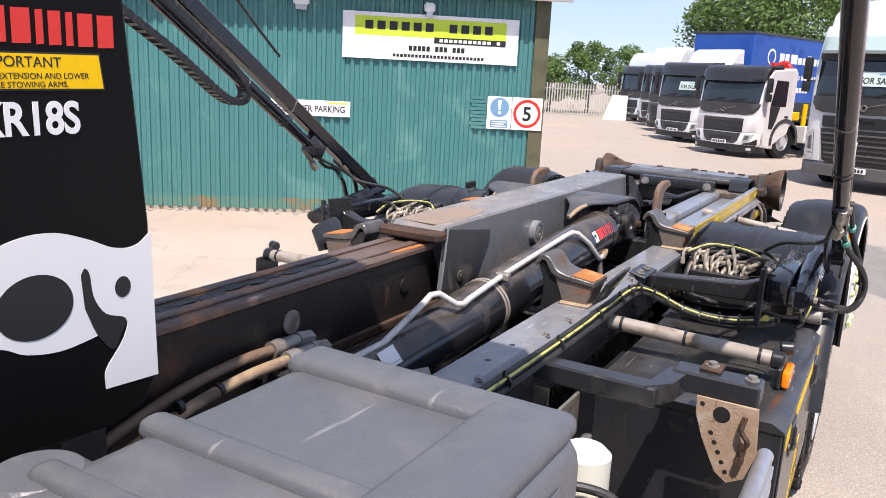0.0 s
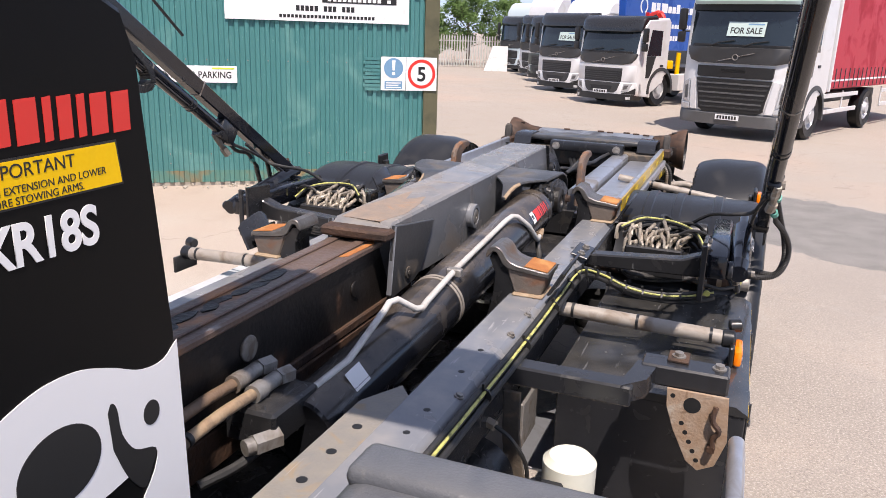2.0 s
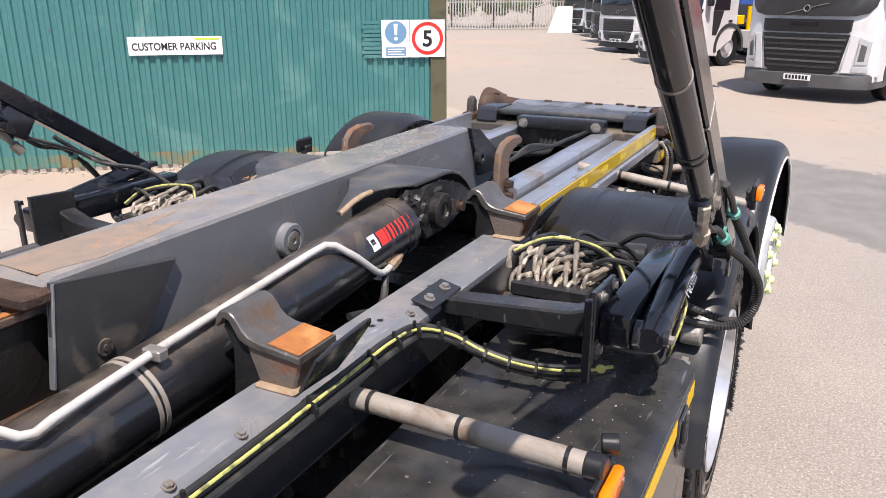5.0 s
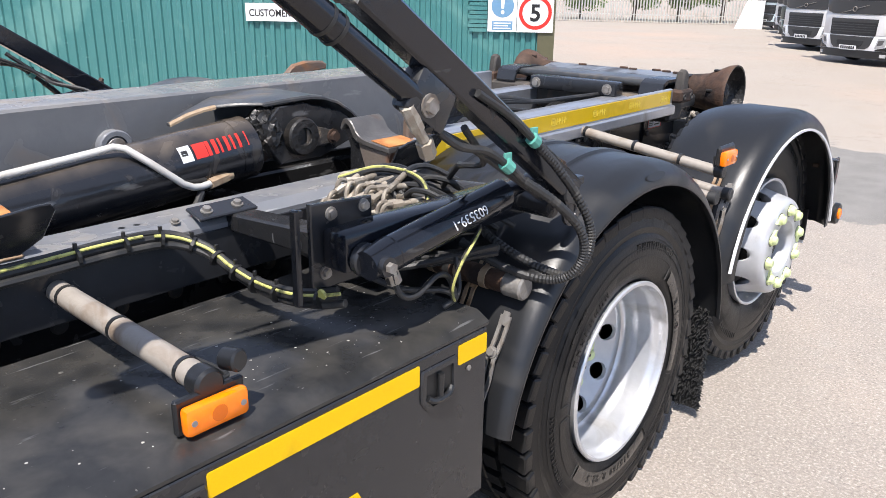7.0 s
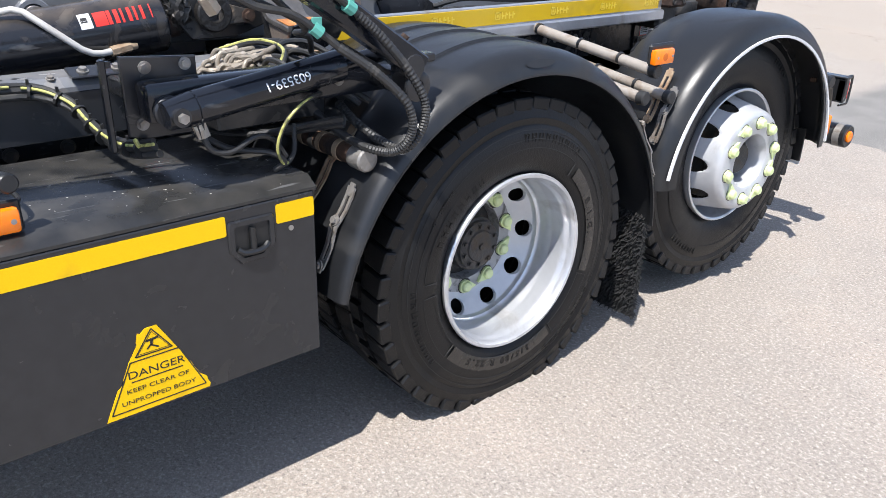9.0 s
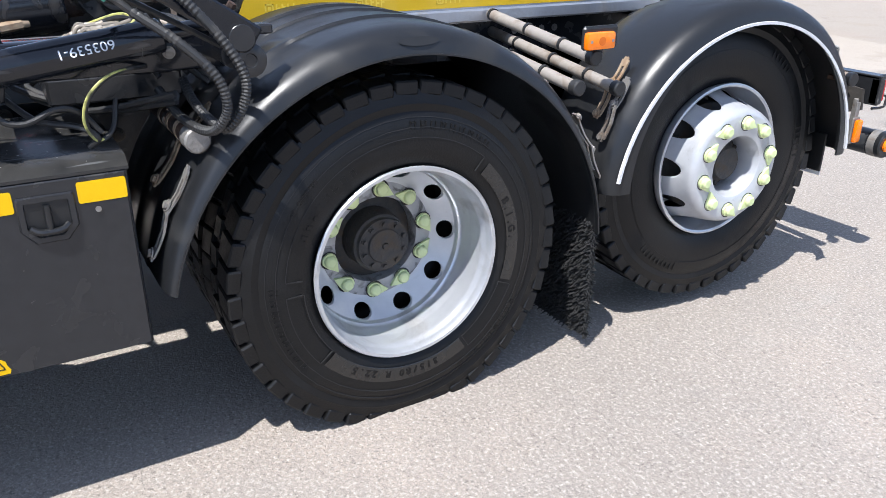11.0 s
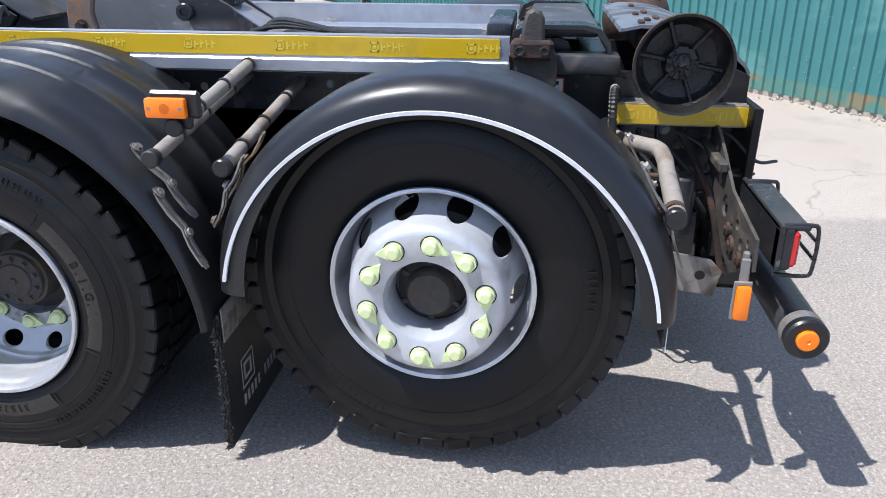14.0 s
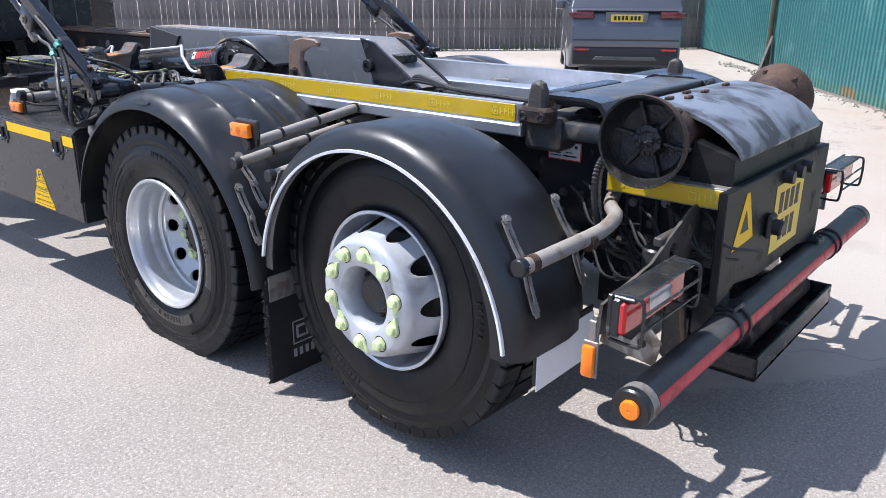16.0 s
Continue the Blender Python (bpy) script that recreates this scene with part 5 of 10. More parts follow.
for sd in (1, -1):
    bm = bmesh.new()
    lathe(bm, [(1.19, 0.059), (1.192, 0.0605), (1.256, 0.0605), (1.263, 0.055), (1.261, 0.028)], 36)
    bm.transform(Matrix.Translation((0, 2.455, 0.573)))
    bm.transform(Matrix.Diagonal((sd, 1, 1, 1)))
    part("end_cap", bm, PLASTIC, bar, "scuffed grey end band")
    bm = bmesh.new()
    lathe(bm, [(1.258, 0.031), (1.268, 0.03), (1.272, 0.026), (1.273, 0.007), (1.27, 0.005), (1.27, 0.0)], 32)
    bm.transform(Matrix.Translation((0, 2.455, 0.573)))
    bm.transform(Matrix.Diagonal((sd, 1, 1, 1)))
    part("end_reflector", bm, ORANGE, bar, "round amber reflector")
    bm = bmesh.new()
    lathe(bm, [(1.2, 0.0605), (1.2, 0.0612), (1.236, 0.0612), (1.236, 0.0605)], 36)
    bm.transform(Matrix.Translation((0, 2.455, 0.573)))
    bm.transform(Matrix.Diagonal((sd, 1, 1, 1)))
    part("grey_band", bm, ZINC, bar, "worn grey band")
for x in (0.56, 0.48, -0.62, -0.70):
    bm = bmesh.new()
    lathe(bm, [(-0.008, 0.06), (-0.008, 0.067), (0.008, 0.067), (0.008, 0.06)], 30)
    bm.transform(Matrix.Translation((x, 2.455, 0.573)))
    part("rubber_strap", bm, HOSE, bar)
bm = bmesh.new()
box(bm, (-0.55, 2.3, 0.335), (0.42, 2.54, 0.355), 0.004)
box(bm, (-0.55, 2.525, 0.335), (0.42, 2.54, 0.43), 0.004)
box(bm, (0.405, 2.3, 0.335), (0.42, 2.54, 0.43), 0.004)
box(bm, (-0.55, 2.3, 0.335), (-0.535, 2.54, 0.43), 0.004)
part("rear_step", bm, BLACKDUST, truck, "flat black steel tray under the bar")
bm = bmesh.new()
rod(bm, (-0.45, 2.42, 0.43), (0.3, 2.42, 0.43), 0.055, 20)
part("step_tube", bm, RUST, truck)
# added block: keeps sun from passing between tray and rear panel
bm = bmesh.new()
box(bm, (-0.56, 2.2, 0.36), (0.5, 2.3, 0.66), 0.012)
part("rear_crossmember", bm, BLACKDUST, truck, "dark block added to shut out sun over the rear tray")
for x in (0.5, -0.5):
    bm = bmesh.new()
    box(bm, (x - 0.06, 2.33, 0.52), (x + 0.06, 2.42, 0.68), 0.008)
    box(bm, (x - 0.05, 2.38, 0.62), (x + 0.05, 2.48, 0.65), 0.006)
    part("bar_bracket", bm, BLACKDUST, truck)
# tail lamps with wire guards
for sd in (1, -1):
    def sx(x):
        return sd * x
    bm = bmesh.new()
    box(bm, (0.80, 2.345, 0.872), (1.225, 2.425, 0.886), 0.004)
    box(bm, (0.80, 2.345, 0.76), (1.235, 2.36, 0.889), 0.003)
    bm.transform(Matrix.Diagonal((sd, 1, 1, 1)))
    tl = part("tail_lamp", bm, BLACKDUST, truck, "rear lamp cluster in a wire guard")
    bm = bmesh.new()
    box(bm, (0.83, 2.37, 0.77), (1.23, 2.402, 0.87), 0.008)
    bm.transform(Matrix.Diagonal((sd, 1, 1, 1)))
    part("lens", bm, REDLENS, tl, "red lamp lens")
    bm = bmesh.new()
    box(bm, (0.93, 2.398, 0.80), (1.08, 2.4035, 0.85), 0.002)
    bm.transform(Matrix.Diagonal((sd, 1, 1, 1)))
    part("clear_lens", bm, LAMPGLASS, tl)
    bm = bmesh.new()
    box(bm, (1.19, 2.345, 0.762), (1.2325, 2.386, 0.878), 0.006)
    bm.transform(Matrix.Diagonal((sd, 1, 1, 1)))
    part("housing_end", bm, PLASTIC, tl)
    bm = bmesh.new()
    for x in (0.83, 1.215):
        tube(bm, curve([(x, 2.36, 0.884), (x, 2.425, 0.887), (x, 2.447, 0.87), (x, 2.447, 0.76), (x, 2.425, 0.742), (x, 2.35, 0.745)], 4), 0.006, 6)
    for z in (0.84, 0.79):
        tube(bm, [(0.83, 2.448, z), (1.215, 2.448, z)], 0.005, 6)
    bm.transform(Matrix.Diagonal((sd, 1, 1, 1)))
    part("wire_guard", bm, BLACKDUST, tl, "bent wire lamp guard")
    bm = bmesh.new()
    holed_plate(bm, [(0.5, 1.0), (0.60, 0.99), (0.70, 0.95), (0.88, 0.87), (1.19, 0.83), (1.2, 0.74), (1.08, 0.70), (0.98, 0.64), (0.86, 0.66), (0.7, 0.76), (0.56, 0.84), (0.5, 0.86)], [(0.62, 0.92, 0.024), (0.72, 0.87, 0.032), (0.82, 0.80, 0.036), (0.93, 0.76, 0.02), (0.99, 0.80, 0.018), (1.05, 0.76, 0.02), (1.12, 0.79, 0.014), (0.9, 0.7, 0.014), (0.98, 0.69, 0.012)], "y", 2.30, 0.01)
    bm.transform(Matrix.Diagonal((sd, 1, 1, 1)))
    bmesh.ops.recalc_face_normals(bm, faces=bm.faces)
    part("lamp_bracket", bm, GRIMECAST, truck, "dusty perforated steel lamp bracket")
    bm = bmesh.new()
    box(bm, (0.5, 2.27, 0.9), (0.8, 2.3, 0.93), 0.004)
    bm.transform(Matrix.Diagonal((sd, 1, 1, 1)))
    part("bracket_arm", bm, GRIMECAST, truck)
    for x, z, r in ((0.96, 0.72, 0.03), (1.06, 0.72, 0.022), (0.9, 0.75, 0.024)):
        bm = bmesh.new()
        rod(bm, (x, 2.285, z), (x, 2.33, z), r * 0.6, 6)
        rod(bm, (x, 2.29, z), (x, 2.315, z), r, 16, None, 0.003)
        bm.transform(Matrix.Diagonal((sd, 1, 1, 1)))
        part("bracket_nut", bm, RUST, truck)
    bm = bmesh.new()
    box(bm, (1.166, 2.278, 0.60), (1.186, 2.296, 0.79), 0.004)
    box(bm, (1.186, 2.272, 0.69), (1.196, 2.297, 0.775), 0.003)
    box(bm, (1.193, 2.259, 0.592), (1.2, 2.309, 0.71), 0.003)
    bm.transform(Matrix.Diagonal((sd, 1, 1, 1)))
    mk = part("side_marker", bm, ZINC, truck, "amber side marker on a bent bracket")
    bm = bmesh.new()
    box(bm, (1.2, 2.264, 0.598), (1.222, 2.306, 0.702), 0.011, None, 2)
    bm.transform(Matrix.Diagonal((sd, 1, 1, 1)))
    part("lens", bm, ORANGE, mk)
    # mudguard stays: rear tube with S bend
    bm = bmesh.new()
    tube(bm, curve([(0.44, 1.945, 0.965), (0.54, 1.975, 0.94), (0.64, 2.035, 0.945), (0.72, 2.09, 0.95), (0.8, 2.104, 0.935), (0.9, 2.098, 0.922), (1.26, 2.074, 0.908)], 6), 0.026, 14)
    bm.transform(Matrix.Diagonal((sd, 1, 1, 1)))
    st = part("guard_stay", bm, TUBE, truck, "grimy bent tube carrying the mudguard")
    bm = bmesh.new()
    rod(bm, (1.25, 2.0715, 0.908), (1.282, 2.069, 0.908), 0.029, 18, None, 0.004)
    bm.transform(Matrix.Diagonal((sd, 1, 1, 1)))
    part("stay_cap", bm, PLASTIC, st)
    for xa in (0.905, 1.2):
        bm = bmesh.new()
        rod(bm, (xa, 2.105 - (xa - 0.9) * 0.094, 0.908), (xa + 0.03, 2.102 - (xa - 0.9) * 0.094, 0.908), 0.0295, 18)
        box(bm, (xa, 2.03 - (xa - 0.9) * 0.09, 0.905), (xa + 0.03, 2.09 - (xa - 0.9) * 0.09, 0.925), 0.004)
        bm.transform(Matrix.Diagonal((sd, 1, 1, 1)))
        part("stay_clamp", bm, RUST, st)
    # straight stays between the two guards
    for y, z, xe in ((0.641, 1.01, 1.25), (0.836, 0.985, 1.23), (0.715, 1.098, 1.235)):
        bm = bmesh.new()
        rod(bm, (0.42, y, z + 0.1), (xe - 0.03, y, z), 0.021, 16)
        bm.transform(Matrix.Diagonal((sd, 1, 1, 1)))
        st = part("guard_stay", bm, TUBE, truck)
        bm = bmesh.new()
        rod(bm, (xe - 0.035, y, z), (xe, y, z), 0.026, 18, None, 0.004)
        bm.transform(Matrix.Diagonal((sd, 1, 1, 1)))
        part("stay_cap", bm, PLASTIC, st)
        for x in (0.62, 0.85, 1.05):
            bm = bmesh.new()
            rod(bm, (x, y, z + 0.1 * (xe - x) / 0.8), (x + 0.012, y, z + 0.1 * (xe - x - 0.012) / 0.8), 0.0235, 14)
            bm.transform(Matrix.Diagonal((sd, 1, 1, 1)))
            part("clip_ring", bm, PLASTIC, st)
    bm = bmesh.new()
    box(bm, (1.215, 0.655, 1.125), (1.235, 0.80, 1.20), 0.008)
    box(bm, (1.19, 0.70, 1.09), (1.215, 0.76, 1.16), 0.006)
    bm.transform(Matrix.Diagonal((sd, 1, 1, 1)))
    mk = part("side_marker", bm, PLASTIC, truck, "amber side marker lamp above the wheels")
    bm = bmesh.new()
    box(bm, (1.233, 0.652, 1.128), (1.26, 0.768, 1.184), 0.009, None, 2)
    bm.transform(Matrix.Diagonal((sd, 1, 1, 1)))
    if sd > 0:
        ln = part("lens", bm, ORANGE, mk)
        for y in (0.666, 0.754):
            bm = bmesh.new()
            rod(bm, (1.259, y, 1.156), (1.2615, y, 1.156), 0.005, 10)
            part("lens_screw", bm, ZINC, ln)
        bm = bmesh.new()
        rod(bm, (1.259, 0.71, 1.156), (1.2608, 0.71, 1.156), 0.014, 18)
        part("lens_boss", bm, AMBERDARK, ln)
    else:
        bm.free()
    # slotted clamp straps on the guards
    for cy, cz, R, aa, x in ((0.018, 0.442, 0.773, 52, 1.16), (0.018, 0.442, 0.767, 62, 1.235), (1.444, 0.615, 0.662, -58, 1.14), (1.444, 0.615, 0.663, -64, 1.2), (1.444, 0.615, 0.663, 65, 1.225), (1.444, 0.615, 0.655, 64, 0.93), (0.018, 0.442, 0.765, -62, 1.19), (0.018, 0.442, 0.776, -50, 1.05)):
        bm = bmesh.new()
        a = [radians(aa - (14 if aa > 62 else 10) + (28 if aa > 62 else 20) * k / 6) for k in range(7)]
        lift = [0.016, 0.006, 0.004, 0.014, 0.004, 0.006, 0.016]
        def at_strap(u, w, h):
            s = u * 6
            i = min(5, int(s))
            t = a[0] + (a[6] - a[0]) * u
            l = R + lift[i] + (lift[i + 1] - lift[i]) * (s - i) + h
            return bm.verts.new((x + w, cy + l * math.sin(t), cz + l * math.cos(t)))
        # flat strap: two rails either side of its slot, joined and rounded at the ends
        for w0, w1, us in ((-0.017, -0.006, (0.14, 0.3, 0.42, 0.5, 0.58, 0.7, 0.86)), (0.006, 0.017, (0.14, 0.3, 0.42, 0.5, 0.58, 0.7, 0.86)), (-0.017, 0.017, (0.04, 0.14)), (-0.017, 0.017, (0.86, 0.96)), (-0.01, 0.01, (0.0, 0.04)), (-0.01, 0.01, (0.96, 1.0))):
            rings = [[at_strap(u, w, h) for w, h in ((w0, 0), (w1, 0), (w1, 0.006), (w0, 0.006))] for u in us]
            for p, q in zip(rings, rings[1:]):
                for k in range(4):
                    bm.faces.new((p[k], p[(k + 1) % 4], q[(k + 1) % 4], q[k]))
            bm.faces.new(rings[0][::-1])
            bm.faces.new(rings[-1])
        bmesh.ops.recalc_face_normals(bm, faces=bm.faces)
        for k in (0, 3):
            p = Vector((x, cy + (R + lift[k] + 0.004) * math.sin(a[k] + 0.025), cz + (R + lift[k] + 0.004) * math.cos(a[k] + 0.025)))
            bolt(bm, p, Vector((0, math.sin(a[k]), math.cos(a[k]))), 0.0115, 0.012)
        bm.transform(Matrix.Diagonal((sd, 1, 1, 1)))
        part("clamp_strap", bm, TAN if aa > -60 and aa < 0 else ZINC, truck)
    bm = bmesh.new()
    rod(bm, (0.45, -0.577, 0.995), (1.18, -0.577, 0.995), 0.03, 18)
    bm.transform(Matrix.Diagonal((sd, 1, 1, 1)))
    st = part("guard_stay", bm, RUST, truck, "rusty tube carrying the front of the mudguard")
    for x, mt in ((0.9, TAN), (0.96, HOSE), (1.0, TAN), (1.09, TAN)):
        bm = bmesh.new()
        rod(bm, (x, -0.577, 0.995), (x + 0.022, -0.577, 0.995), 0.032, 18)
        bm.transform(Matrix.Diagonal((sd, 1, 1, 1)))
        part("stay_ring", bm, mt, st)
    bm = bmesh.new()
    rod(bm, (1.165, -0.577, 0.995), (1.23, -0.577, 0.995), 0.034, 20, None, 0.005)
    bm.transform(Matrix.Diagonal((sd, 1, 1, 1)))
    part("stay_cap", bm, ZINC, st)

# end plates of the chassis rails with their bolts, and the lower gusset
for sd in (1, -1):
    bm = bmesh.new()
    prism(bm, [(1.9, 0.5), (2.2, 0.5), (2.28, 0.6), (2.28, 1.02), (1.9, 1.02)], "x", sd * 0.436, sd * 0.448, 0.003)
    ep = part("rail_end_plate", bm, BLACKDUST, truck, "dusty black bolted plate on the rail's end")
    for y, z in ((1.98, 0.62), (2.08, 0.62), (2.19, 0.64), (1.98, 0.78), (2.09, 0.8), (2.2, 0.8), (2.02, 0.93), (2.15, 0.95), (2.23, 0.9)):
        bm = bmesh.new()
        bolt(bm, (sd * 0.448, y, z), (sd, 0, 0), 0.013, 0.014)
        part("plate_bolt", bm, ZINC, ep)
    bm = bmesh.new()
    prism(bm, [(2.1, 0.5), (2.31, 0.47), (2.33, 0.56), (2.29, 0.6), (2.12, 0.63)], "x", sd * 0.78, sd * 0.79, 0.002)
    gp = part("lower_gusset", bm, ZINC, truck, "scuffed pale grey lower gusset with a hole")
    # black disc in place of the hole's dark inside
    bm = bmesh.new()
    rod(bm, (sd * 0.7895, 2.26, 0.545), (sd * 0.7905, 2.26, 0.545), 0.017, 20)
    part("gusset_hole", bm, BLACKFILL, gp)
    bm = bmesh.new()
    rod(bm, (sd * 0.6, 2.2, 0.62), (sd * 0.6, 2.2, 0.83), 0.05, 24, None, 0.008)
    part("air_dryer", bm, HOODGREY, truck, "dusty dark canister")
    for k, (y, z) in enumerate(((2.0, 0.72), (2.06, 0.7), (2.12, 0.74))):
        bm = bmesh.new()
        tube(bm, curve([(sd * 0.46, y, z + 0.25), (sd * 0.49, y + 0.02, z + 0.1), (sd * 0.52, y + 0.08, z), (sd * 0.6, 2.2, z - 0.05 + 0.03 * k)], 6), 0.007, 7)
        part("air_line", bm, HOSE, truck)

# hoses at the rear frame
for k, off in enumerate((0.0, 0.022)):
    bm = bmesh.new()
    pts = curve([(0.53 + off, 1.97, 1.07), (0.56 + off, 1.955, 1.11), (0.60 + off, 1.95, 1.05), (0.6 + off, 1.96, 0.92), (0.56 + off, 2.0, 0.78), (0.5, 2.1, 0.72)], 14)
    tube(bm, pts, 0.012, 8, 0.003)
    part("ribbed_hose", bm, HOSE if k else TUBE, truck)
for k in range(14):
    bm = bmesh.new()
    rnd = random.Random(k)
    y0, z0 = 1.7 + rnd.random() * 0.6, 0.75 + rnd.random() * 0.25
    tube(bm, curve([(0.5, y0, z0), (0.55, y0 + 0.08, z0 - 0.03), (0.6, y0 + 0.16, z0 - 0.1), (0.52, y0 + 0.25, z0 - 0.12)], 5), 0.006, 6)
    part("slack_cable", bm, HOSE, truck)
for sd in (1, -1):
    for y in (1.75, -0.45, 0.45):
        bm = bmesh.new()
        rod(bm, (sd * 0.55, y, 0.6), (sd * 0.55, y, 0.8), 0.1, 24)
        for k in range(3):
            rod(bm, (sd * 0.55, y, 0.62 + k * 0.06), (sd * 0.55, y, 0.645 + k * 0.06), 0.115, 24)
        part("air_bellows", bm, HOSE, truck, "black air suspension bellows")
bm = bmesh.new()
tube(bm, curve([(0.66, 2.36, 0.5), (0.62, 2.3, 0.75), (0.52, 2.2, 0.95)], 6), 0.012, 8)
both("chain_link", bm, RUST)

# -- hook gear: jib, sliding beam, lift cylinders --
CX = -0.035
bm = bmesh.new()
box(bm, (CX - 0.1, -3.35, 1.10), (CX + 0.047, -1.70, 1.335), 0.008)
jib = part("inner_jib", bm, JIBSIDE, truck, "black-brown sliding jib beam streaked with rust")
bm = bmesh.new()
box(bm, (CX - 0.115, -3.35, 1.333), (CX + 0.062, -1.72, 1.358), 0.006)
part("top_flange", bm, RUSTBEAM, jib, "rust-streaked top flange of the jib")
for x in (CX - 0.085, CX + 0.012):
    bm = bmesh.new()
    box(bm, (x - 0.016, -3.33, 1.357), (x + 0.016, -1.86, 1.366), 0.003)
    part("wear_strip", bm, RUSTBEAM, jib)
bm = bmesh.new()
box(bm, (CX + 0.046, -3.3, 1.105), (CX + 0.062, -1.62, 1.135), 0.004)
part("lower_flange", bm, RUST, jib)
rnd = random.Random(8)
y = -3.34
while y < -2.35:
    ln = rnd.uniform(0.04, 0.12)
    bm = bmesh.new()
    n = 9
    cx0, wd = CX - 0.04 + rnd.uniform(-0.012, 0.014), rnd.uniform(0.014, 0.03)
    edge = [(cx0 + wd * math.cos(k * math.tau / n) * rnd.uniform(0.6, 1.2), y + ln * 0.62 * math.sin(k * math.tau / n) * rnd.uniform(0.75, 1.15)) for k in range(n)]
    prism(bm, edge, "z", 1.357, 1.3592 + rnd.uniform(0.0, 0.002))
    for v in bm.verts:
        if v.co.z > 1.358:
            v.co.z += rnd.uniform(-0.001, 0.0015)
    part("grease_smear", bm, GREASE, jib, "broken black grease along the jib's top")
    y += ln
bm = bmesh.new()
prism(bm, [(CX + 0.03, -2.12), (CX + 0.055, -2.1), (CX + 0.06, -1.93), (CX + 0.04, -1.9), (CX + 0.035, -2.0)], "z", 1.3575, 1.3595)
part("rust_patch", bm, RUSTORANGE, jib, "orange rust patch")
for y, z in ((-2.628, 1.25), (-2.05, 1.235)):
    bm = bmesh.new()
    rod(bm, (CX + 0.046, y, z), (CX + 0.054, y, z), 0.035 if y < -2.2 else 0.026, 26, None, 0.002)
    part("wear_disc", bm, ZINC if y < -2.2 else JIBSIDE, jib)
bm = bmesh.new()
box(bm, (CX + 0.05, -3.2, 1.0), (CX + 0.062, -1.4, 1.1), 0.004)
part("side_plate", bm, RUST, jib)
bm = bmesh.new()
prism(bm, [(-1.80, 1.19), (-1.56, 1.17), (0.42, 1.13), (0.62, 1.2), (0.235, 1.425), (-1.86, 1.42), (-1.9, 1.40)], "x", CX - 0.125, CX + 0.1, 0.008)
beam = part("main_beam", bm, material("dusty_grey_beam_paint", (0.135, 0.14, 0.149), 0.26, 0.0, (0.162, 0.168, 0.176), (0.2, 0.155, 0.12), 14, 5, 0.6, 0.16, 0.08, 60, dust=(0.36, 0.31, 0.25), dusty=0.62, scratch=0.26), truck, "dark grey main lift beam with rust-dusted top")
bm = bmesh.new()
box(bm, (CX - 0.135, -1.955, 1.372), (CX + 0.115, -1.87, 1.405), 0.008)
part("beam_collar", bm, RUST, beam, "rusty collar round the jib")
for x in (CX + 0.1, CX - 0.139):
    bm = bmesh.new()
    prism(bm, [(-1.885, 1.416), (-1.535, 1.366), (-1.66, 1.2), (-1.72, 1.178), (-1.90, 1.165), (-1.92, 1.18)], "x", x, x + 0.016, 0.003)
    ck = part("cheek_plate", bm, HOODGREY, beam, "sloped scuffed black cheek plate")
    bm = bmesh.new()
    prism(bm, [(-1.885, 1.414), (-1.879, 1.413), (-1.914, 1.182), (-1.92, 1.182)], "x", x + 0.0005, x + 0.0185, 0.001)
    part("worn_edge", bm, STEEL, ck, "bare worn edge of the plate")
    bm = bmesh.new()
    rod(bm, (x + 0.016, -1.78, 1.225), (x + 0.022, -1.78, 1.225), 0.022, 20, None, 0.002)
    rod(bm, (x + 0.022, -1.78, 1.225), (x + 0.026, -1.78, 1.225), 0.009, 12)
    part("cheek_plug", bm, GRIMECAST, ck)
bm = bmesh.new()
prism(bm, [(CX - 0.1, -1.86), (CX + 0.05, -1.87), (CX + 0.08, -1.72), (CX + 0.06, -1.55), (CX + 0.03, -1.42), (CX - 0.02, -1.5), (CX - 0.06, -1.34), (CX - 0.09, -1.55), (CX - 0.11, -1.7)], "z", 1.4195, 1.4215)
part("rust_patch", bm, material("thin_rust_bloom", (0.3, 0.22, 0.16), 0.6, 0.0, (0.2, 0.17, 0.145), (0.45, 0.23, 0.11), 22, 7, 0.8, 0.25, 0.2, 90), beam, "thin orange rust bloom on the beam's top")
bm = bmesh.new()
lathe(bm, [(0.0, 0.054), (0.03, 0.054), (0.034, 0.05), (0.034, 0.036), (0.026, 0.034)], 36)
bm.transform(Matrix.Translation((CX + 0.095, -1.085, 1.283)))
part("pivot_collar", bm, GREYPAINT, beam, "ring collar round the pivot")
bm = bmesh.new()
lathe(bm, [(0.0, 0.034), (0.03, 0.032), (0.034, 0.028), (0.035, 0.01), (0.031, 0.008), (0.031, 0.0)], 28)
bm.transform(Matrix.Translation((CX + 0.095, -1.085, 1.283)))
part("pivot_pin", bm, ZINC, beam, "dull pivot pin end")
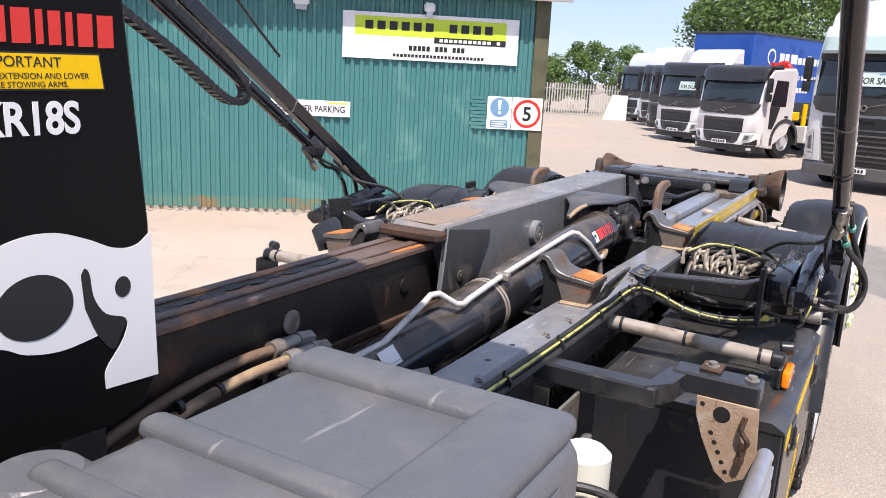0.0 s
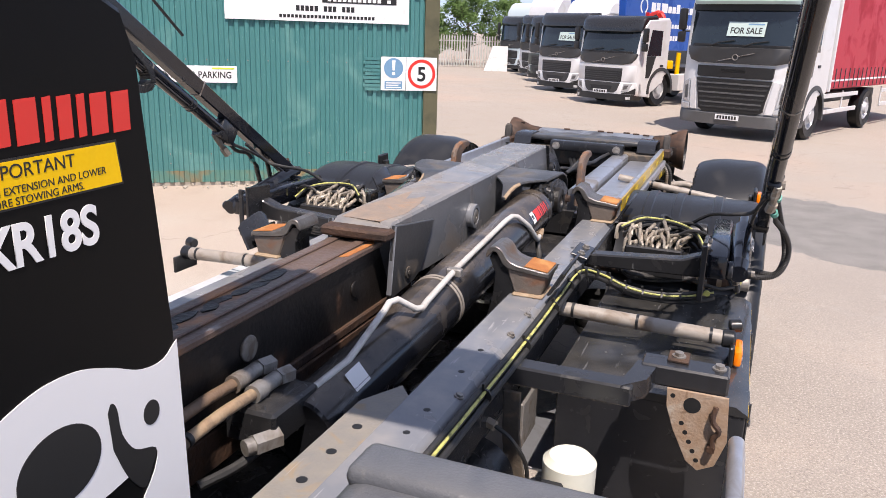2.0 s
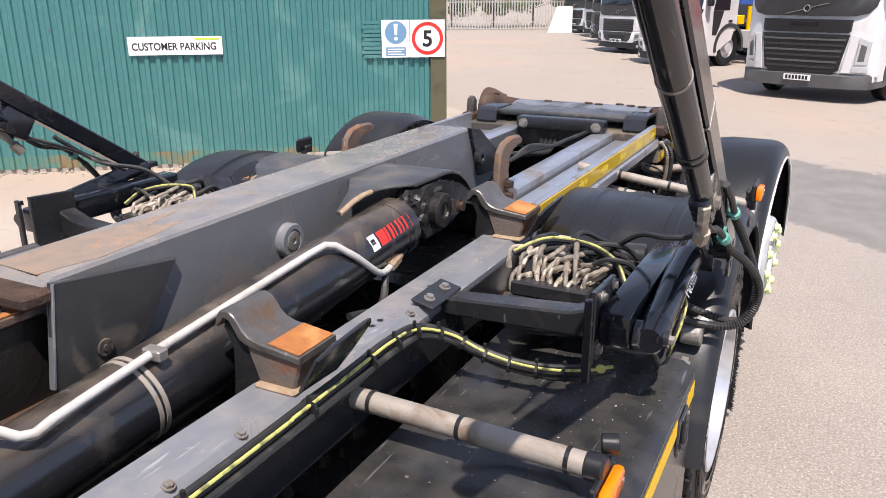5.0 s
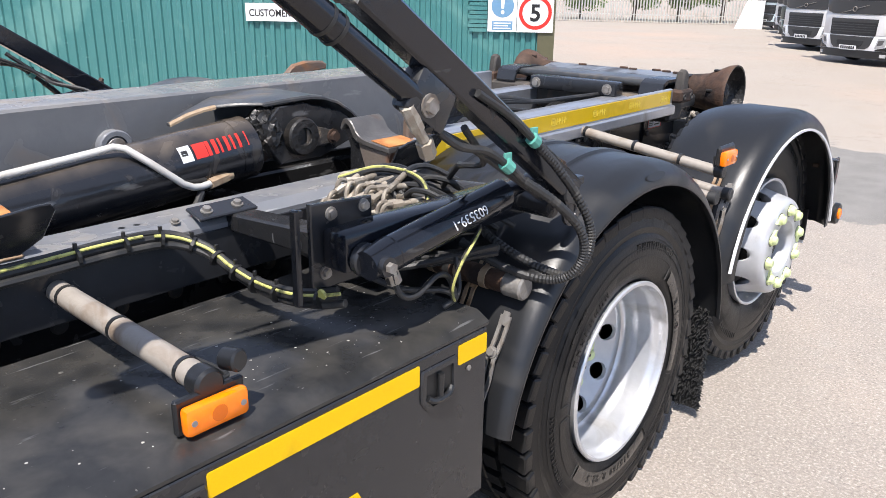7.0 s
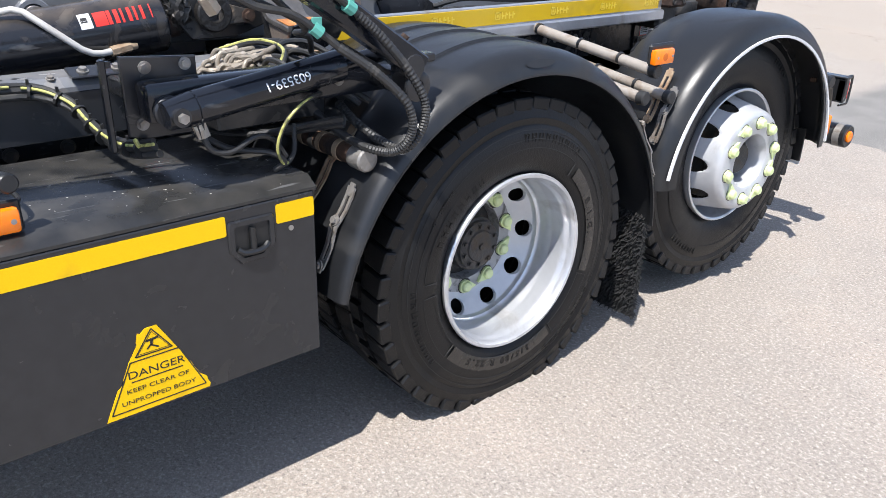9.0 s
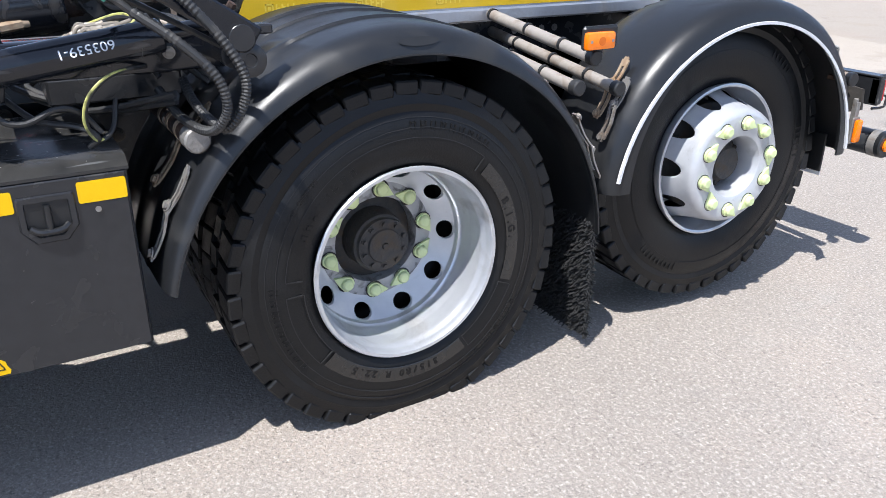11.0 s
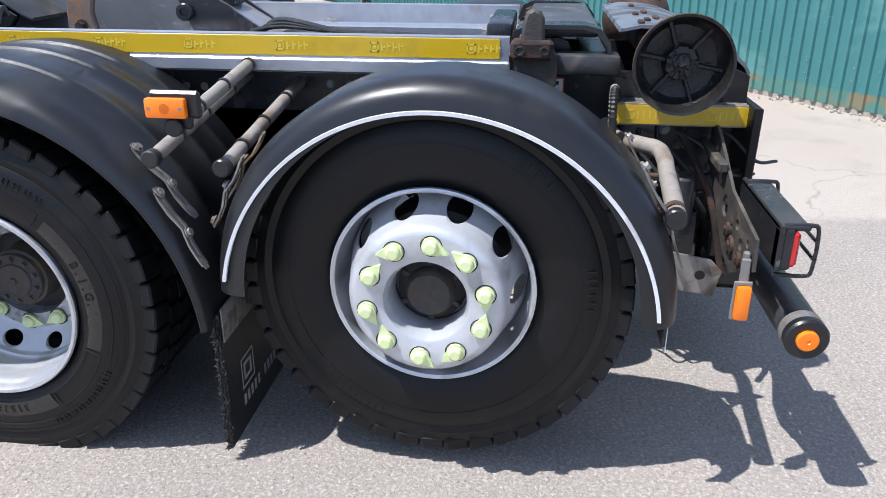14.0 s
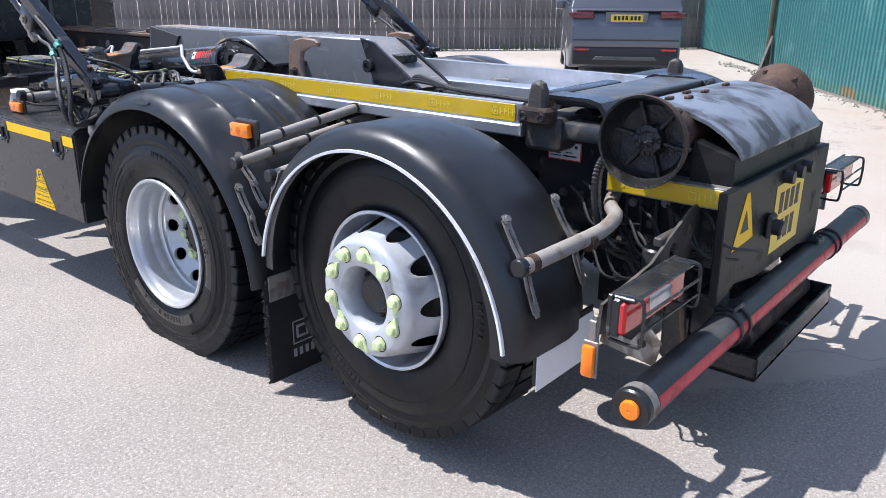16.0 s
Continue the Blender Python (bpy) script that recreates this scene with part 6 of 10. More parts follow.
# rear end of the beam: forked plates with a valve block between
for x in (CX + 0.1, CX - 0.143):
    bm = bmesh.new()
    prism(bm, [(0.30, 1.20), (0.62, 1.20), (0.30, 1.41), (0.2, 1.43)], "x", x, x + 0.018)
    part("fork_plate", bm, BLACK, beam)
bm = bmesh.new()
lathe(bm, [(0.0, 0.035), (0.022, 0.035), (0.026, 0.03), (0.026, 0.018), (0.018, 0.016), (0.018, 0.0)], 26)
bm.transform(Matrix.Translation((CX + 0.117, 0.27, 1.29)))
part("fork_pin", bm, BLACKDUST, beam)
for k in range(4):
    bm = bmesh.new()
    rod(bm, (CX - 0.05 + 0.03 * k, 0.42, 1.30), (CX - 0.05 + 0.03 * k, 0.5, 1.24), 0.014, 10)
    box(bm, (CX - 0.065 + 0.03 * k, 0.36, 1.31), (CX - 0.04 + 0.03 * k, 0.45, 1.35), 0.004)
    part("valve_body", bm, BLACKDUST, truck)
for k in range(3):
    bm = bmesh.new()
    tube(bm, curve([(0.12, 0.55 + 0.02 * k, 1.22), (0.17, 0.7, 1.25 + 0.012 * k), (0.2, 0.95, 1.235), (0.2, 1.25, 1.225), (0.22, 1.6, 1.22)], 8), 0.011, 8)
    part("hydraulic_hose", bm, HOSE, truck)


def to_side(bm, sd, about=0.0):
    """The same shape on the other side of the lorry for sd = -1."""
    if sd < 0:
        bm.transform(Matrix.Diagonal((-1, 1, 1, 1)))
        bm.transform(Matrix.Translation((2 * about, 0, 0)))
        bmesh.ops.reverse_faces(bm, faces=bm.faces)
    return bm


def swept(bm, rows, th):
    """A bent strip of plate: rows of place along y, its two edges in x and its top."""
    rings = [[bm.verts.new(p) for p in ((x0, y, z), (x1 - 0.006, y, z), (x1, y, z - 0.005), (x1, y, z - th), (x0, y, z - th))] for y, x0, x1, z in rows]
    for p, q in zip(rings, rings[1:]):
        for k in range(5):
            bm.faces.new((p[k], p[(k + 1) % 5], q[(k + 1) % 5], q[k]))
    bm.faces.new(rings[0])
    bm.faces.new(rings[-1])
    bmesh.ops.recalc_face_normals(bm, faces=bm.faces)


A0, A1 = Vector((0.185, -2.66, 1.06)), Vector((0.25, -0.74, 1.262))
n0 = (A1 - A0).normalized()
for sd in (1, -1):
    d = n0
    bm = bmesh.new()
    rod(bm, A0, A1, 0.098, 44, None, 0.007)
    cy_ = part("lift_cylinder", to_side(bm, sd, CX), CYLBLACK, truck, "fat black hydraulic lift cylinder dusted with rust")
    for q, r in ((1.86, 0.1), (0.82, 0.1), (0.838, 0.1005)):
        bm = bmesh.new()
        rod(bm, A0 + d * q, A0 + d * (q + (0.02 if q > 1 else 0.011)), r, 44)
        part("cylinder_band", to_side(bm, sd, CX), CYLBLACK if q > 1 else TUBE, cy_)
    bm = bmesh.new()
    rod(bm, A1 - d * 0.012, A1 + d * 0.05, 0.06, 28)
    part("cylinder_gland", to_side(bm, sd, CX), RUST, cy_)
    # greasy torn boot between cylinder and eye
    bm = bmesh.new()
    bmesh.ops.create_icosphere(bm, subdivisions=4, radius=0.075, matrix=Matrix.Translation(A1 + d * 0.05 + Vector((0.02, 0, 0.035))) @ Matrix.Diagonal((0.85, 0.75, 1.1, 1)))
    rnd = random.Random(2)
    for v in bm.verts:
        v.co += Vector((rnd.uniform(-1, 1), rnd.uniform(-1, 1), rnd.uniform(-1, 1))) * 0.006
    part("greasy_boot", to_side(bm, sd, CX), GREASE, cy_, "lumpy grease-caked rubber boot")
    # eye plate at the beam
    bm = bmesh.new()
    prism(bm, [(-0.70, 1.25), (-0.70, 1.35), (-0.66, 1.385), (-0.56, 1.39), (-0.40, 1.345), (-0.31, 1.29), (-0.34, 1.25), (-0.5, 1.2), (-0.66, 1.2)], "x", 0.29, 0.32, 0.004)
    ey = part("eye_plate", to_side(bm, sd, CX), BLACKDUST, truck, "thick black eye plate at the cylinder's rod end")
    bm = bmesh.new()
    swept(bm, [(-0.7, 0.062, 0.3, 1.40), (-0.62, 0.062, 0.325, 1.41), (-0.54, 0.062, 0.33, 1.412), (-0.48, 0.062, 0.33, 1.405), (-0.42, 0.062, 0.33, 1.385), (-0.36, 0.062, 0.325, 1.35), (-0.3, 0.062, 0.315, 1.305), (-0.26, 0.062, 0.3, 1.28)], 0.012)
    part("eye_hood", to_side(bm, sd, CX), HOODGREY, ey, "bent grey hood plate")
    bm = bmesh.new()
    swept(bm, [(-0.96, 0.165, 0.18, 1.352), (-0.9, 0.15, 0.186, 1.374), (-0.85, 0.135, 0.192, 1.386), (-0.81, 0.115, 0.205, 1.393), (-0.77, 0.09, 0.235, 1.398), (-0.74, 0.07, 0.265, 1.4), (-0.698, 0.062, 0.298, 1.4)], 0.009)
    part("worn_lip", to_side(bm, sd, CX), HOODGREY, ey, "torn and worn steel lip")
    bm = bmesh.new()
    swept(bm, [(-0.958, 0.172, 0.184, 1.3535), (-0.9, 0.178, 0.191, 1.3755), (-0.85, 0.184, 0.197, 1.3875), (-0.812, 0.196, 0.208, 1.394)], 0.012)
    part("bare_edge", to_side(bm, sd, CX), TAN, ey, "bare torn edge")
    bm = bmesh.new()
    lathe(bm, [(0.0, 0.062), (0.028, 0.062), (0.034, 0.056), (0.034, 0.03), (0.02, 0.026), (0.02, 0.0)], 30)
    bm.transform(Matrix.Translation((0.318, -0.585, 1.285)))
    part("eye_collar", to_side(bm, sd, CX), GREASE, ey, "greasy bearing eye")
    bm = bmesh.new()
    prism(bm, [(-0.57, 1.245), (-0.57, 1.325), (-0.47, 1.295), (-0.44, 1.28), (-0.44, 1.262), (-0.47, 1.25)], "x", 0.334, 0.345, 0.002)
    part("keeper_plate", to_side(bm, sd, CX), GRIMECAST, ey)
    bm = bmesh.new()
    bolt(bm, (0.345, -0.462, 1.272), (1, 0, 0), 0.017, 0.02)
    part("keeper_bolt", to_side(bm, sd, CX), RUST, ey)
    # body rest pads on the rail
    for y0, y1, dx in ((-1.69, -1.55, 0.025), (-0.45, -0.3, 0.055)):
        def seat_part(name, bm, mat, parent, label=""):
            bm.transform(Matrix.Translation((dx, 0, 0)))
            return part(name, to_side(bm, sd, CX), mat, parent, label)
        bm = bmesh.new()
        prism(bm, [(0.54, 1.246), (0.54, 1.262), (0.43, 1.276), (0.405, 1.284), (0.39, 1.296), (0.378, 1.314), (0.366, 1.328), (0.348, 1.336), (0.328, 1.332), (0.318, 1.318), (0.312, 1.298), (0.318, 1.292), (0.328, 1.302), (0.34, 1.316), (0.352, 1.312), (0.362, 1.296), (0.374, 1.276), (0.39, 1.264), (0.42, 1.257)], "y", y0, y1, 0.003)
        pd = seat_part("rest_pad", bm, PADSTEEL, truck, "stubby worn body rest with a rusty orange seat and curled bare lip")
        bm = bmesh.new()
        prism(bm, [(0.45, 1.2745), (0.535, 1.264), (0.535, 1.266), (0.455, 1.2765)], "y", y0 + 0.008, y1 - 0.006)
        seat_part("seat", bm, RUSTORANGE, pd, "orange rusty seat")
        bm = bmesh.new()
        prism(bm, [(y0 - 0.012, 1.19), (y1 - 0.02, 1.185), (y1 + 0.03, 1.215), (y1 + 0.05, 1.285), (y1 + 0.035, 1.302), (y1 + 0.01, 1.304), (y0 + 0.03, 1.288), (y0 - 0.008, 1.272)], "x", 0.541, 0.553, 0.003)
        for v in bm.verts:
            v.co.x += max(0.0, v.co.z - 1.2) * 0.6
        seat_part("guide_cheek", bm, BLACK, pd)
        bm = bmesh.new()
        prism(bm, [(0.42, 1.175), (0.515, 1.175), (0.538, 1.249), (0.42, 1.259), (0.385, 1.27), (0.4, 1.225)], "y", y0 + 0.008, y1 - 0.012, 0.006)
        seat_part("pad_web", bm, HOOKSTEEL, pd, "rust-stained web of the rest")
        bm = bmesh.new()
        prism(bm, [(0.32, 1.06), (0.42, 1.06), (0.415, 1.2), (0.392, 1.262), (0.36, 1.3), (0.33, 1.305), (0.322, 1.29), (0.345, 1.24), (0.34, 1.15)], "y", y0 + 0.014, y1 - 0.02, 0.004)
        seat_part("pad_leg", bm, BLACKDUST, pd)
        bm = bmesh.new()
        box(bm, (0.415, y0 - 0.008, 1.166), (0.525, y1, 1.18), 0.006)
        seat_part("pad_foot", bm, TAN, pd, "rusted foot weld")
    # upright rusty lock hook
    bm = bmesh.new()
    prism(bm, [(-0.1, 1.16), (0.085, 1.16), (0.055, 1.2), (0.022, 1.25), (0.012, 1.31), (0.026, 1.362), (0.08, 1.39), (0.15, 1.396), (0.155, 1.417), (0.13, 1.432), (0.04, 1.437), (-0.03, 1.425), (-0.075, 1.39), (-0.088, 1.33)], "x", 0.312, 0.342, 0.007)
    hk = part("lock_hook", to_side(bm, sd, CX), material("rusty_hook_steel", (0.13, 0.09, 0.07), 0.55, 0.15, (0.2, 0.14, 0.1), (0.28, 0.13, 0.06), 14, 12, 0.7, 0.3, 0.3, 70, scratch=(0.4, 0.36, 0.33)), truck, "brown upright lock hook with rusty edges")
    for z in (1.26, 1.21):
        bm = bmesh.new()
        bolt(bm, (0.346, -0.03, z), (1, 0, 0), 0.016, 0.03)
        part("hook_bolt", to_side(bm, sd, CX), RUST, hk)
# hydraulic lock rams at the rear, laid across
bm = bmesh.new()
box(bm, (-0.46, 1.86, 1.14), (0.44, 1.95, 1.2), 0.015)
cr = part("cross_ram", bm, BLACKDUST, truck, "dark cross ram ahead of the rear rollers")
bm = bmesh.new()
box(bm, (-0.225, 1.505, 1.214), (0.315, 1.6, 1.288), 0.014, None, 2)
part("ram_body", bm, BLACK, cr)
for x in (0.268, -0.178):
    bm = bmesh.new()
    bolt(bm, (x, 1.505, 1.25), (0, -1, 0), 0.02, 0.016)
    part("ram_bolt", bm, ZINC, cr)

# steel pipe along the near cylinder
bm = bmesh.new()
tube(bm, [(0.19, -2.6, 1.165), (0.205, -2.45, 1.18), (0.21, -2.235, 1.255), (0.212, -2.205, 1.27), (0.222, -2.17, 1.27), (0.262, -2.125, 1.232), (0.274, -2.1, 1.228), (0.272, -2.06, 1.236), (0.262, -1.78, 1.262), (0.272, -1.24, 1.318), (0.284, -1.19, 1.328), (0.3, -1.165, 1.322), (0.335, -1.11, 1.275), (0.348, -1.03, 1.208), (0.348, -1.0, 1.193), (0.345, -0.97, 1.189), (0.338, -0.92, 1.194)], 0.0105, 12)
pp = part("steel_pipe", bm, PIPE, truck, "bent pale hydraulic pipe clipped to the cylinder")
bm = bmesh.new()
rod(bm, (0.34, -0.94, 1.191), (0.33, -0.875, 1.2), 0.017, 6)
rod(bm, (0.33, -0.875, 1.2), (0.326, -0.855, 1.202), 0.013, 12)
part("pipe_fitting", bm, TAN, pp)
bm = bmesh.new()
tube(bm, curve([(0.342, -0.97, 1.172), (0.365, -1.02, 1.125), (0.375, -1.08, 1.108), (0.37, -1.15, 1.122), (0.36, -1.2, 1.13)], 6), 0.012, 8)
part("elbow_hose", bm, HOSE, truck, "short black hose below the pipe")
bm = bmesh.new()
box(bm, (0.24, -1.815, 1.245), (0.292, -1.785, 1.272), 0.004)
part("pipe_clip", bm, ZINC, pp)
bm = bmesh.new()
c0 = A0 + n0 * 0.14
lab = facing(c0 + Vector((0.062, 0, 0.079)), n0, (-0.62, 0, 0.78))
bars(bm, [(0, -0.028, 0.075, 0.056)])
part("blank_label", bm, WHITEPRINT, truck, "small blank white label", lab)


def on_cylinder(bm, along, a0, a1, length):
    """A patch on the near cylinder's skin between two angles round its axis."""
    side = n0.cross(Vector((0, 0, 1))).normalized()
    up = side.cross(n0)
    k = 4
    rows = [[bm.verts.new(A0 + n0 * s + (side * math.cos(radians(a0 + (a1 - a0) * i / k)) + up * math.sin(radians(a0 + (a1 - a0) * i / k))) * 0.0988) for i in range(k + 1)] for s in (along, along + length)]
    for i in range(k):
        bm.faces.new((rows[0][i], rows[1][i], rows[1][i + 1], rows[0][i + 1]))


# maker's print on the near cylinder, plain blocks
bm = bmesh.new()
for k, wd in enumerate((0.022, 0.02, 0.012, 0.014, 0.008, 0.012, 0.008, 0.012, 0.014)):
    on_cylinder(bm, 1.705 + 0.0208 * k, 18, 45, wd * 0.95)
tagged(part("maker_print", bm, REDPRINT, truck), "red printed maker's mark", kind="stuff")
bm = bmesh.new()
on_cylinder(bm, 1.66, 17, 46, 0.037)
part("maker_badge", bm, WHITEPRINT, truck)
bm = bmesh.new()
on_cylinder(bm, 1.665, 28, 38, 0.02)
part("maker_badge_print", bm, BLACKFILL, truck)

# hose manifold at the cylinder's foot
bm = bmesh.new()
box(bm, (0.06, -2.80, 1.09), (0.2, -2.60, 1.18), 0.008)
mf = part("hose_manifold", bm, BLACKDUST, truck, "black manifold block with two thick hoses")
for k, (x, z) in enumerate(((0.06, 1.215), (0.115, 1.2))):
    bm = bmesh.new()
    rod(bm, (x, -2.66, z), (x, -2.60, z - 0.01), 0.024, 6)
    rod(bm, (x, -2.72, z), (x, -2.66, z), 0.02, 14)
    rod(bm, (x, -2.76, z), (x, -2.72, z), 0.0235, 14)
    rod(bm, (x, -2.62, z - 0.005), (x + 0.01, -2.61, z - 0.05), 0.02, 8)
    part("hose_union", bm, ZINC, mf, "dull metal hose union")
    bm = bmesh.new()
    tube(bm, curve([(x, -2.74, z), (x - 0.005, -2.9, z + 0.0), (x - 0.015, -3.1, z - 0.03), (x - 0.03, -3.4, z - 0.12)], 6), 0.0145, 12)
    part("thick_hose", bm, material("brown_hose_sleeve" if k else "dark_brown_hose_sleeve", (0.3, 0.2, 0.12) if k else (0.13, 0.085, 0.055), 0.6, 0.0, (0.36, 0.27, 0.17) if k else (0.2, 0.13, 0.08), (0.06, 0.05, 0.045), 30, 9, 0.7, 0.3, 0.3, 90), mf, "thick brown sleeved hose")
for y in (-2.86, -2.98, -3.1):
    bm = bmesh.new()
    rod(bm, (0.108, y, 1.196), (0.108, y - 0.012, 1.194), 0.017, 12)
    part("hose_tie", bm, HOSE, mf)
bm = bmesh.new()
tube(bm, curve([(0.13, -2.72, 1.15), (0.16, -2.78, 1.17), (0.18, -2.76, 1.12), (0.15, -2.86, 1.08), (0.1, -2.95, 1.06)], 6), 0.012, 8)
part("small_hose", bm, HOSE, mf)
bm = bmesh.new()
rod(bm, (0.17, -2.84, 1.12), (0.2, -2.78, 1.12), 0.026, 6)
rod(bm, (0.16, -2.86, 1.12), (0.17, -2.84, 1.12), 0.02, 12)
part("test_coupling", bm, ZINC, mf)

# cable loom with a yellow-green stripe along the rail
loom = curve([(0.572, -3.1, 1.15), (0.582, -2.5, 1.152), (0.585, -2.0, 1.15), (0.585, -1.55, 1.155), (0.585, -1.36, 1.158), (0.6, -1.24, 1.152), (0.66, -1.17, 1.12), (0.74, -1.15, 1.082), (0.83, -1.14, 1.062), (0.93, -1.13, 1.06), (1.02, -1.12, 1.075), (1.08, -1.1, 1.09)], 8)
bm = bmesh.new()
tube(bm, loom, 0.011, 8)
lm = part("cable_loom", bm, HOSE, truck, "black cable loom with a thin yellow stripe")
for off, r in ((Vector((0.014, 0.006, -0.016)), 0.010), (Vector((-0.004, 0.0, 0.013)), 0.008)):
    bm = bmesh.new()
    tube(bm, [p + off for p in loom], r, 8)
    part("black_cable", bm, HOSE, lm)
for i, (a, b) in enumerate(((0, 20), (20, 36), (38, len(loom) - 1))):
    bm = bmesh.new()
    tube(bm, [p + Vector((0.010, -0.006, 0.0105 + 0.002 * math.sin(i * 2.0))) for p in loom[a:b + 1]], 0.0043, 8)
    part("striped_wire", bm, CABLE, lm, "yellow-green wire")
for k in range(3, len(loom) - 2, 6):
    p, q = loom[k], loom[k + 1]
    dd = (q - p).normalized()
    bm = bmesh.new()
    rod(bm, p + Vector((0.006, 0, -0.003)) - dd * 0.004, p + Vector((0.006, 0, -0.003)) + dd * 0.004, 0.0225, 10)
    box(bm, p + Vector((0.0, -0.004, 0.018)), p + Vector((0.008, 0.004, 0.032)), 0.001)
    part("cable_tie", bm, CABDARK, lm)
bm = bmesh.new()
rod(bm, (1.066, -1.14, 1.1), (1.066, -1.134, 1.102), 0.0125, 12)
part("yellow_tie", bm, CABLE, lm, "yellow cable tie")

# -- side outriggers with sheeting arms --
for sd in (1, -1):
    def flip(bm):
        return to_side(bm, sd)
    bm = bmesh.new()
    prism(bm, [(0.56, 1.168), (0.95, 1.195), (1.03, 1.225), (1.03, 1.13), (0.95, 1.128), (0.56, 1.118)], "y", -1.04, -0.965, 0.006)
    og = part("outrigger", flip(bm), BLACKDUST, truck, "black welded outrigger carrying the sheeting arm")
    bm = bmesh.new()
    box(bm, (0.52, -1.135, 1.17), (0.592, -0.955, 1.18), 0.003, Matrix.Translation((0.575, 0, 1.17)) @ Matrix.Rotation(radians(14), 4, "Y") @ Matrix.Translation((-0.575, 0, -1.17)))
    part("flange", flip(bm), BLACK, og)
    for y in (-1.095, -1.0):
        bm = bmesh.new()
        bolt(bm, (0.56, y, 1.183), (0.24, 0, 1), 0.0115, 0.013)
        part("flange_bolt", flip(bm), ZINC, og)
    bm = bmesh.new()
    prism(bm, [(-1.145, 1.11), (-1.10, 1.10), (-0.98, 1.10), (-0.96, 1.2), (-0.96, 1.29), (-1.10, 1.30), (-1.145, 1.303)], "x", 1.03, 1.046, 0.003)
    part("end_plate", flip(bm), BLACK, og)
    bm = bmesh.new()
    box(bm, (1.03, -1.192, 1.08), (1.052, -1.178, 1.3), 0.003)
    box(bm, (1.036, -1.18, 1.28), (1.046, -1.165, 1.296), 0.001)
    part("stiffener", flip(bm), BLACK, og)
    for y, z in ((-1.089, 1.274), (-0.99, 1.274), (-1.11, 1.14), (-1.0, 1.14)):
        bm = bmesh.new()
        bolt(bm, (1.046, y, z), (1, 0, 0), 0.0108, 0.013)
        part("plate_bolt", flip(bm), ZINC, og)
    bm = bmesh.new()
    box(bm, (1.047, -1.12, 1.155), (1.128, -0.42, 1.248), 0.012, None, 2)
    part("arm_carrier", flip(bm), GLOSSBLACK, og, "square black tube with a soft sheen")
    bm = bmesh.new()
    rod(bm, (1.05, -1.075, 1.185), (1.215, -1.075, 1.185), 0.022, 18)
    rod(bm, (1.128, -1.075, 1.185), (1.15, -1.075, 1.185), 0.038, 24, None, 0.004)
    part("pivot_shaft", flip(bm), BLACK, og)
    bm = bmesh.new()
    rod(bm, (1.12, -0.46, 1.2), (1.225, -0.46, 1.2), 0.035, 20)
    part("arm_shaft", flip(bm), BLACK, og)
    bm = bmesh.new()
    rod(bm, (1.205, -1.075, 1.185), (1.228, -1.075, 1.185), 0.0125, 6)
    rod(bm, (1.2, -1.075, 1.185), (1.208, -1.075, 1.185), 0.018, 16)
    part("pivot_nut", flip(bm), ZINC, og)
    bm = bmesh.new()
    rod(bm, (1.17, -1.1, 1.183), (1.17, -1.03, 1.194), 0.034, 24, 0.041)
    rod(bm, (1.17, -1.03, 1.194), (1.17, -0.62, 1.252), 0.041, 30, None, 0.004)
    rod(bm, (1.17, -0.62, 1.252), (1.17, -0.48, 1.27), 0.022, 16)
    ram = part("arm_ram", flip(bm), GLOSSBLACK, og, "glossy black hydraulic arm ram with a chalked number" if sd > 0 else "glossy black hydraulic arm ram")
    bm = bmesh.new()
    bolt(bm, (1.128, -0.6, 1.203), (1, 0, 0), 0.011, 0.013)
    part("ram_bolt", flip(bm), ZINC, ram)
    if sd > 0:
        dr = Vector((0, 0.41, 0.058)).normalized()
        words("chalk_number", "603539-1", 0.034, WHITEPRINT, ram, facing(Vector((1.2062, -0.735, 1.254)), -dr, (0.55, 0.1, -0.83)), "LEFT")
    # the folded arm, leaning forward and up
    P0, P1 = Vector((1.248, -0.36, 1.196)), Vector((1.25, -2.15, 2.394))
    d = (P1 - P0).normalized()
    q = Matrix((Vector((1, 0, 0)), d, Vector((1, 0, 0)).cross(d))).transposed().to_4x4()
    L = (P1 - P0).length
    m = Matrix.Translation(P0) @ q
    bm = bmesh.new()
    box(bm, (-0.027, 0.07, -0.036), (0.027, L, 0.034), 0.006, m)
    arm = part("sheeting_arm", flip(bm), GLOSSBLACK, og, "slim black box-section sheeting arm")
    bm = bmesh.new()
    rod(bm, m @ Vector((0.002, 0.76, 0.088)), m @ Vector((0.002, 1.02, 0.088)), 0.027, 28, None, 0.004)
    rod(bm, m @ Vector((0.002, 1.0, 0.088)), m @ Vector((0.002, L, 0.09)), 0.031, 28, None, 0.004)
    cyl = part("arm_cylinder", flip(bm), GLOSSBLACK, arm, "slim hydraulic cylinder under the arm")
    for s in (1.0, 1.03, 1.32):
        bm = bmesh.new()
        rod(bm, m @ Vector((0.002, s, 0.0885)), m @ Vector((0.002, s + 0.008, 0.0885)), 0.0322, 28)
        part("clip_band", flip(bm), ZINC if s == 1.32 else HOSE, arm)
    bm = bmesh.new()
    box(bm, (-0.0285, 1.0, -0.0375), (0.0285, 1.008, 0.0355), 0.0, m)
    part("clip_band", flip(bm), ZINC, arm)
    bm = bmesh.new()
    box(bm, (-0.024, 0.66, 0.03), (0.028, 0.79, 0.126), 0.012, m, 2)
    part("cylinder_lug", flip(bm), BLACK, arm)
    bm = bmesh.new()
    bolt(bm, m @ Vector((0.028, 0.735, 0.092)), (1, 0, 0), 0.017, 0.014)
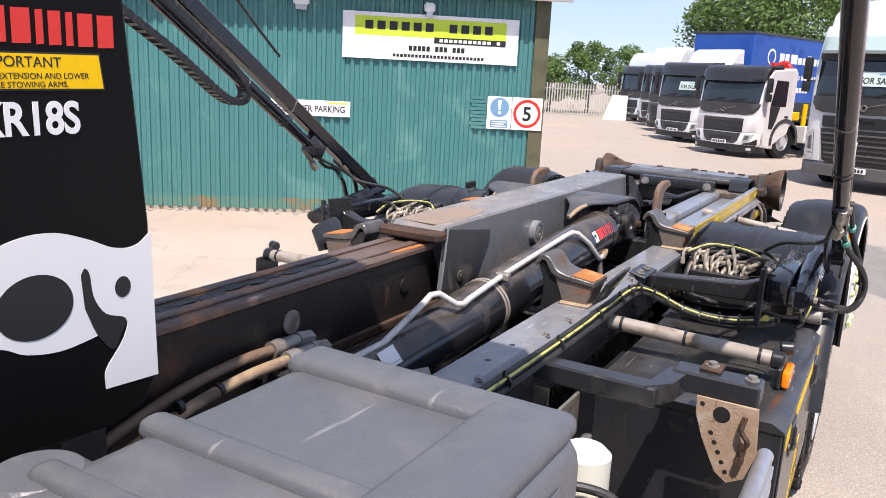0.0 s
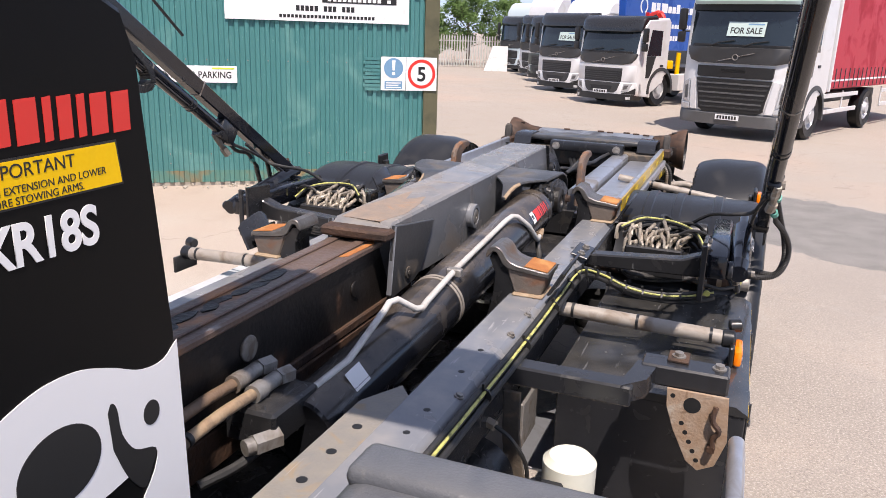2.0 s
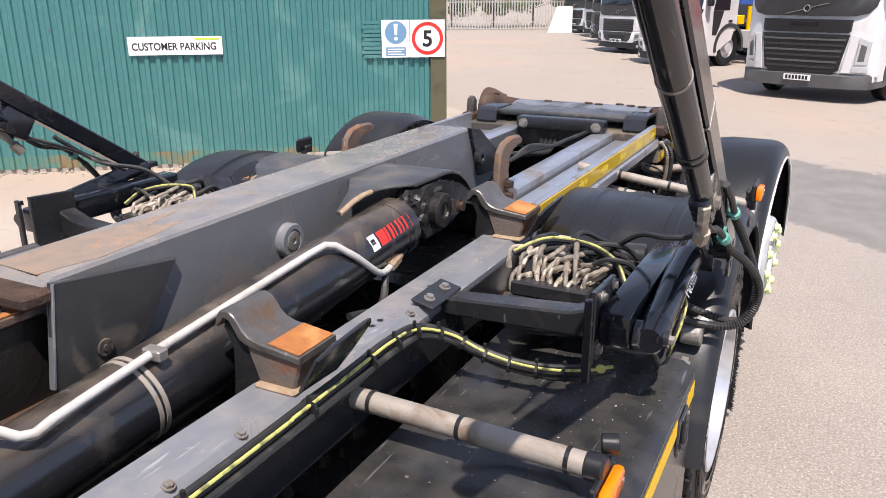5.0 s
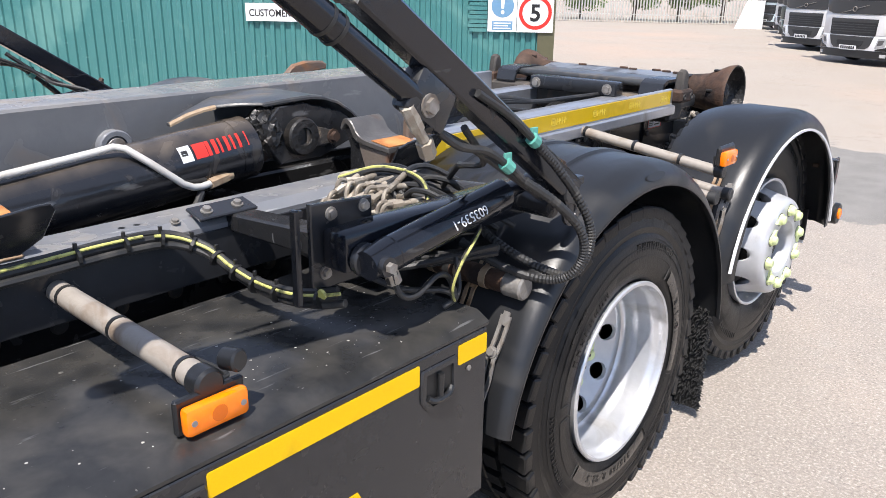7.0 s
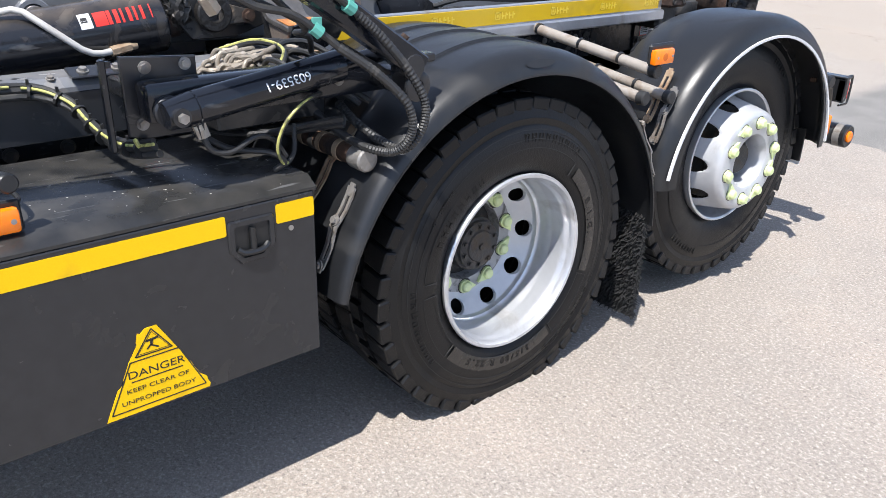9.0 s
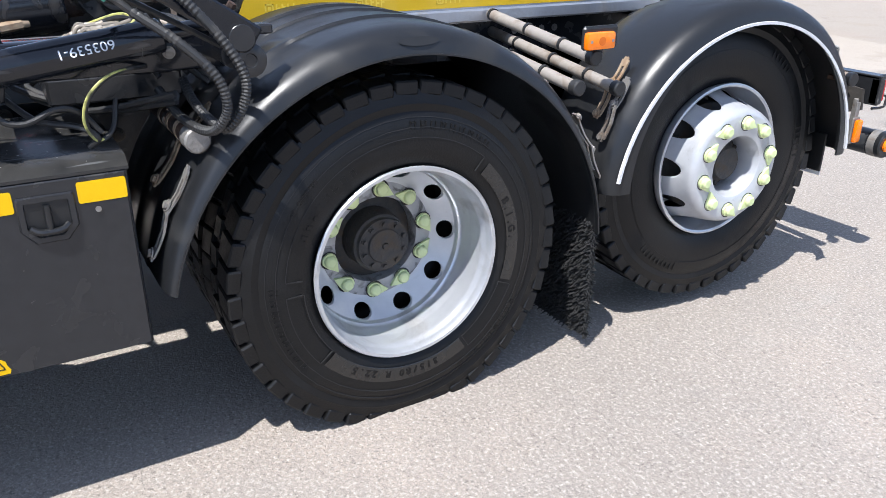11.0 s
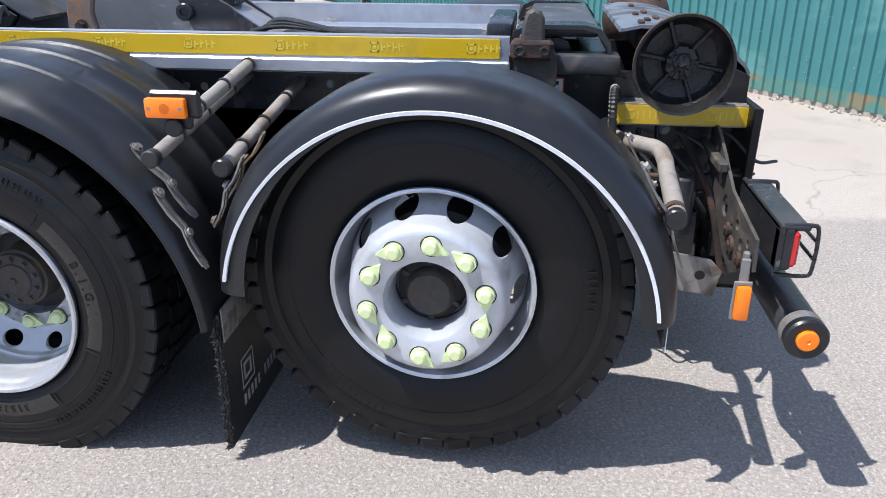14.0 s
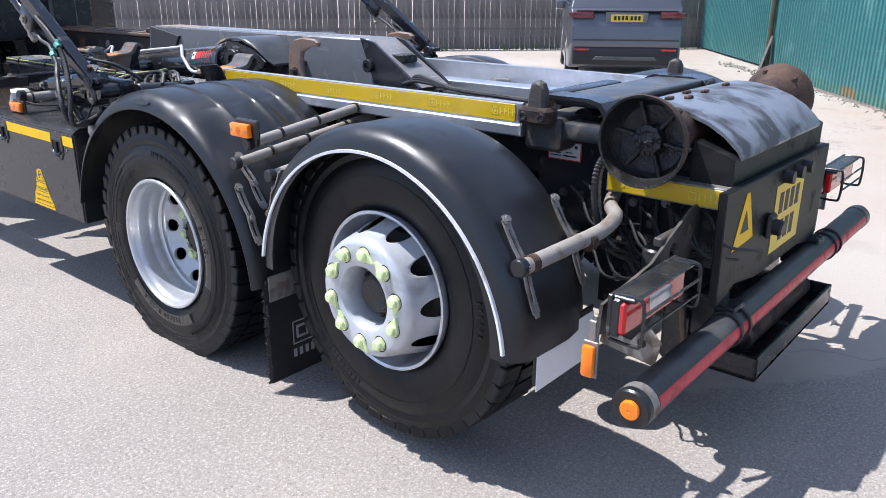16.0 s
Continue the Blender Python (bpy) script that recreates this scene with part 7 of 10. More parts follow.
    part("lug_bolt", flip(bm), ZINC, arm)
    bm = bmesh.new()
    rod(bm, m @ Vector((-0.04, 0.105, 0.01)), m @ Vector((0.029, 0.105, 0.01)), 0.036, 24, None, 0.005)
    part("arm_pivot", flip(bm), BLACK, arm)
    bm = bmesh.new()
    lathe(bm, [(0.0, 0.042), (0.008, 0.042), (0.01, 0.038), (0.01, 0.018), (0.006, 0.016), (0.006, 0.0)], 28)
    bm.transform(Matrix.Translation((1.262, -0.436, 1.19)))
    part("pivot_disc", flip(bm), BLACK, arm, "round black pivot disc")
    bm = bmesh.new()
    box(bm, (1.215, -0.45, 1.25), (1.262, -0.37, 1.274), 0.004)
    part("stop_block", flip(bm), BLACK, arm)
    for y, z in ((-0.47, 1.31), (-0.5, 1.285), (-0.45, 1.26)):
        bm = bmesh.new()
        bolt(bm, (1.24, y, z), (0.3, 0.5, 0.8), 0.011, 0.02)
        part("rusty_bolt", flip(bm), RUST, arm)
    # two hoses along the arm: plain above, in a spiral guard where they loop under its foot
    for plain, ribbed in (
            ([m @ Vector((0.02, 0.7, 0.13)), (1.25, -1.0, 1.49), (1.26, -0.909, 1.43), (1.265, -0.812, 1.404), (1.282, -0.74, 1.355), (1.29, -0.7, 1.322)],
             [(1.29, -0.7, 1.322), (1.335, -0.62, 1.258), (1.366, -0.55, 1.18), (1.366, -0.53, 1.105), (1.335, -0.55, 1.05), (1.27, -0.572, 1.033), (1.16, -0.6, 1.05), (1.04, -0.62, 1.095)]),
            ([m @ Vector((0.034, 0.62, 0.0)), (1.285, -0.76, 1.48), (1.289, -0.66, 1.41), (1.29, -0.641, 1.393)],
             [(1.29, -0.641, 1.393), (1.306, -0.58, 1.335), (1.332, -0.515, 1.25), (1.352, -0.478, 1.168), (1.356, -0.49, 1.1), (1.33, -0.525, 1.046), (1.26, -0.545, 1.05), (1.16, -0.56, 1.08), (1.06, -0.56, 1.12)])):
        bm = bmesh.new()
        tube(bm, curve(plain, 8), 0.0095, 8)
        part("feed_hose", flip(bm), HOSE, arm, "plain black hose along the arm")
        bm = bmesh.new()
        tube(bm, curve(ribbed, 17), 0.0108, 9, 0.0022)
        part("ribbed_hose", flip(bm), HOSE, arm, "black hose in a spiral guard looping under the arm's foot")
    bm = bmesh.new()
    pts = curve([(0.9, -0.55, 1.2), (1.02, -0.62, 1.3), (1.12, -0.72, 1.335), (1.2, -0.74, 1.36), (1.235, -0.86, 1.46)], 8)
    tube(bm, pts, 0.0085, 8)
    part("feed_hose", flip(bm), HOSE, arm)
    for c, dd in ((Vector((1.288, -0.665, 1.413)), d), (Vector((1.278, -0.752, 1.364)), Vector((0.2, 0.7, -0.6)).normalized())):
        bm = bmesh.new()
        rod(bm, c - dd * 0.013, c + dd * 0.013, 0.0165, 9)
        box(bm, c + Vector((-0.004, -0.012, 0.01)), c + Vector((0.003, 0.014, 0.03)), 0.001)
        part("green_tape", flip(bm), GREENTAPE, arm, "scrap of green tape")
    bm = bmesh.new()
    rod(bm, m @ Vector((0.015, 0.78, 0.118)), m @ Vector((0.01, 0.72, 0.14)), 0.016, 6)
    rod(bm, m @ Vector((0.01, 0.72, 0.14)), m @ Vector((0.01, 0.69, 0.15)), 0.012, 10)
    rod(bm, m @ Vector((0.01, 0.69, 0.15)), m @ Vector((0.0, 0.65, 0.165)), 0.019, 6)
    part("hose_fitting", flip(bm), FITTING, arm)
    # link chain guide looped on the arm's upper length
    low = L if sd < 0 else L + 0.5
    path = [m @ Vector((0.0, low + 0.02, 0.09)), m @ Vector((0.0, low - 0.35, 0.07)), m @ Vector((0.0, low - 0.72, 0.08)), m @ Vector((0.0, low - 0.84, 0.115)), m @ Vector((0.0, low - 0.85, 0.17)), m @ Vector((0.0, low - 0.74, 0.22)), m @ Vector((0.0, low - 0.4, 0.22)), m @ Vector((0.0, low + 0.05, 0.25))]
    cp = curve(path, 10)
    bm = bmesh.new()
    for a, b in zip(cp, cp[1:]):
        dd = b - a
        mm = Matrix.Translation((a + b) / 2) @ Matrix((Vector((1, 0, 0)), dd.normalized(), Vector((1, 0, 0)).cross(dd.normalized()))).transposed().to_4x4()
        for xx in (-0.03, 0.024):
            box(bm, (xx, -dd.length * 0.52, -0.016), (xx + 0.006, dd.length * 0.52, 0.016), 0.002, mm)
        box(bm, (-0.03, -dd.length * 0.2, 0.01), (0.03, dd.length * 0.2, 0.016), 0, mm)
        box(bm, (-0.03, -dd.length * 0.2, -0.016), (0.03, dd.length * 0.2, -0.01), 0, mm)
    if sd < 0:
        tagged(part("hose_chain", flip(bm), PLASTIC, arm), "black plastic link chain carrying the hoses", kind="stuff")
    for pts, r in (([(0.0, L - 0.2, -0.15), (0, L - 0.45, -0.2), (0, L - 0.75, -0.17), (0, L - 0.95, -0.15)], 0.007), ([(0.0, 0.72, 0.12), (-0.03, 0.5, 0.08), (-0.045, 0.3, 0.06), (-0.045, 0.12, 0.05)], 0.008)):
        bm = bmesh.new()
        tube(bm, curve([m @ Vector(p) for p in pts], 6), r, 6)
        part("arm_cable", flip(bm), HOSE, arm)
    # valve bank: a low block with a crowd of corroded hose ends lying flat on it
    bm = bmesh.new()
    box(bm, (0.68, -0.88, 1.06), (0.96, -0.54, 1.13), 0.006)
    vb = part("valve_bank", flip(bm), BLACKDUST, truck, "crowded hydraulic valve bank with corroded hose ends")
    bm = bmesh.new()
    box(bm, (0.7, -0.84, 1.13), (0.94, -0.78, 1.175), 0.006)
    part("valve_body", flip(bm), BLACKDUST, vb)
    rnd = random.Random(11)
    for k in range(19):
        row, col = divmod(k, 7)
        x = 0.695 + 0.036 * col + (0.018 if row else 0) + rnd.uniform(-0.006, 0.006)
        y = -0.79 + rnd.uniform(-0.02, 0.015) + 0.03 * row
        z = 1.178 + 0.024 * row + rnd.uniform(-0.003, 0.003)
        t = Vector((rnd.uniform(-0.5, 0.6), 1, rnd.uniform(-0.1, 0.4))).normalized()
        p = Vector((x, y, z))
        bm = bmesh.new()
        rod(bm, p, p + t * 0.03, 0.0102, 6)
        rod(bm, p + t * 0.03, p + t * 0.05, 0.0075, 10)
        rod(bm, p + t * 0.05, p + t * 0.098, 0.0095, 12, 0.009, 0.002)
        he = part("hose_end", flip(bm), FITTING, vb, "dull corroded hose end")
        bm = bmesh.new()
        tube(bm, curve([p + t * 0.005, p - t * 0.018 + Vector((0, 0, 0.004)), p - t * 0.03 + Vector((0, 0, -0.012)), p - t * 0.032 + Vector((0, 0, -0.035))], 4), 0.0066, 8)
        part("elbow", flip(bm), FITTING, he)
        e = p + t * 0.095
        bm = bmesh.new()
        tube(bm, curve([e, e + t * 0.06 + Vector((0, 0, -0.004)), e + t * 0.13 + Vector((0.03, 0, -0.03)), e + t * 0.2 + Vector((0.06 + 0.04 * rnd.random(), 0, -0.09))], 5), 0.0088, 7)
        part("small_hose", flip(bm), HOSE, he)
    rnd = random.Random(5)
    for k in range(9):
        p = Vector((0.66 + 0.055 * (k % 5) + rnd.uniform(-0.015, 0.015), -0.68 + 0.06 * (k // 5) + rnd.uniform(-0.02, 0.02), 1.185 + 0.015 * (k % 3)))
        t = Vector((1, rnd.uniform(-0.6, 0.3), rnd.uniform(0, 0.35))).normalized()
        bm = bmesh.new()
        rod(bm, p, p + t * 0.022, 0.0096, 6)
        rod(bm, p + t * 0.022, p + t * 0.055, 0.0078, 10)
        he = part("hose_end", flip(bm), FITTING, vb)
        e = p + t * 0.05
        bm = bmesh.new()
        tube(bm, curve([e, e + t * 0.05 + Vector((0, 0.01, 0.012)), e + t * 0.12 + Vector((0, 0.05, -0.02)), e + t * 0.17 + Vector((0, 0.1, -0.1))], 5), 0.008, 7)
        part("small_hose", flip(bm), HOSE, he)
    for k in range(4):
        x, y = 0.64 + 0.03 * k, -0.70 + 0.05 * k
        bm = bmesh.new()
        tube(bm, curve([(x, y, 1.17), (x, y, 1.215), (x + 0.014, y + 0.012, 1.232), (x + 0.05, y + 0.03, 1.228)], 4), 0.007, 8)
        rod(bm, (x, y, 1.165), (x, y, 1.19), 0.0105, 6)
        part("elbow_fitting", flip(bm), FITTING, vb)
    bm = bmesh.new()
    tube(bm, curve([(0.66, -0.72, 1.22), (0.73, -0.65, 1.25), (0.8, -0.615, 1.25), (0.9, -0.635, 1.245), (0.98, -0.69, 1.225), (1.02, -0.74, 1.18)], 8), 0.009, 8)
    lh = part("looped_hose", flip(bm), HOSE, vb, "black hose with a yellow stripe")
    bm = bmesh.new()
    tube(bm, curve([(0.66, -0.722, 1.228), (0.73, -0.653, 1.258), (0.8, -0.618, 1.258), (0.9, -0.638, 1.253), (0.98, -0.694, 1.232), (1.024, -0.744, 1.186)], 8), 0.0042, 6)
    part("stripe", flip(bm), CABLE, lh, "yellow-green stripe")
    bm = bmesh.new()
    rod(bm, (0.72, -0.5, 1.16), (1.02, -0.46, 1.18), 0.045, 20, None, 0.006)
    box(bm, (0.68, -0.56, 1.13), (0.76, -0.45, 1.21), 0.01)
    part("pump_motor", flip(bm), BLACKDUST, truck)
    for k in range(7):
        rnd = random.Random(20 + k)
        bm = bmesh.new()
        tube(bm, curve([(0.62 + rnd.random() * 0.1, -0.9 + rnd.random() * 0.1, 1.1), (0.75, -0.95 + rnd.random() * 0.2, 1.02 + rnd.random() * 0.06), (0.95, -0.8 + rnd.random() * 0.2, 1.04), (1.15, -0.6, 1.08 + rnd.random() * 0.03)], 6), 0.009, 7)
        part("slack_hose", flip(bm), HOSE, truck)
    bm = bmesh.new()
    tube(bm, curve([(1.0, -0.98, 1.1), (1.1, -0.92, 1.06), (1.16, -0.84, 1.05), (1.17, -0.8, 1.02), (1.15, -0.82, 0.995)], 8), 0.008, 8)
    part("low_hose", flip(bm), HOSE, truck)
    if sd > 0:
        bm = bmesh.new()
        drop = curve([(1.13, -0.66, 1.175), (1.17, -0.71, 1.178), (1.196, -0.765, 1.165), (1.195, -0.81, 1.12), (1.18, -0.822, 1.06), (1.166, -0.797, 1.012), (1.15, -0.76, 1.035), (1.12, -0.74, 1.1)], 8)
        tube(bm, drop, 0.0062, 8)
        dl = part("drop_wire", bm, HOSE, truck, "black wire loop with a yellow-green stripe")
        bm = bmesh.new()
        tube(bm, [p + Vector((0.005, -0.004, 0.001)) for p in drop[8:44]], 0.0036, 8)
        part("stripe", bm, CABLE, dl)
        bm = bmesh.new()
        tube(bm, curve([(1.16, -1.02, 1.16), (1.175, -1.0, 1.09), (1.18, -0.95, 1.075), (1.175, -0.88, 1.1), (1.17, -0.83, 1.085), (1.16, -0.79, 1.03)], 8), 0.0075, 8)
        rod(bm, (1.16, -1.02, 1.165), (1.165, -1.012, 1.12), 0.016, 8)
        part("ram_hose", bm, HOSE, truck, "grey-black hose from the ram's foot")
        bm = bmesh.new()
        rod(bm, (1.161, -1.018, 1.15), (1.167, -1.01, 1.118), 0.0175, 6)
        part("hose_ferrule", bm, FITTING, truck)

# -- locker box, near side; its twin on the far side --
for sd in (1, -1):
    def flip(bm):
        if sd < 0:
            bm.transform(Matrix.Diagonal((-1, 1, 1, 1)))
            bmesh.ops.reverse_faces(bm, faces=bm.faces)
        return bm
    bm = bmesh.new()
    ex = 0.0 if sd > 0 else -0.26
    ey = 0.0 if sd > 0 else -0.45
    box(bm, (0.66, -1.86 + ey, 0.472), (1.238 + ex, -0.757, 0.955), 0.004)
    lk = part("locker", flip(bm), BLACK, truck, "black steel side locker with yellow reflective tape")
    bm = bmesh.new()
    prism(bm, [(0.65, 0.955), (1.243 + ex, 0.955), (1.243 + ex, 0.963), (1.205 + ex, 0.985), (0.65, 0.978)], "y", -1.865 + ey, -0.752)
    part("locker_top", flip(bm), LOCKERTOP if sd > 0 else TOPPALE, lk, "dusty chipped black locker top" if sd > 0 else "pale grey locker top")
    bm = bmesh.new()
    box(bm, (1.238 + ex, -1.852 + ey, 0.476), (1.245 + ex, -0.762, 0.952), 0.003)
    dr = part("locker_door", flip(bm), BLACK, lk)
    if sd > 0:
        for a, b in ((-1.82, -1.705), (-1.565, -1.012), (-0.875, -0.764)):
            m = facing((1.2455, a, 0.886), (0, 1, 0), (0, 0, 1))
            bm = bmesh.new()
            c = 0.005
            prism(bm, [(c, 0), (b - a - c, 0), (b - a - c * 0.3, c * 0.3), (b - a, c), (b - a, 0.053 - c), (b - a - c * 0.3, 0.053 - c * 0.3), (b - a - c, 0.053), (c, 0.053), (c * 0.3, 0.053 - c * 0.3), (0, 0.053 - c), (0, c), (c * 0.3, c * 0.3)], "z", 0.0, 0.001)
            part("yellow_tape", bm, YELLOW, dr, "yellow reflective tape", m)
        for y in (-1.63, -0.945):
            bm = bmesh.new()
            pts = [(-0.06, 0.118), (0.06, 0.118), (0.064, 0.11), (0.064, 0.035), (0.035, 0.0), (-0.035, 0.0), (-0.064, 0.035), (-0.064, 0.11)]
            ins = [(p[0] * 0.76, 0.06 + (p[1] - 0.06) * 0.74) for p in pts]
            o = [bm.verts.new((1.2465, y + p[0], 0.803 + p[1])) for p in pts]
            i1 = [bm.verts.new((1.2515, y + p[0] * 0.94, 0.803 + 0.06 + (p[1] - 0.06) * 0.94)) for p in pts]
            i2 = [bm.verts.new((1.2515, y + p[0], 0.803 + p[1])) for p in ins]
            i3 = [bm.verts.new((1.2468, y + p[0] * 0.95, 0.803 + p[1])) for p in ins]
            for A, B in ((o, i1), (i1, i2), (i2, i3)):
                for k in range(8):
                    bm.faces.new((A[k], A[(k + 1) % 8], B[(k + 1) % 8], B[k]))
            bmesh.ops.recalc_face_normals(bm, faces=bm.faces)
            lt = part("latch", bm, BLACK, dr, "recessed black latch")
            # shade of the shallow latch put into a black floor
            bm = bmesh.new()
            prism(bm, [(y + p[0] * 0.97, 0.803 + p[1]) for p in ins], "x", 1.2452, 1.2462)
            part("latch_recess", bm, BLACKFILL, lt, "black floor painted for the shade in the latch")
            bm = bmesh.new()
            rod(bm, (1.252, y, 0.838), (1.252, y, 0.897), 0.0085, 12)
            tube(bm, curve([(1.25, y - 0.042, 0.845), (1.256, y - 0.022, 0.834), (1.256, y + 0.022, 0.834), (1.25, y + 0.042, 0.845)], 5), 0.008, 8)
            part("latch_handle", bm, PLASTIC, lt, "black T-shaped latch handle")
            bm = bmesh.new()
            rod(bm, (1.246, y + (0.11 if y > -1.2 else -0.09), 0.867), (1.25, y + (0.11 if y > -1.2 else -0.09), 0.867), 0.007, 10)
            part("lock_barrel", bm, ZINC, dr)
        m = facing((1.2455, -1.352, 0.485), (0, 1, 0), (0, 0, 1))
        bm = bmesh.new()
        prism(bm, [(-0.006, 0.0), (0.255, 0.0), (0.258, 0.01), (0.252, 0.022), (0.25, 0.034), (0.232, 0.05), (0.215, 0.088), (0.142, 0.222), (0.114, 0.222), (0.1, 0.21), (0.094, 0.214), (0.088, 0.19), (0.09, 0.184), (0.064, 0.142), (0.046, 0.1), (0.05, 0.094), (0.03, 0.078), (0.012, 0.04)], "z", -0.0005, 0.001)
        ds = part("danger_sticker", bm, YELLOW, dr, "worn yellow triangular danger sticker", m)
        def rule(p, q, w):
            """One printed line from p to q."""
            p, q = Vector(p), Vector(q)
            n = Vector((p.y - q.y, q.x - p.x)).normalized() * w / 2
            bm = bmesh.new()
            prism(bm, [tuple(p + n), tuple(q + n), tuple(q - n), tuple(p - n)], "z", 0.001, 0.0016)
            part("printed_line", bm, BLACKFILL, ds)
        outer = [(0.068, 0.142), (0.188, 0.142), (0.246, 0.014), (0.008, 0.014)]
        inner = [(0.127, 0.217), (0.172, 0.152), (0.082, 0.152)]
        core = [(0.127, 0.209), (0.166, 0.1565), (0.088, 0.1565)]
        for pts, w in ((outer, 0.0032), (inner, 0.0032), (core, 0.001)):
            for k in range(len(pts)):
                rule(pts[k], pts[(k + 1) % len(pts)], w)
        rule((0.064, 0.088), (0.192, 0.088), 0.003)
        rule((0.112, 0.187), (0.142, 0.19), 0.006)
        rule((0.126, 0.187), (0.122, 0.172), 0.007)
        rule((0.122, 0.174), (0.14, 0.163), 0.004)
        rule((0.121, 0.174), (0.112, 0.165), 0.004)
        words("lettering", "DANGER", 0.029, BLACKFILL, ds, Matrix.Translation((0.128, 0.098, 0.0012)), "CENTER", 1.22)
        words("lettering", "KEEP CLEAR OF", 0.0165, BLACKFILL, ds, Matrix.Translation((0.127, 0.06, 0.0012)), "CENTER", 1.36)
        words("lettering", "UNPROPPED BODY", 0.0165, BLACKFILL, ds, Matrix.Translation((0.127, 0.03, 0.0012)), "CENTER", 1.3)
    # cross tube with lamp above the locker
    bm = bmesh.new()
    TE = 0.0 if sd > 0 else -0.06
    TY = -1.503
    rod(bm, (0.45, TY, 1.085), (1.15 + TE, TY, 1.066), 0.0265, 24)
    ct = part("lamp_tube", flip(bm), TUBE, truck, "pale grimy cross tube ending in a black cap")
    bm = bmesh.new()
    rod(bm, (1.14 + TE, TY, 1.066), (1.185 + TE, TY, 1.066), 0.031, 24, None, 0.006)
    part("tube_cap", flip(bm), PLASTIC, ct)
    bm = bmesh.new()
    rod(bm, (1.16 + TE, TY + 0.045, 1.096), (1.2 + TE, TY + 0.055, 1.10), 0.022, 16, None, 0.004)
    part("end_plug", flip(bm), PLASTIC, ct)
    for x in (0.62, 0.85, 1.1):
        bm = bmesh.new()
        rod(bm, (x + TE, TY, 1.081 - 0.027 * (x - 0.6)), (x + TE + 0.01, TY, 1.081 - 0.027 * (x - 0.6)), 0.0285, 20)
        part("clip_ring", flip(bm), PLASTIC, ct)
    bm = bmesh.new()
    box(bm, (1.17 + TE, TY - 0.075, 0.99), (1.185 + TE, TY + 0.07, 1.06), 0.004)
    part("lamp_mount", flip(bm), PLASTIC, ct)
    if sd > 0:
        bm = bmesh.new()
        box(bm, (1.185, TY - 0.07, 0.994), (1.212, TY + 0.062, 1.05), 0.01, None, 2)
        am = part("amber_lens", bm, ORANGE, ct, "amber side marker lens")
        for y in (-0.055, 0.047):
            bm = bmesh.new()
            rod(bm, (1.211, TY + y, 1.022), (1.2135, TY + y, 1.022), 0.006, 10)
            part("lens_screw", bm, ZINC, am)
        bm = bmesh.new()
        rod(bm, (1.211, TY - 0.003, 1.022), (1.2128, TY - 0.003, 1.022), 0.016, 18)
        part("lens_boss", bm, AMBERDARK, am)
    bm = bmesh.new()
    tube(bm, curve([(1.16 + TE, -1.47, 1.05), (1.1, -1.42, 1.03), (0.95, -1.42, 1.02), (0.8, -1.46, 1.05)], 5), 0.006, 6)
    part("lamp_wire", flip(bm), HOSE, ct)

# bare paint chips scattered over the near locker's top
rnd = random.Random(41)
bm = bmesh.new()
for k in range(90):
    x, y = rnd.gauss(1.02, 0.1), rnd.gauss(-1.12, 0.16) if k < 60 else rnd.uniform(-1.84, -0.78)
    if not -1.85 < y < -0.77 or not 0.68 < x < 1.2:
        continue
    r = rnd.uniform(0.0009, 0.0031)
    z = 0.978 + 0.007 * (x - 0.65) / 0.555 + 0.0008
    n = rnd.randint(4, 6)
    ph = rnd.random() * 6
    flat(bm, [(x + r * rnd.uniform(0.6, 1.3) * math.cos(ph + q * math.tau / n), y + r * rnd.uniform(0.6, 1.5) * math.sin(ph + q * math.tau / n), z) for q in range(n)])
tagged(part("paint_chip", bm, material("bare_paint_chip", (0.46, 0.44, 0.4), 0.6, 0.0, (0.36, 0.33, 0.29), None, 200, 3, 0.7), truck), "small bare chips in the black paint", kind="stuff")

# -- forward stowage: bracket arm, slotted plate, tank, side guard, cover --
bm = bmesh.new()
box(bm, (0.57, -2.19, 1.075), (0.93, -2.12, 1.135), 0.006)
prism(bm, [(0.90, -2.19), (0.96, -2.12), (0.98, -1.99), (0.92, -1.99), (0.90, -2.12)], "z", 1.08, 1.137)
box(bm, (0.93, -2.02, 1.08), (1.175, -1.93, 1.142), 0.006)
ba = part("bracket_arm", bm, BLACK, truck, "cranked black square-tube bracket")
bm = bmesh.new()
box(bm, (1.0, -1.98, 1.142), (1.06, -1.90, 1.15), 0.002)
part("rusty_tab", bm, RUST, ba)
bm = bmesh.new()
bolt(bm, (1.03, -1.945, 1.15), (0, 0, 1), 0.014, 0.014)
part("arm_bolt", bm, ZINC, ba)
bm = bmesh.new()
bolt(bm, (1.145, -1.97, 1.142), (0, 0, 1), 0.014, 0.014)
part("arm_bolt", bm, ZINC, ba)
bm = bmesh.new()
prism(bm, [(1.012, 1.085), (1.18, 1.085), (1.19, 0.95), (1.165, 0.87), (1.12, 0.845), (1.085, 0.87), (1.04, 0.96), (1.015, 1.03)], "y", -2.035, -2.025, 0.001)
hp = part("holed_plate", bm, material("rust_washed_plate", (0.36, 0.265, 0.19), 0.7, 0.0, (0.28, 0.17, 0.095), (0.42, 0.36, 0.29), 34, 13, 0.75, 0.3, 0.25, 120, scratch=(0.2, 0.12, 0.07)), truck, "rust-stained tan plate with a row of holes")
bm = bmesh.new()
bm.free()
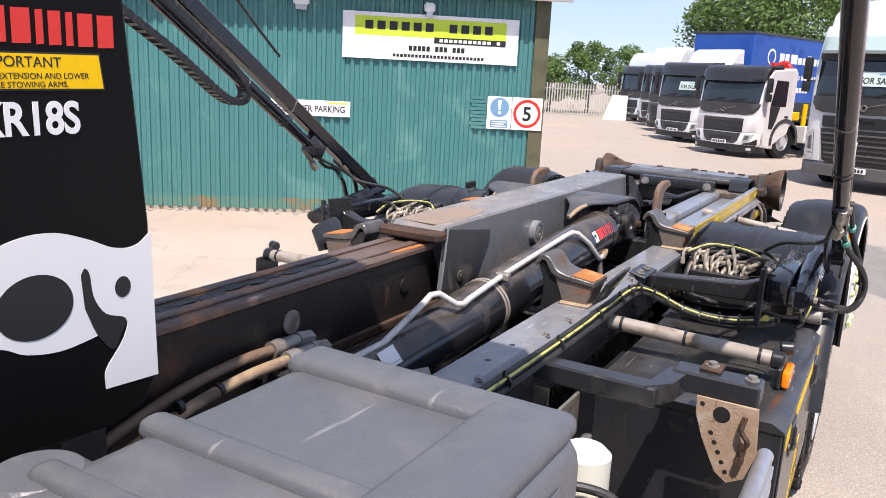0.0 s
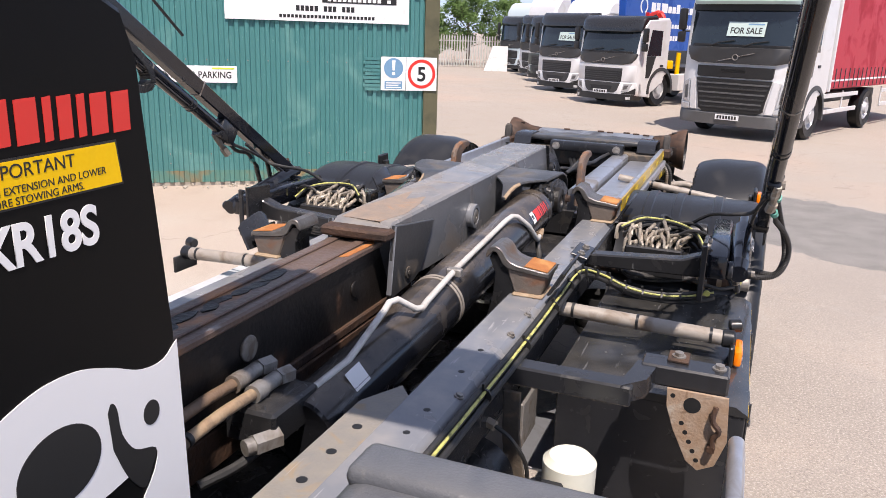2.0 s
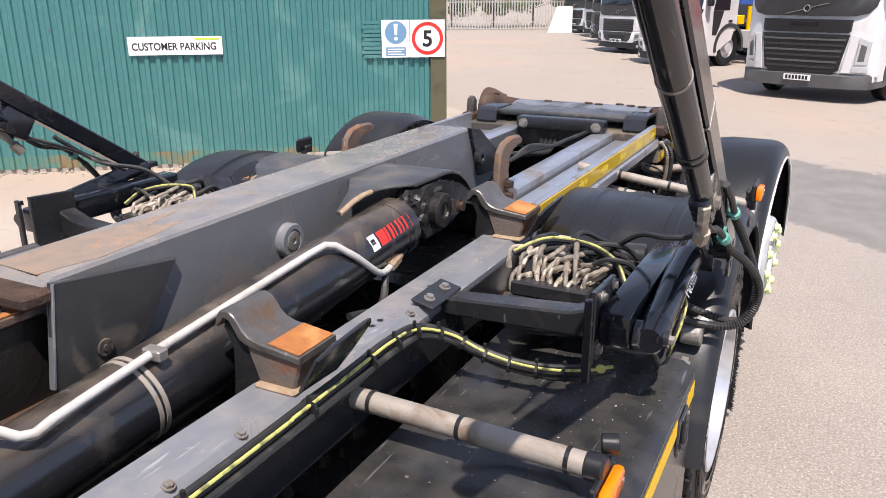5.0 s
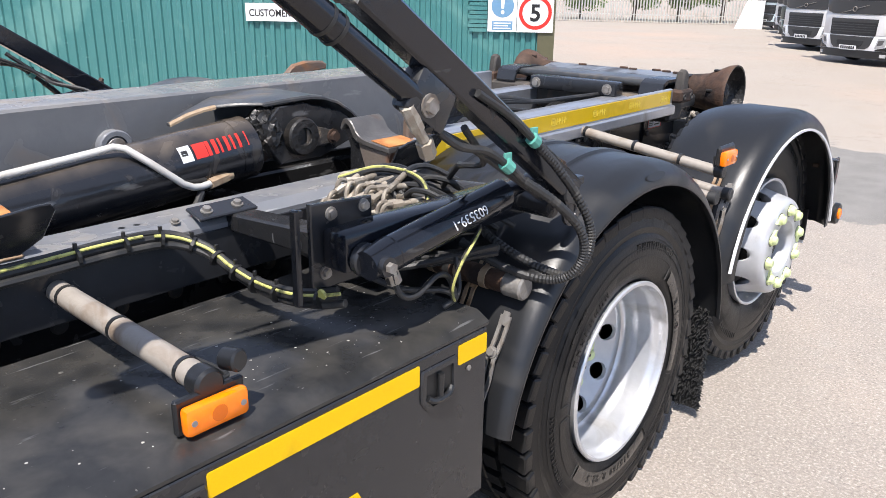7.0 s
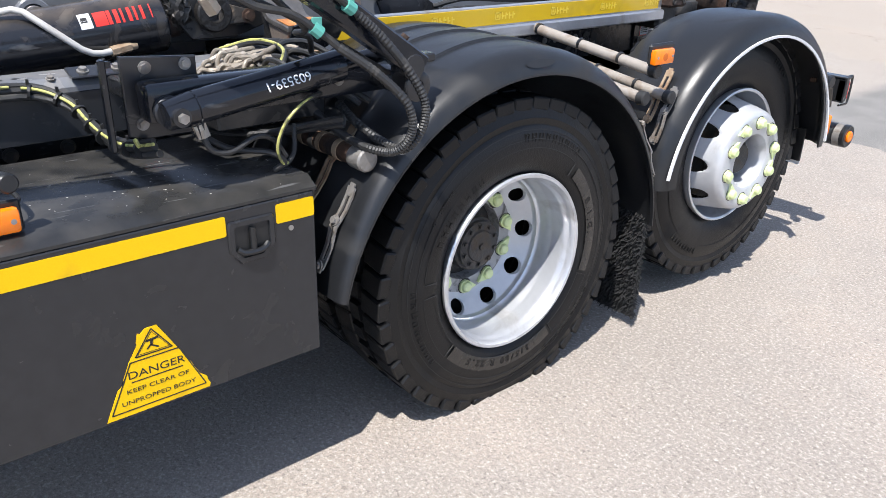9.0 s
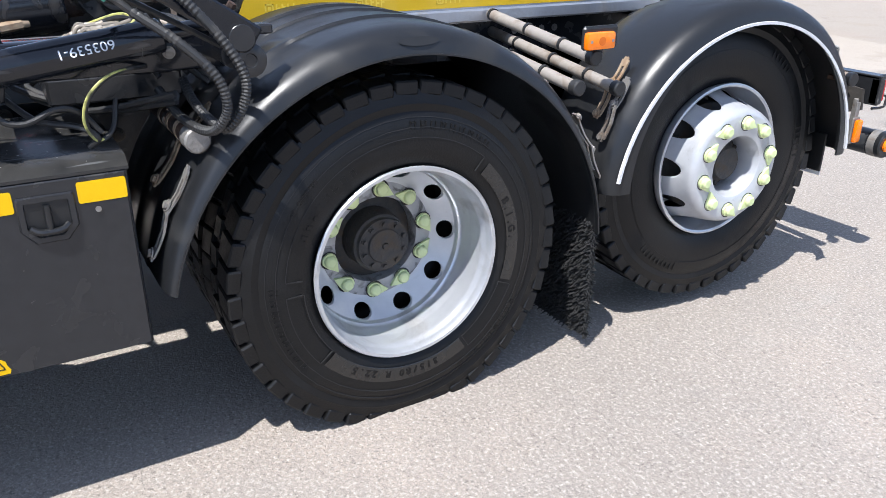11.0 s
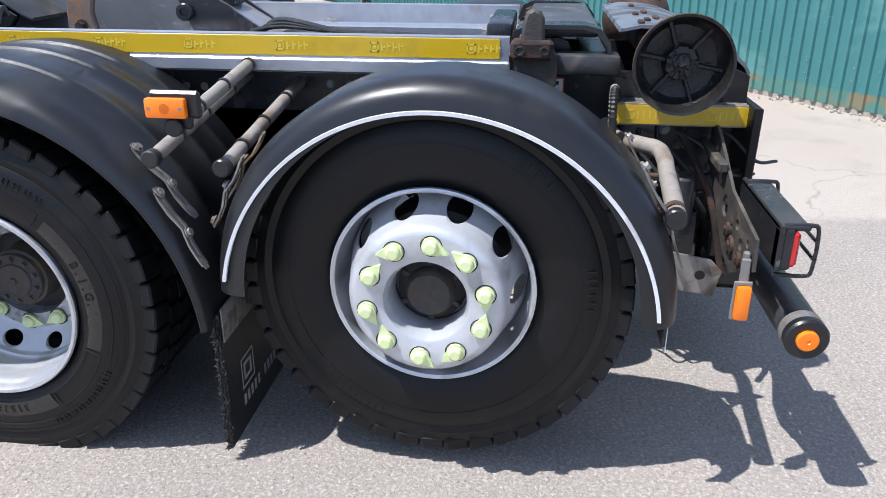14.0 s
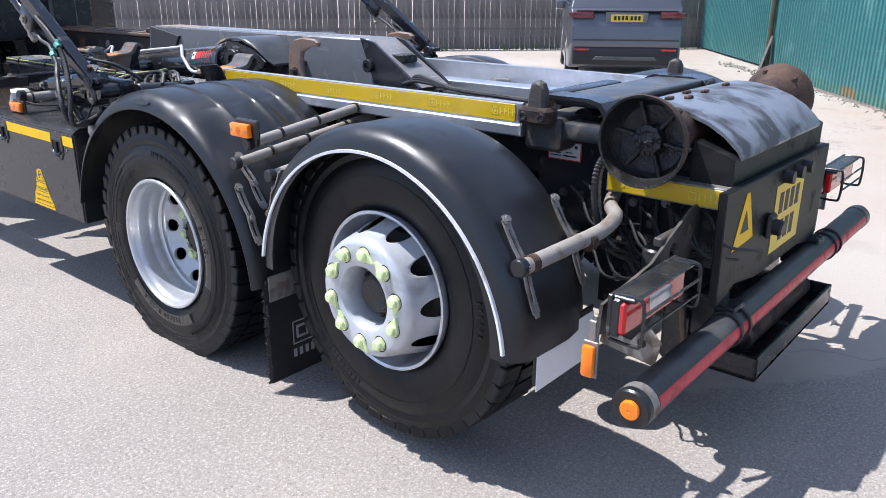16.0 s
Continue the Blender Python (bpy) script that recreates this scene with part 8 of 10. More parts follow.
# black discs on the plate's face stand for its dark holes
for x, z, r in [(1.085, 1.045, 0.024), (1.03, 1.065, 0.007)] + [(1.062 + 0.013 * k, 0.985 - 0.027 * k, 0.007) for k in range(5)]:
    bm = bmesh.new()
    rod(bm, (x, -2.0355, z), (x, -2.0345, z), r, 20)
    part("plate_hole", bm, BLACKFILL, hp)
bm = bmesh.new()
tube(bm, curve([(1.15, -2.05, 1.06), (1.145, -2.055, 1.02), (1.165, -2.055, 0.99), (1.15, -2.05, 0.96), (1.155, -2.05, 0.93)], 5), 0.008, 8)
rod(bm, (1.15, -2.03, 0.93), (1.15, -2.06, 0.93), 0.012, 6)
part("spring_clip", bm, RUST, hp)
bm = bmesh.new()
rod(bm, (0.815, -2.39, 0.70), (0.815, -2.39, 1.012), 0.069, 36, None, 0.016)
tk = part("fluid_bottle", bm, TANKWHITE, truck, "round cream plastic fluid bottle")
bm = bmesh.new()
tube(bm, curve([(0.72, -2.52, 0.93), (0.82, -2.50, 0.955), (0.92, -2.46, 0.93), (0.98, -2.44, 0.84), (0.98, -2.4, 0.72)], 8), 0.013, 10)
tube(bm, curve([(0.7, -2.53, 0.915), (0.82, -2.52, 0.93), (0.94, -2.48, 0.9), (1.0, -2.46, 0.78)], 8), 0.010, 10)
part("bottle_hose", bm, HOSE, tk)
bm = bmesh.new()
box(bm, (0.76, -2.51, 0.93), (0.82, -2.47, 0.98), 0.006)
part("hose_clip", bm, CABDARK, tk)
bm = bmesh.new()
box(bm, (1.195, -3.4, 0.52), (1.235, -2.06, 0.97), 0.006)
rod(bm, (1.215, -3.4, 0.97), (1.215, -2.06, 0.97), 0.022, 16)
gd = part("side_guard", bm, STEEL, truck, "ribbed bright aluminium side guard")
for k in range(9):
    bm = bmesh.new()
    box(bm, (1.233, -3.4, 0.53 + 0.048 * k), (1.241, -2.065, 0.565 + 0.048 * k), 0.002)
    part("guard_rib", bm, STEEL, gd)
bm = bmesh.new()
prism(bm, [(0.575, 1.06), (0.625, 1.06), (0.628, 0.93), (0.65, 0.8), (0.7, 0.72), (0.7, 0.69), (0.6, 0.69), (0.588, 0.8), (0.577, 0.93)], "y", -2.2, -2.188, 0.002)
prism(bm, [(0.588, -2.34), (0.6, -2.34), (0.6, -2.188), (0.588, -2.188)], "z", 0.69, 0.86, 0.002)
box(bm, (0.588, -2.34, 0.682), (0.71, -2.188, 0.692), 0.002)
tb = part("tank_bracket", bm, GRIMECAST, truck, "bent steel bracket leg with a dusty rusted foot")
bm = bmesh.new()
box(bm, (0.604, -2.33, 0.6925), (0.705, -2.2, 0.696), 0.001)
part("foot_plate", bm, TAN, tb, "rust-dusted foot")
bm = bmesh.new()
box(bm, (0.555, -1.92, 0.72), (0.568, -1.74, 0.88), 0.003)
part("frame_gusset", bm, ZINC, truck, "small pale gusset plate")
# added pale plate whose colour stands for a sunlit patch beside the locker
bm = bmesh.new()
prism(bm, [(0.43, -1.66), (0.645, -1.66), (0.645, -1.2), (0.52, -1.16), (0.43, -1.3)], "z", 0.49, 0.5, 0.002)
part("step_tray", bm, STEEL, truck, "pale plate added for a sunlit patch inside the frame")
bm = bmesh.new()
rod(bm, (0.53, -2.32, 0.99), (0.53, -2.32, 1.06), 0.024, 14, None, 0.004)
rod(bm, (0.53, -2.32, 1.03), (0.58, -2.34, 1.03), 0.011, 10)
rod(bm, (0.575, -2.345, 1.03), (0.6, -2.35, 1.025), 0.016, 6)
rod(bm, (0.53, -2.32, 0.93), (0.53, -2.32, 0.99), 0.012, 10)
part("drain_valve", bm, FITTING, truck, "corroded pale air valve")
bm = bmesh.new()
tube(bm, curve([(0.6, -2.35, 1.025), (0.65, -2.36, 1.0), (0.69, -2.34, 0.92), (0.69, -2.32, 0.8), (0.66, -2.3, 0.7)], 6), 0.006, 7)
part("air_line", bm, HOSE, truck, "thin black air line")
bm = bmesh.new()
rod(bm, (0.52, -3.0, 0.82), (0.52, -2.25, 0.82), 0.12, 28, None, 0.02)
part("air_tank", bm, BLACKDUST, truck, "black compressed air tank")
bm = bmesh.new()
box(bm, (0.50, -3.12, 0.87), (1.17, -2.62, 0.93), 0.02)
for k in range(7):
    box(bm, (0.56 + 0.085 * k, -3.08, 0.928), (0.605 + 0.085 * k, -2.68, 0.945), 0.006)
part("battery_lid", bm, PLASTIC, truck, "ribbed black plastic battery lid")

# moulded cover behind the cab
COVERMAT = material("scuffed_cover_plastic", (0.092, 0.099, 0.112), 0.38, 0.0, (0.115, 0.121, 0.132), (0.22, 0.21, 0.2), 35, 14, 0.6, -0.05, 0.15, 250, dust=(0.2, 0.195, 0.187), dusty=0.2, scratch=0.27)
X0, X1, Y0, Y1, ZT = 0.755, 1.15, -4.36, -3.425, 1.585
bm = bmesh.new()
box(bm, (X0, Y0, 0.95), (X1, Y1, ZT - 0.014), 0.04, None, 4)
cv = part("moulded_cover", bm, COVERMAT, truck, "scuffed dark grey moulded plastic cover with stepped ribs")
for lo, hi in (((X0 + 0.008, Y1 - 0.075, ZT - 0.03), (X1 - 0.012, Y1 - 0.004, ZT)), ((X1 - 0.115, Y0 + 0.004, ZT - 0.03), (X1 - 0.01, Y1 - 0.03, ZT + 0.001)), ((X0 + 0.004, Y1 - 0.30, ZT - 0.03), (X1 - 0.1, Y1 - 0.262, ZT - 0.001)), ((X0 + 0.004, Y1 - 0.42, ZT - 0.03), (X1 - 0.1, Y1 - 0.385, ZT - 0.003))):
    bm = bmesh.new()
    box(bm, lo, hi, 0.014, None, 3)
    part("raised_rib", bm, COVERMAT, cv)
bm = bmesh.new()
prism(bm, [(Y1 - 0.06, 1.50), (Y1 - 0.09, 1.535), (Y1 - 0.5, 1.535), (Y1 - 0.5, 1.1), (Y1 - 0.06, 1.1)], "x", X1 - 0.002, X1 + 0.004, 0.002)
part("side_panel", bm, COVERMAT, cv)
bm = bmesh.new()
rod(bm, (0.76, -3.83, 1.40), (0.76, -3.83, 1.572), 0.06, 24, None, 0.02)
part("corner_boss", bm, COVERMAT, cv)

# black decal board of the hook tower
bm = bmesh.new()
prism(bm, [(-4.7, 1.62), (-4.5, 1.56), (-3.9, 1.515), (-3.62, 1.50), (-3.575, 1.515), (-3.555, 1.55), (-3.56, 1.75), (-3.585, 2.02), (-3.60, 2.06), (-3.63, 2.075), (-4.7, 2.085)], "x", 0.50, 0.614, 0.006)
db = part("tower_board", bm, BOARDBLACK, truck, "smooth black hook tower board with printed decals", (0, -0.016, 0))


def decal(pts, mat, name, z=0.0006, label=""):
    bm = bmesh.new()
    prism(bm, pts, "x", 0.6141, 0.6145 + z)
    return part(name, bm, mat, db, label)


yl = decal([(-3.90, 1.906), (-3.617, 1.909), (-3.622, 1.949), (-3.90, 1.944)], BLACKFILL, "label_border")
decal([(-3.90, 1.908), (-3.619, 1.911), (-3.624, 1.947), (-3.90, 1.942)], YELLOW, "yellow_label", 0.0011, "yellow instruction label")
words("lettering", "IMPORTANT", 0.0155, BLACKFILL, db, facing((0.6155, -3.713, 1.932), (0, 1, 0.01), (0, 0, 1)), "CENTER")
words("lettering", "RETRACT ARM EXTENSION AND LOWER", 0.0088, BLACKFILL, db, facing((0.6155, -3.637, 1.9215), (0, 1, 0.02), (0, 0, 1)), "RIGHT")
words("lettering", "BEFORE STOWING ARMS.", 0.0088, BLACKFILL, db, facing((0.6155, -3.662, 1.9122), (0, 1, 0.02), (0, 0, 1)), "RIGHT")
words("lettering", "XR18S", 0.048, WHITEPRINT, db, facing((0.615, -3.65, 1.8635), (0, 1, 0.01), (0, 0, 1)), "RIGHT", 0.88, 0.0012)
# red maker's name as plain blocks
bm = bmesh.new()
y = -3.603
for wd in (0.02, 0.018, 0.008, 0.014, 0.008, 0.02, 0.014, 0.022, 0.026):
    prism(bm, [(y - wd, 1.955), (y, 1.956), (y, 1.991), (y - wd, 1.990)], "x", 0.6141, 0.6148)
    y -= wd + 0.006
part("maker_print", bm, REDPRINT, db, "red printed maker's mark")
# white emblem: plain swept shapes
crest = curve([(-3.95, 1.70, 0), (-3.85, 1.712, 0), (-3.79, 1.735, 0), (-3.735, 1.754, 0), (-3.69, 1.755, 0), (-3.65, 1.742, 0), (-3.615, 1.726, 0), (-3.585, 1.724, 0), (-3.562, 1.738, 0)], 6)
throat = curve([(-3.634, 1.553, 0), (-3.634, 1.575, 0), (-3.622, 1.592, 0), (-3.606, 1.612, 0), (-3.601, 1.632, 0), (-3.62, 1.628, 0), (-3.65, 1.622, 0), (-3.69, 1.618, 0), (-3.73, 1.625, 0), (-3.78, 1.645, 0), (-3.95, 1.66, 0)], 5)
decal([(p.x, p.y) for p in crest] + [(-3.557, 1.548)] + [(p.x, p.y) for p in throat], WHITEPRINT, "emblem", 0.0006, "plain white emblem")
decal([(-3.716 + 0.045 * math.cos(k * math.tau / 40), 1.6755 + 0.0365 * math.sin(k * math.tau / 40)) for k in range(40)], BLACKFILL, "emblem_gap", 0.0012)
leaf = curve([(-3.66, 1.70, 0), (-3.655, 1.708, 0), (-3.649, 1.70, 0), (-3.645, 1.672, 0), (-3.63, 1.648, 0), (-3.603, 1.636, 0), (-3.61, 1.618, 0), (-3.622, 1.601, 0), (-3.642, 1.624, 0), (-3.657, 1.66, 0)], 4)
decal([(p.x, p.y) for p in leaf], BLACKFILL, "emblem_gap", 0.0012)
decal([(-3.612 + 0.011 * math.cos(k * math.tau / 20) + 0.007, 1.676 + 0.013 * math.sin(k * math.tau / 20)) for k in range(20)], BLACKFILL, "emblem_gap", 0.0012)
bm = bmesh.new()
box(bm, (0.36, -4.7, 0.95), (0.52, -3.75, 1.6), 0.02)
box(bm, (-0.2, -4.4, 1.0), (0.15, -3.3, 1.34), 0.03)
part("tower_foot", bm, BLACKDUST, truck, "dark foot of the hook tower")

# -- own cab, and an unseen tower added for shade, ahead of the walk --
bm = bmesh.new()
prism(bm, [(-6.6, 0.75), (-4.85, 0.75), (-4.78, 1.0), (-4.78, 2.9), (-5.0, 3.1), (-6.1, 3.1), (-6.55, 2.2), (-6.65, 1.4)], "x", -1.24, 1.24, 0.06)
cb = part("cab", bm, BLACK, truck, "black lorry cab")
bm = bmesh.new()
box(bm, (-0.45, -4.779, 1.9), (0.45, -4.772, 2.5), 0.01)
part("rear_window", bm, DARKGLASS, cb)
for sd in (1, -1):
    bm = bmesh.new()
    prism(bm, [(-6.2, 1.75), (-5.2, 1.75), (-5.2, 2.55), (-5.95, 2.55)], "x", sd * 1.236, sd * 1.245)
    part("side_window", bm, DARKGLASS, cb)
    bm = tyre_bm(0.3, 0.53, 40, 0.52)
    bm.transform(Matrix.Translation((1.22 if sd > 0 else -0.92, -5.75, 0.52)))
    part("front_tyre", bm, TYRE, truck)
    bm = bmesh.new()
    rod(bm, (sd * 0.95, -5.75, 0.52), (sd * 1.17, -5.75, 0.52), 0.3, 32)
    part("front_rim", bm, RIM, truck)
# tower and gantry added out of view; they shade the rails and jib
bm = bmesh.new()
box(bm, (-0.14, -3.62, 1.2), (0.08, -3.36, 3.2), 0.02)
prism(bm, [(-3.9, 3.1), (-3.4, 3.2), (-3.36, 3.35), (-3.7, 3.5), (-4.0, 3.4)], "x", -0.12, 0.06, 0.02)
box(bm, (-0.4, -3.8, 1.25), (0.5, -3.62, 3.3), 0.02)
box(bm, (-1.22, -3.65, 3.22), (1.25, -3.25, 3.46), 0.03)
part("hook_tower", bm, BLACKDUST, truck, "hook tower and gantry added out of view to cast shade")


# ---- parked lorries ----
def lorry(name, label, loc, turn, height=2.75, style=0, paint=None, shade=None, length=1.62, roof=0.0, band=None, back=0.42):
    """A parked lorry: its front at local y = 0 faces -y. style 0: a low distribution cab, 1: a taller flat-nosed one."""
    paint = paint or CABWHITE
    shade = shade or CABGREY
    band = band or paint
    t = thing(name, label, "truck", "parked lorries", "", loc, turn)
    h = height
    W = 1.16 if style == 0 else 1.27
    ws0, ws1 = (1.52, h - 0.34) if style == 0 else (1.86, h - 0.74)

    def nosed(bm):
        """Rounds the nose in plan: its corners are drawn in and swept back."""
        for x in (-1.0, -0.75, -0.4, 0.4, 0.75, 1.0):
            bmesh.ops.bisect_plane(bm, geom=bm.verts[:] + bm.edges[:] + bm.faces[:], plane_co=(x, 0, 0), plane_no=(1, 0, 0))
        for v in bm.verts:
            f = min(1.0, max(0.0, (0.4 - v.co.y) / 0.42))
            k = min(1.0, abs(v.co.x) / W)
            v.co.y += (0.2 * k ** 4 - 0.04 * (1 - k * k)) * f
            v.co.x *= 1 - 0.05 * f * f * k ** 3
        return bm

    def front(name, pts, y, deep, mat, parent, lab="", bev=0.006):
        bm = bmesh.new()
        prism(bm, pts, "y", y, deep, bev)
        return part(name, nosed(bm), mat, parent, lab)

    def wide(w0, w1, z0, z1, r=0.0):
        """A symmetric outline, w0 wide above at z0 and w1 below at z1, its lower corners cut by r."""
        if r:
            return [(-w0, z0), (w0, z0), (w1 + (w0 - w1) * 0.3, z1 + r), (w1 - r, z1), (-w1 + r, z1), (-w1 - (w0 - w1) * 0.3, z1 + r)]
        return [(-w0, z0), (w0, z0), (w1, z1), (-w1, z1)]

    bm = bmesh.new()
    prism(bm, [(0.05, 0.36), (0.0, 0.8), (0.02, 1.25), (0.07, ws0), (0.29, ws1 + 0.06), (0.5, h - 0.07), (length - 0.1, h), (length, h - 0.1), (length, 0.95), (1.5, 0.9), (1.45, 0.7), (0.8, 0.36)], "x", -W, W, 0.05)
    for y in (0.16, 0.34):
        bmesh.ops.bisect_plane(bm, geom=bm.verts[:] + bm.edges[:] + bm.faces[:], plane_co=(0, y, 0), plane_no=(0, 1, 0))
    cab = part("cab", nosed(bm), paint, t)
    bm = bmesh.new()
    prism(bm, [(0.045, ws0 + 0.02), (0.26, ws1), (0.34, ws1 + 0.02), (0.34, ws0)], "x", -W + 0.09, W - 0.09, 0.004)
    part("windscreen", nosed(bm), DARKGLASS, cab, "dark tinted windscreen")
    bm = bmesh.new()
    box(bm, (-W + 0.2, 0.024, ws0 + 0.02), (W - 0.2, 0.034, ws0 + 0.09), 0.002)
    part("scuttle", nosed(bm), CABDARK, cab)
    for sd in (1, -1):
        bm = bmesh.new()
        prism(bm, [(0.03, ws0), (0.25, ws1 + 0.02), (0.33, ws1 + 0.02), (0.15, ws0)], "x", sd * (W - 0.1), sd * (W - 0.02), 0.004)
        part("pillar", nosed(bm), paint, cab)
    if style == 0:
        bm = bmesh.new()
        prism(bm, [(0.1, ws1 - 0.09), (0.1, ws1 + 0.04), (0.2, h - 0.1), (0.42, h + 0.02), (0.95, h + 0.045), (1.0, h - 0.08), (0.4, ws1), (0.28, ws1 - 0.05)], "x", -W + 0.03, W - 0.03, 0.04)
        part("sun_visor", nosed(bm), CABVISOR, cab, "dark roof visor")
        front("upper_panel", [(-W + 0.05, ws0 + 0.03), (W - 0.05, ws0 + 0.03), (W - 0.09, ws0 - 0.12), (W - 0.2, ws0 - 0.24), (0.72, ws0 - 0.29), (-0.72, ws0 - 0.29), (-W + 0.2, ws0 - 0.24), (-W + 0.09, ws0 - 0.12)], -0.012, 0.14, shade, cab)
        front("face_panel", wide(W - 0.03, W - 0.05, 1.2, 0.74), -0.004, 0.1, band, cab)
        gr = front("grille", wide(0.71, 0.69, 1.12, 0.72, 0.03), -0.016, 0.05, CABDARK, cab, "dark upper grille")
        front("grille_header", wide(0.7, 0.7, 1.115, 1.03), -0.026, -0.012, shade, gr)
        rows = [(0.68, 0.99), (0.68, 0.93), (0.68, 0.87), (0.68, 0.81)]
        lw = front("lower_grille", wide(0.68, 0.56, 0.7, 0.4, 0.08), -0.03, 0.05, shade, cab, "grey lower grille")
        front("intake", wide(0.42, 0.36, 0.6, 0.46, 0.03), -0.036, -0.02, CABDARK, lw)
        front("bumper_lip", wide(W - 0.02, W - 0.1, 0.37, 0.18), -0.035, 0.5, CABDARK, cab)
        bump, low = 0.72, 0.36
    else:
        bm = bmesh.new()
        prism(bm, [(0.06, ws1 + 0.1), (0.02, ws1 + 0.16), (0.16, ws1 + 0.44), (0.2, ws1 + 0.44), (0.08, ws1 + 0.1)], "x", -W + 0.12, W - 0.12, 0.006)
        part("sun_visor", nosed(bm), VISORGREEN, cab, "pale green smoked sun visor")
        front("visor_header", wide(W - 0.06, W - 0.08, ws1 + 0.14, ws1 - 0.02), 0.2, 0.36, CABDARK, cab)
        bm = bmesh.new()
        prism(bm, [(0.5, h - 0.1), (0.62, h + 0.2), (1.2, h + 0.5), (length - 0.05, h + 0.52), (length - 0.02, h - 0.1)], "x", -W + 0.06, W - 0.06, 0.06)
        part("roof_fairing", bm, paint, cab)
        front("upper_panel", [(-W + 0.06, ws0 + 0.03), (W - 0.06, ws0 + 0.03), (W - 0.09, ws0 - 0.13), (W - 0.2, ws0 - 0.25), (0.85, ws0 - 0.3), (-0.85, ws0 - 0.3), (-W + 0.2, ws0 - 0.25), (-W + 0.09, ws0 - 0.13)], -0.012, 0.14, shade, cab)
        bs_ = front("badge_strip", wide(0.84, 0.83, 1.5, 1.27, 0.03), -0.02, 0.05, CABDARK, cab)
        front("strip_slot", wide(0.28, 0.27, 1.46, 1.39), -0.026, -0.015, CABVISOR, bs_)
        gr = front("grille", wide(0.83, 0.66, 1.24, 0.54, 0.06), -0.025, 0.05, CABDARK, cab, "tall slatted grille")
        rows = [(0.8 - 0.028 * k, 1.16 - 0.1 * k) for k in range(6)]
        bump, low = 0.54, 0.27
    for i, (w2, z) in enumerate(rows):
        front("grille_slat", wide(w2, w2 - 0.02, z, z - (0.02 if style == 0 else 0.034)), -0.022 if style == 0 else -0.038, -0.01, shade if style == 0 or i % 2 else CABMID, gr, "", 0.002)
    bm = bmesh.new()
    prism(bm, [(-0.02, low), (-0.03, bump - 0.04), (0.0, bump), (0.85, bump), (0.85, 0.28)], "x", -W, W, 0.03)
    for y in (0.16, 0.34):
        bmesh.ops.bisect_plane(bm, geom=bm.verts[:] + bm.edges[:] + bm.faces[:], plane_co=(0, y, 0), plane_no=(0, 1, 0))
    part("bumper", nosed(bm), band if style == 0 else CABMID, cab)
    for sd in (1, -1):
        if style == 0:
            front("corner_cover", [(sd * 0.74, 0.38), (sd * 1.15, 0.38), (sd * 1.15, 0.56), (sd * 0.98, 0.46), (sd * 0.8, 0.42)], -0.04, 0.1, CABDARK, cab)
            lamp = [(sd * 0.74, 0.44), (sd * 0.97, 0.5), (sd * 1.08, 0.7), (sd * 0.8, 0.68)]
            inner = [(sd * 0.79, 0.5), (sd * 0.92, 0.53), (sd * 0.96, 0.64), (sd * 0.82, 0.63)]
        else:
            front("cheek_panel", [(sd * 0.76, 0.56), (sd * 0.93, 0.56), (sd * 1.0, 1.22), (sd * 0.87, 1.24)], -0.03, 0.1, paint, cab)
            lamp = [(sd * 0.98, 0.72), (sd * 1.19, 0.72), (sd * 1.21, 1.12), (sd * 1.03, 1.2)]
            inner = [(sd * 1.03, 0.78), (sd * 1.14, 0.78), (sd * 1.16, 1.04), (sd * 1.06, 1.08)]
        hl = front("headlamp", lamp, -0.036, 0.1, LAMPGLASS, cab, "clear headlamp")
        front("lamp_bowl", inner, -0.04, -0.03, CABMID, hl)
        front("fog_lamp", [(sd * 0.94, 0.58), (sd * 1.2, 0.58), (sd * 1.2, 0.68), (sd * 0.96, 0.68)] if style else [(sd * 0.9, 0.22), (sd * 1.04, 0.22), (sd * 1.04, 0.3), (sd * 0.9, 0.3)], -0.045, 0.1, LAMPGLASS, cab)
        for z0, z1 in ((ws0 + 0.36, ws1 + 0.02), (ws0 + 0.1, ws0 + 0.33)):
            bm = bmesh.new()
            box(bm, (sd * (W + 0.03), 0.14, z0), (sd * (W + 0.2), 0.26, z1), 0.04, None, 2)
            part("mirror", bm, CABDARK, cab)
        bm = bmesh.new()
        rod(bm, (sd * (W - 0.06), 0.32, ws0 + 0.34), (sd * (W + 0.12), 0.2, ws0 + 0.34), 0.02, 8)
        part("mirror_arm", bm, CABDARK, cab)
        bm = bmesh.new()
        prism(bm, [(0.5, ws0 - 0.02), (1.2, ws0 - 0.02), (1.2, ws1 - 0.04), (0.66, ws1 - 0.02)], "x", sd * (W - 0.006), sd * (W + 0.006), 0.002)
        part("door_window", bm, DARKGLASS, cab)
        bm = bmesh.new()
        if style == 0:
            prism(bm, [(0.5, ws0 - 0.03), (0.95, ws0 - 0.03), (0.82, 1.1), (0.7, 0.86), (0.52, 0.86)], "x", sd * (W - 0.004), sd * (W + 0.008), 0.002)
        else:
            prism(bm, [(0.62, ws0 - 0.2), (0.98, ws0 - 0.2), (0.94, ws0 - 0.52), (0.68, ws0 - 0.56)], "x", sd * (W - 0.004), sd * (W + 0.008), 0.002)
        part("quarter_panel", bm, CABDARK, cab)
        bm = bmesh.new()
        box(bm, (sd * (W - 0.004), 1.2, ws0 - 0.34), (sd * (W + 0.014), 1.36, ws0 - 0.28), 0.004)
        part("door_handle", bm, CABDARK, cab)
        bm = bmesh.new()
        lathe(bm, [(W - 0.5, 0.66), (W + 0.01, 0.66), (W + 0.02, 0.56), (W - 0.5, 0.54)], 24, -100, 100)
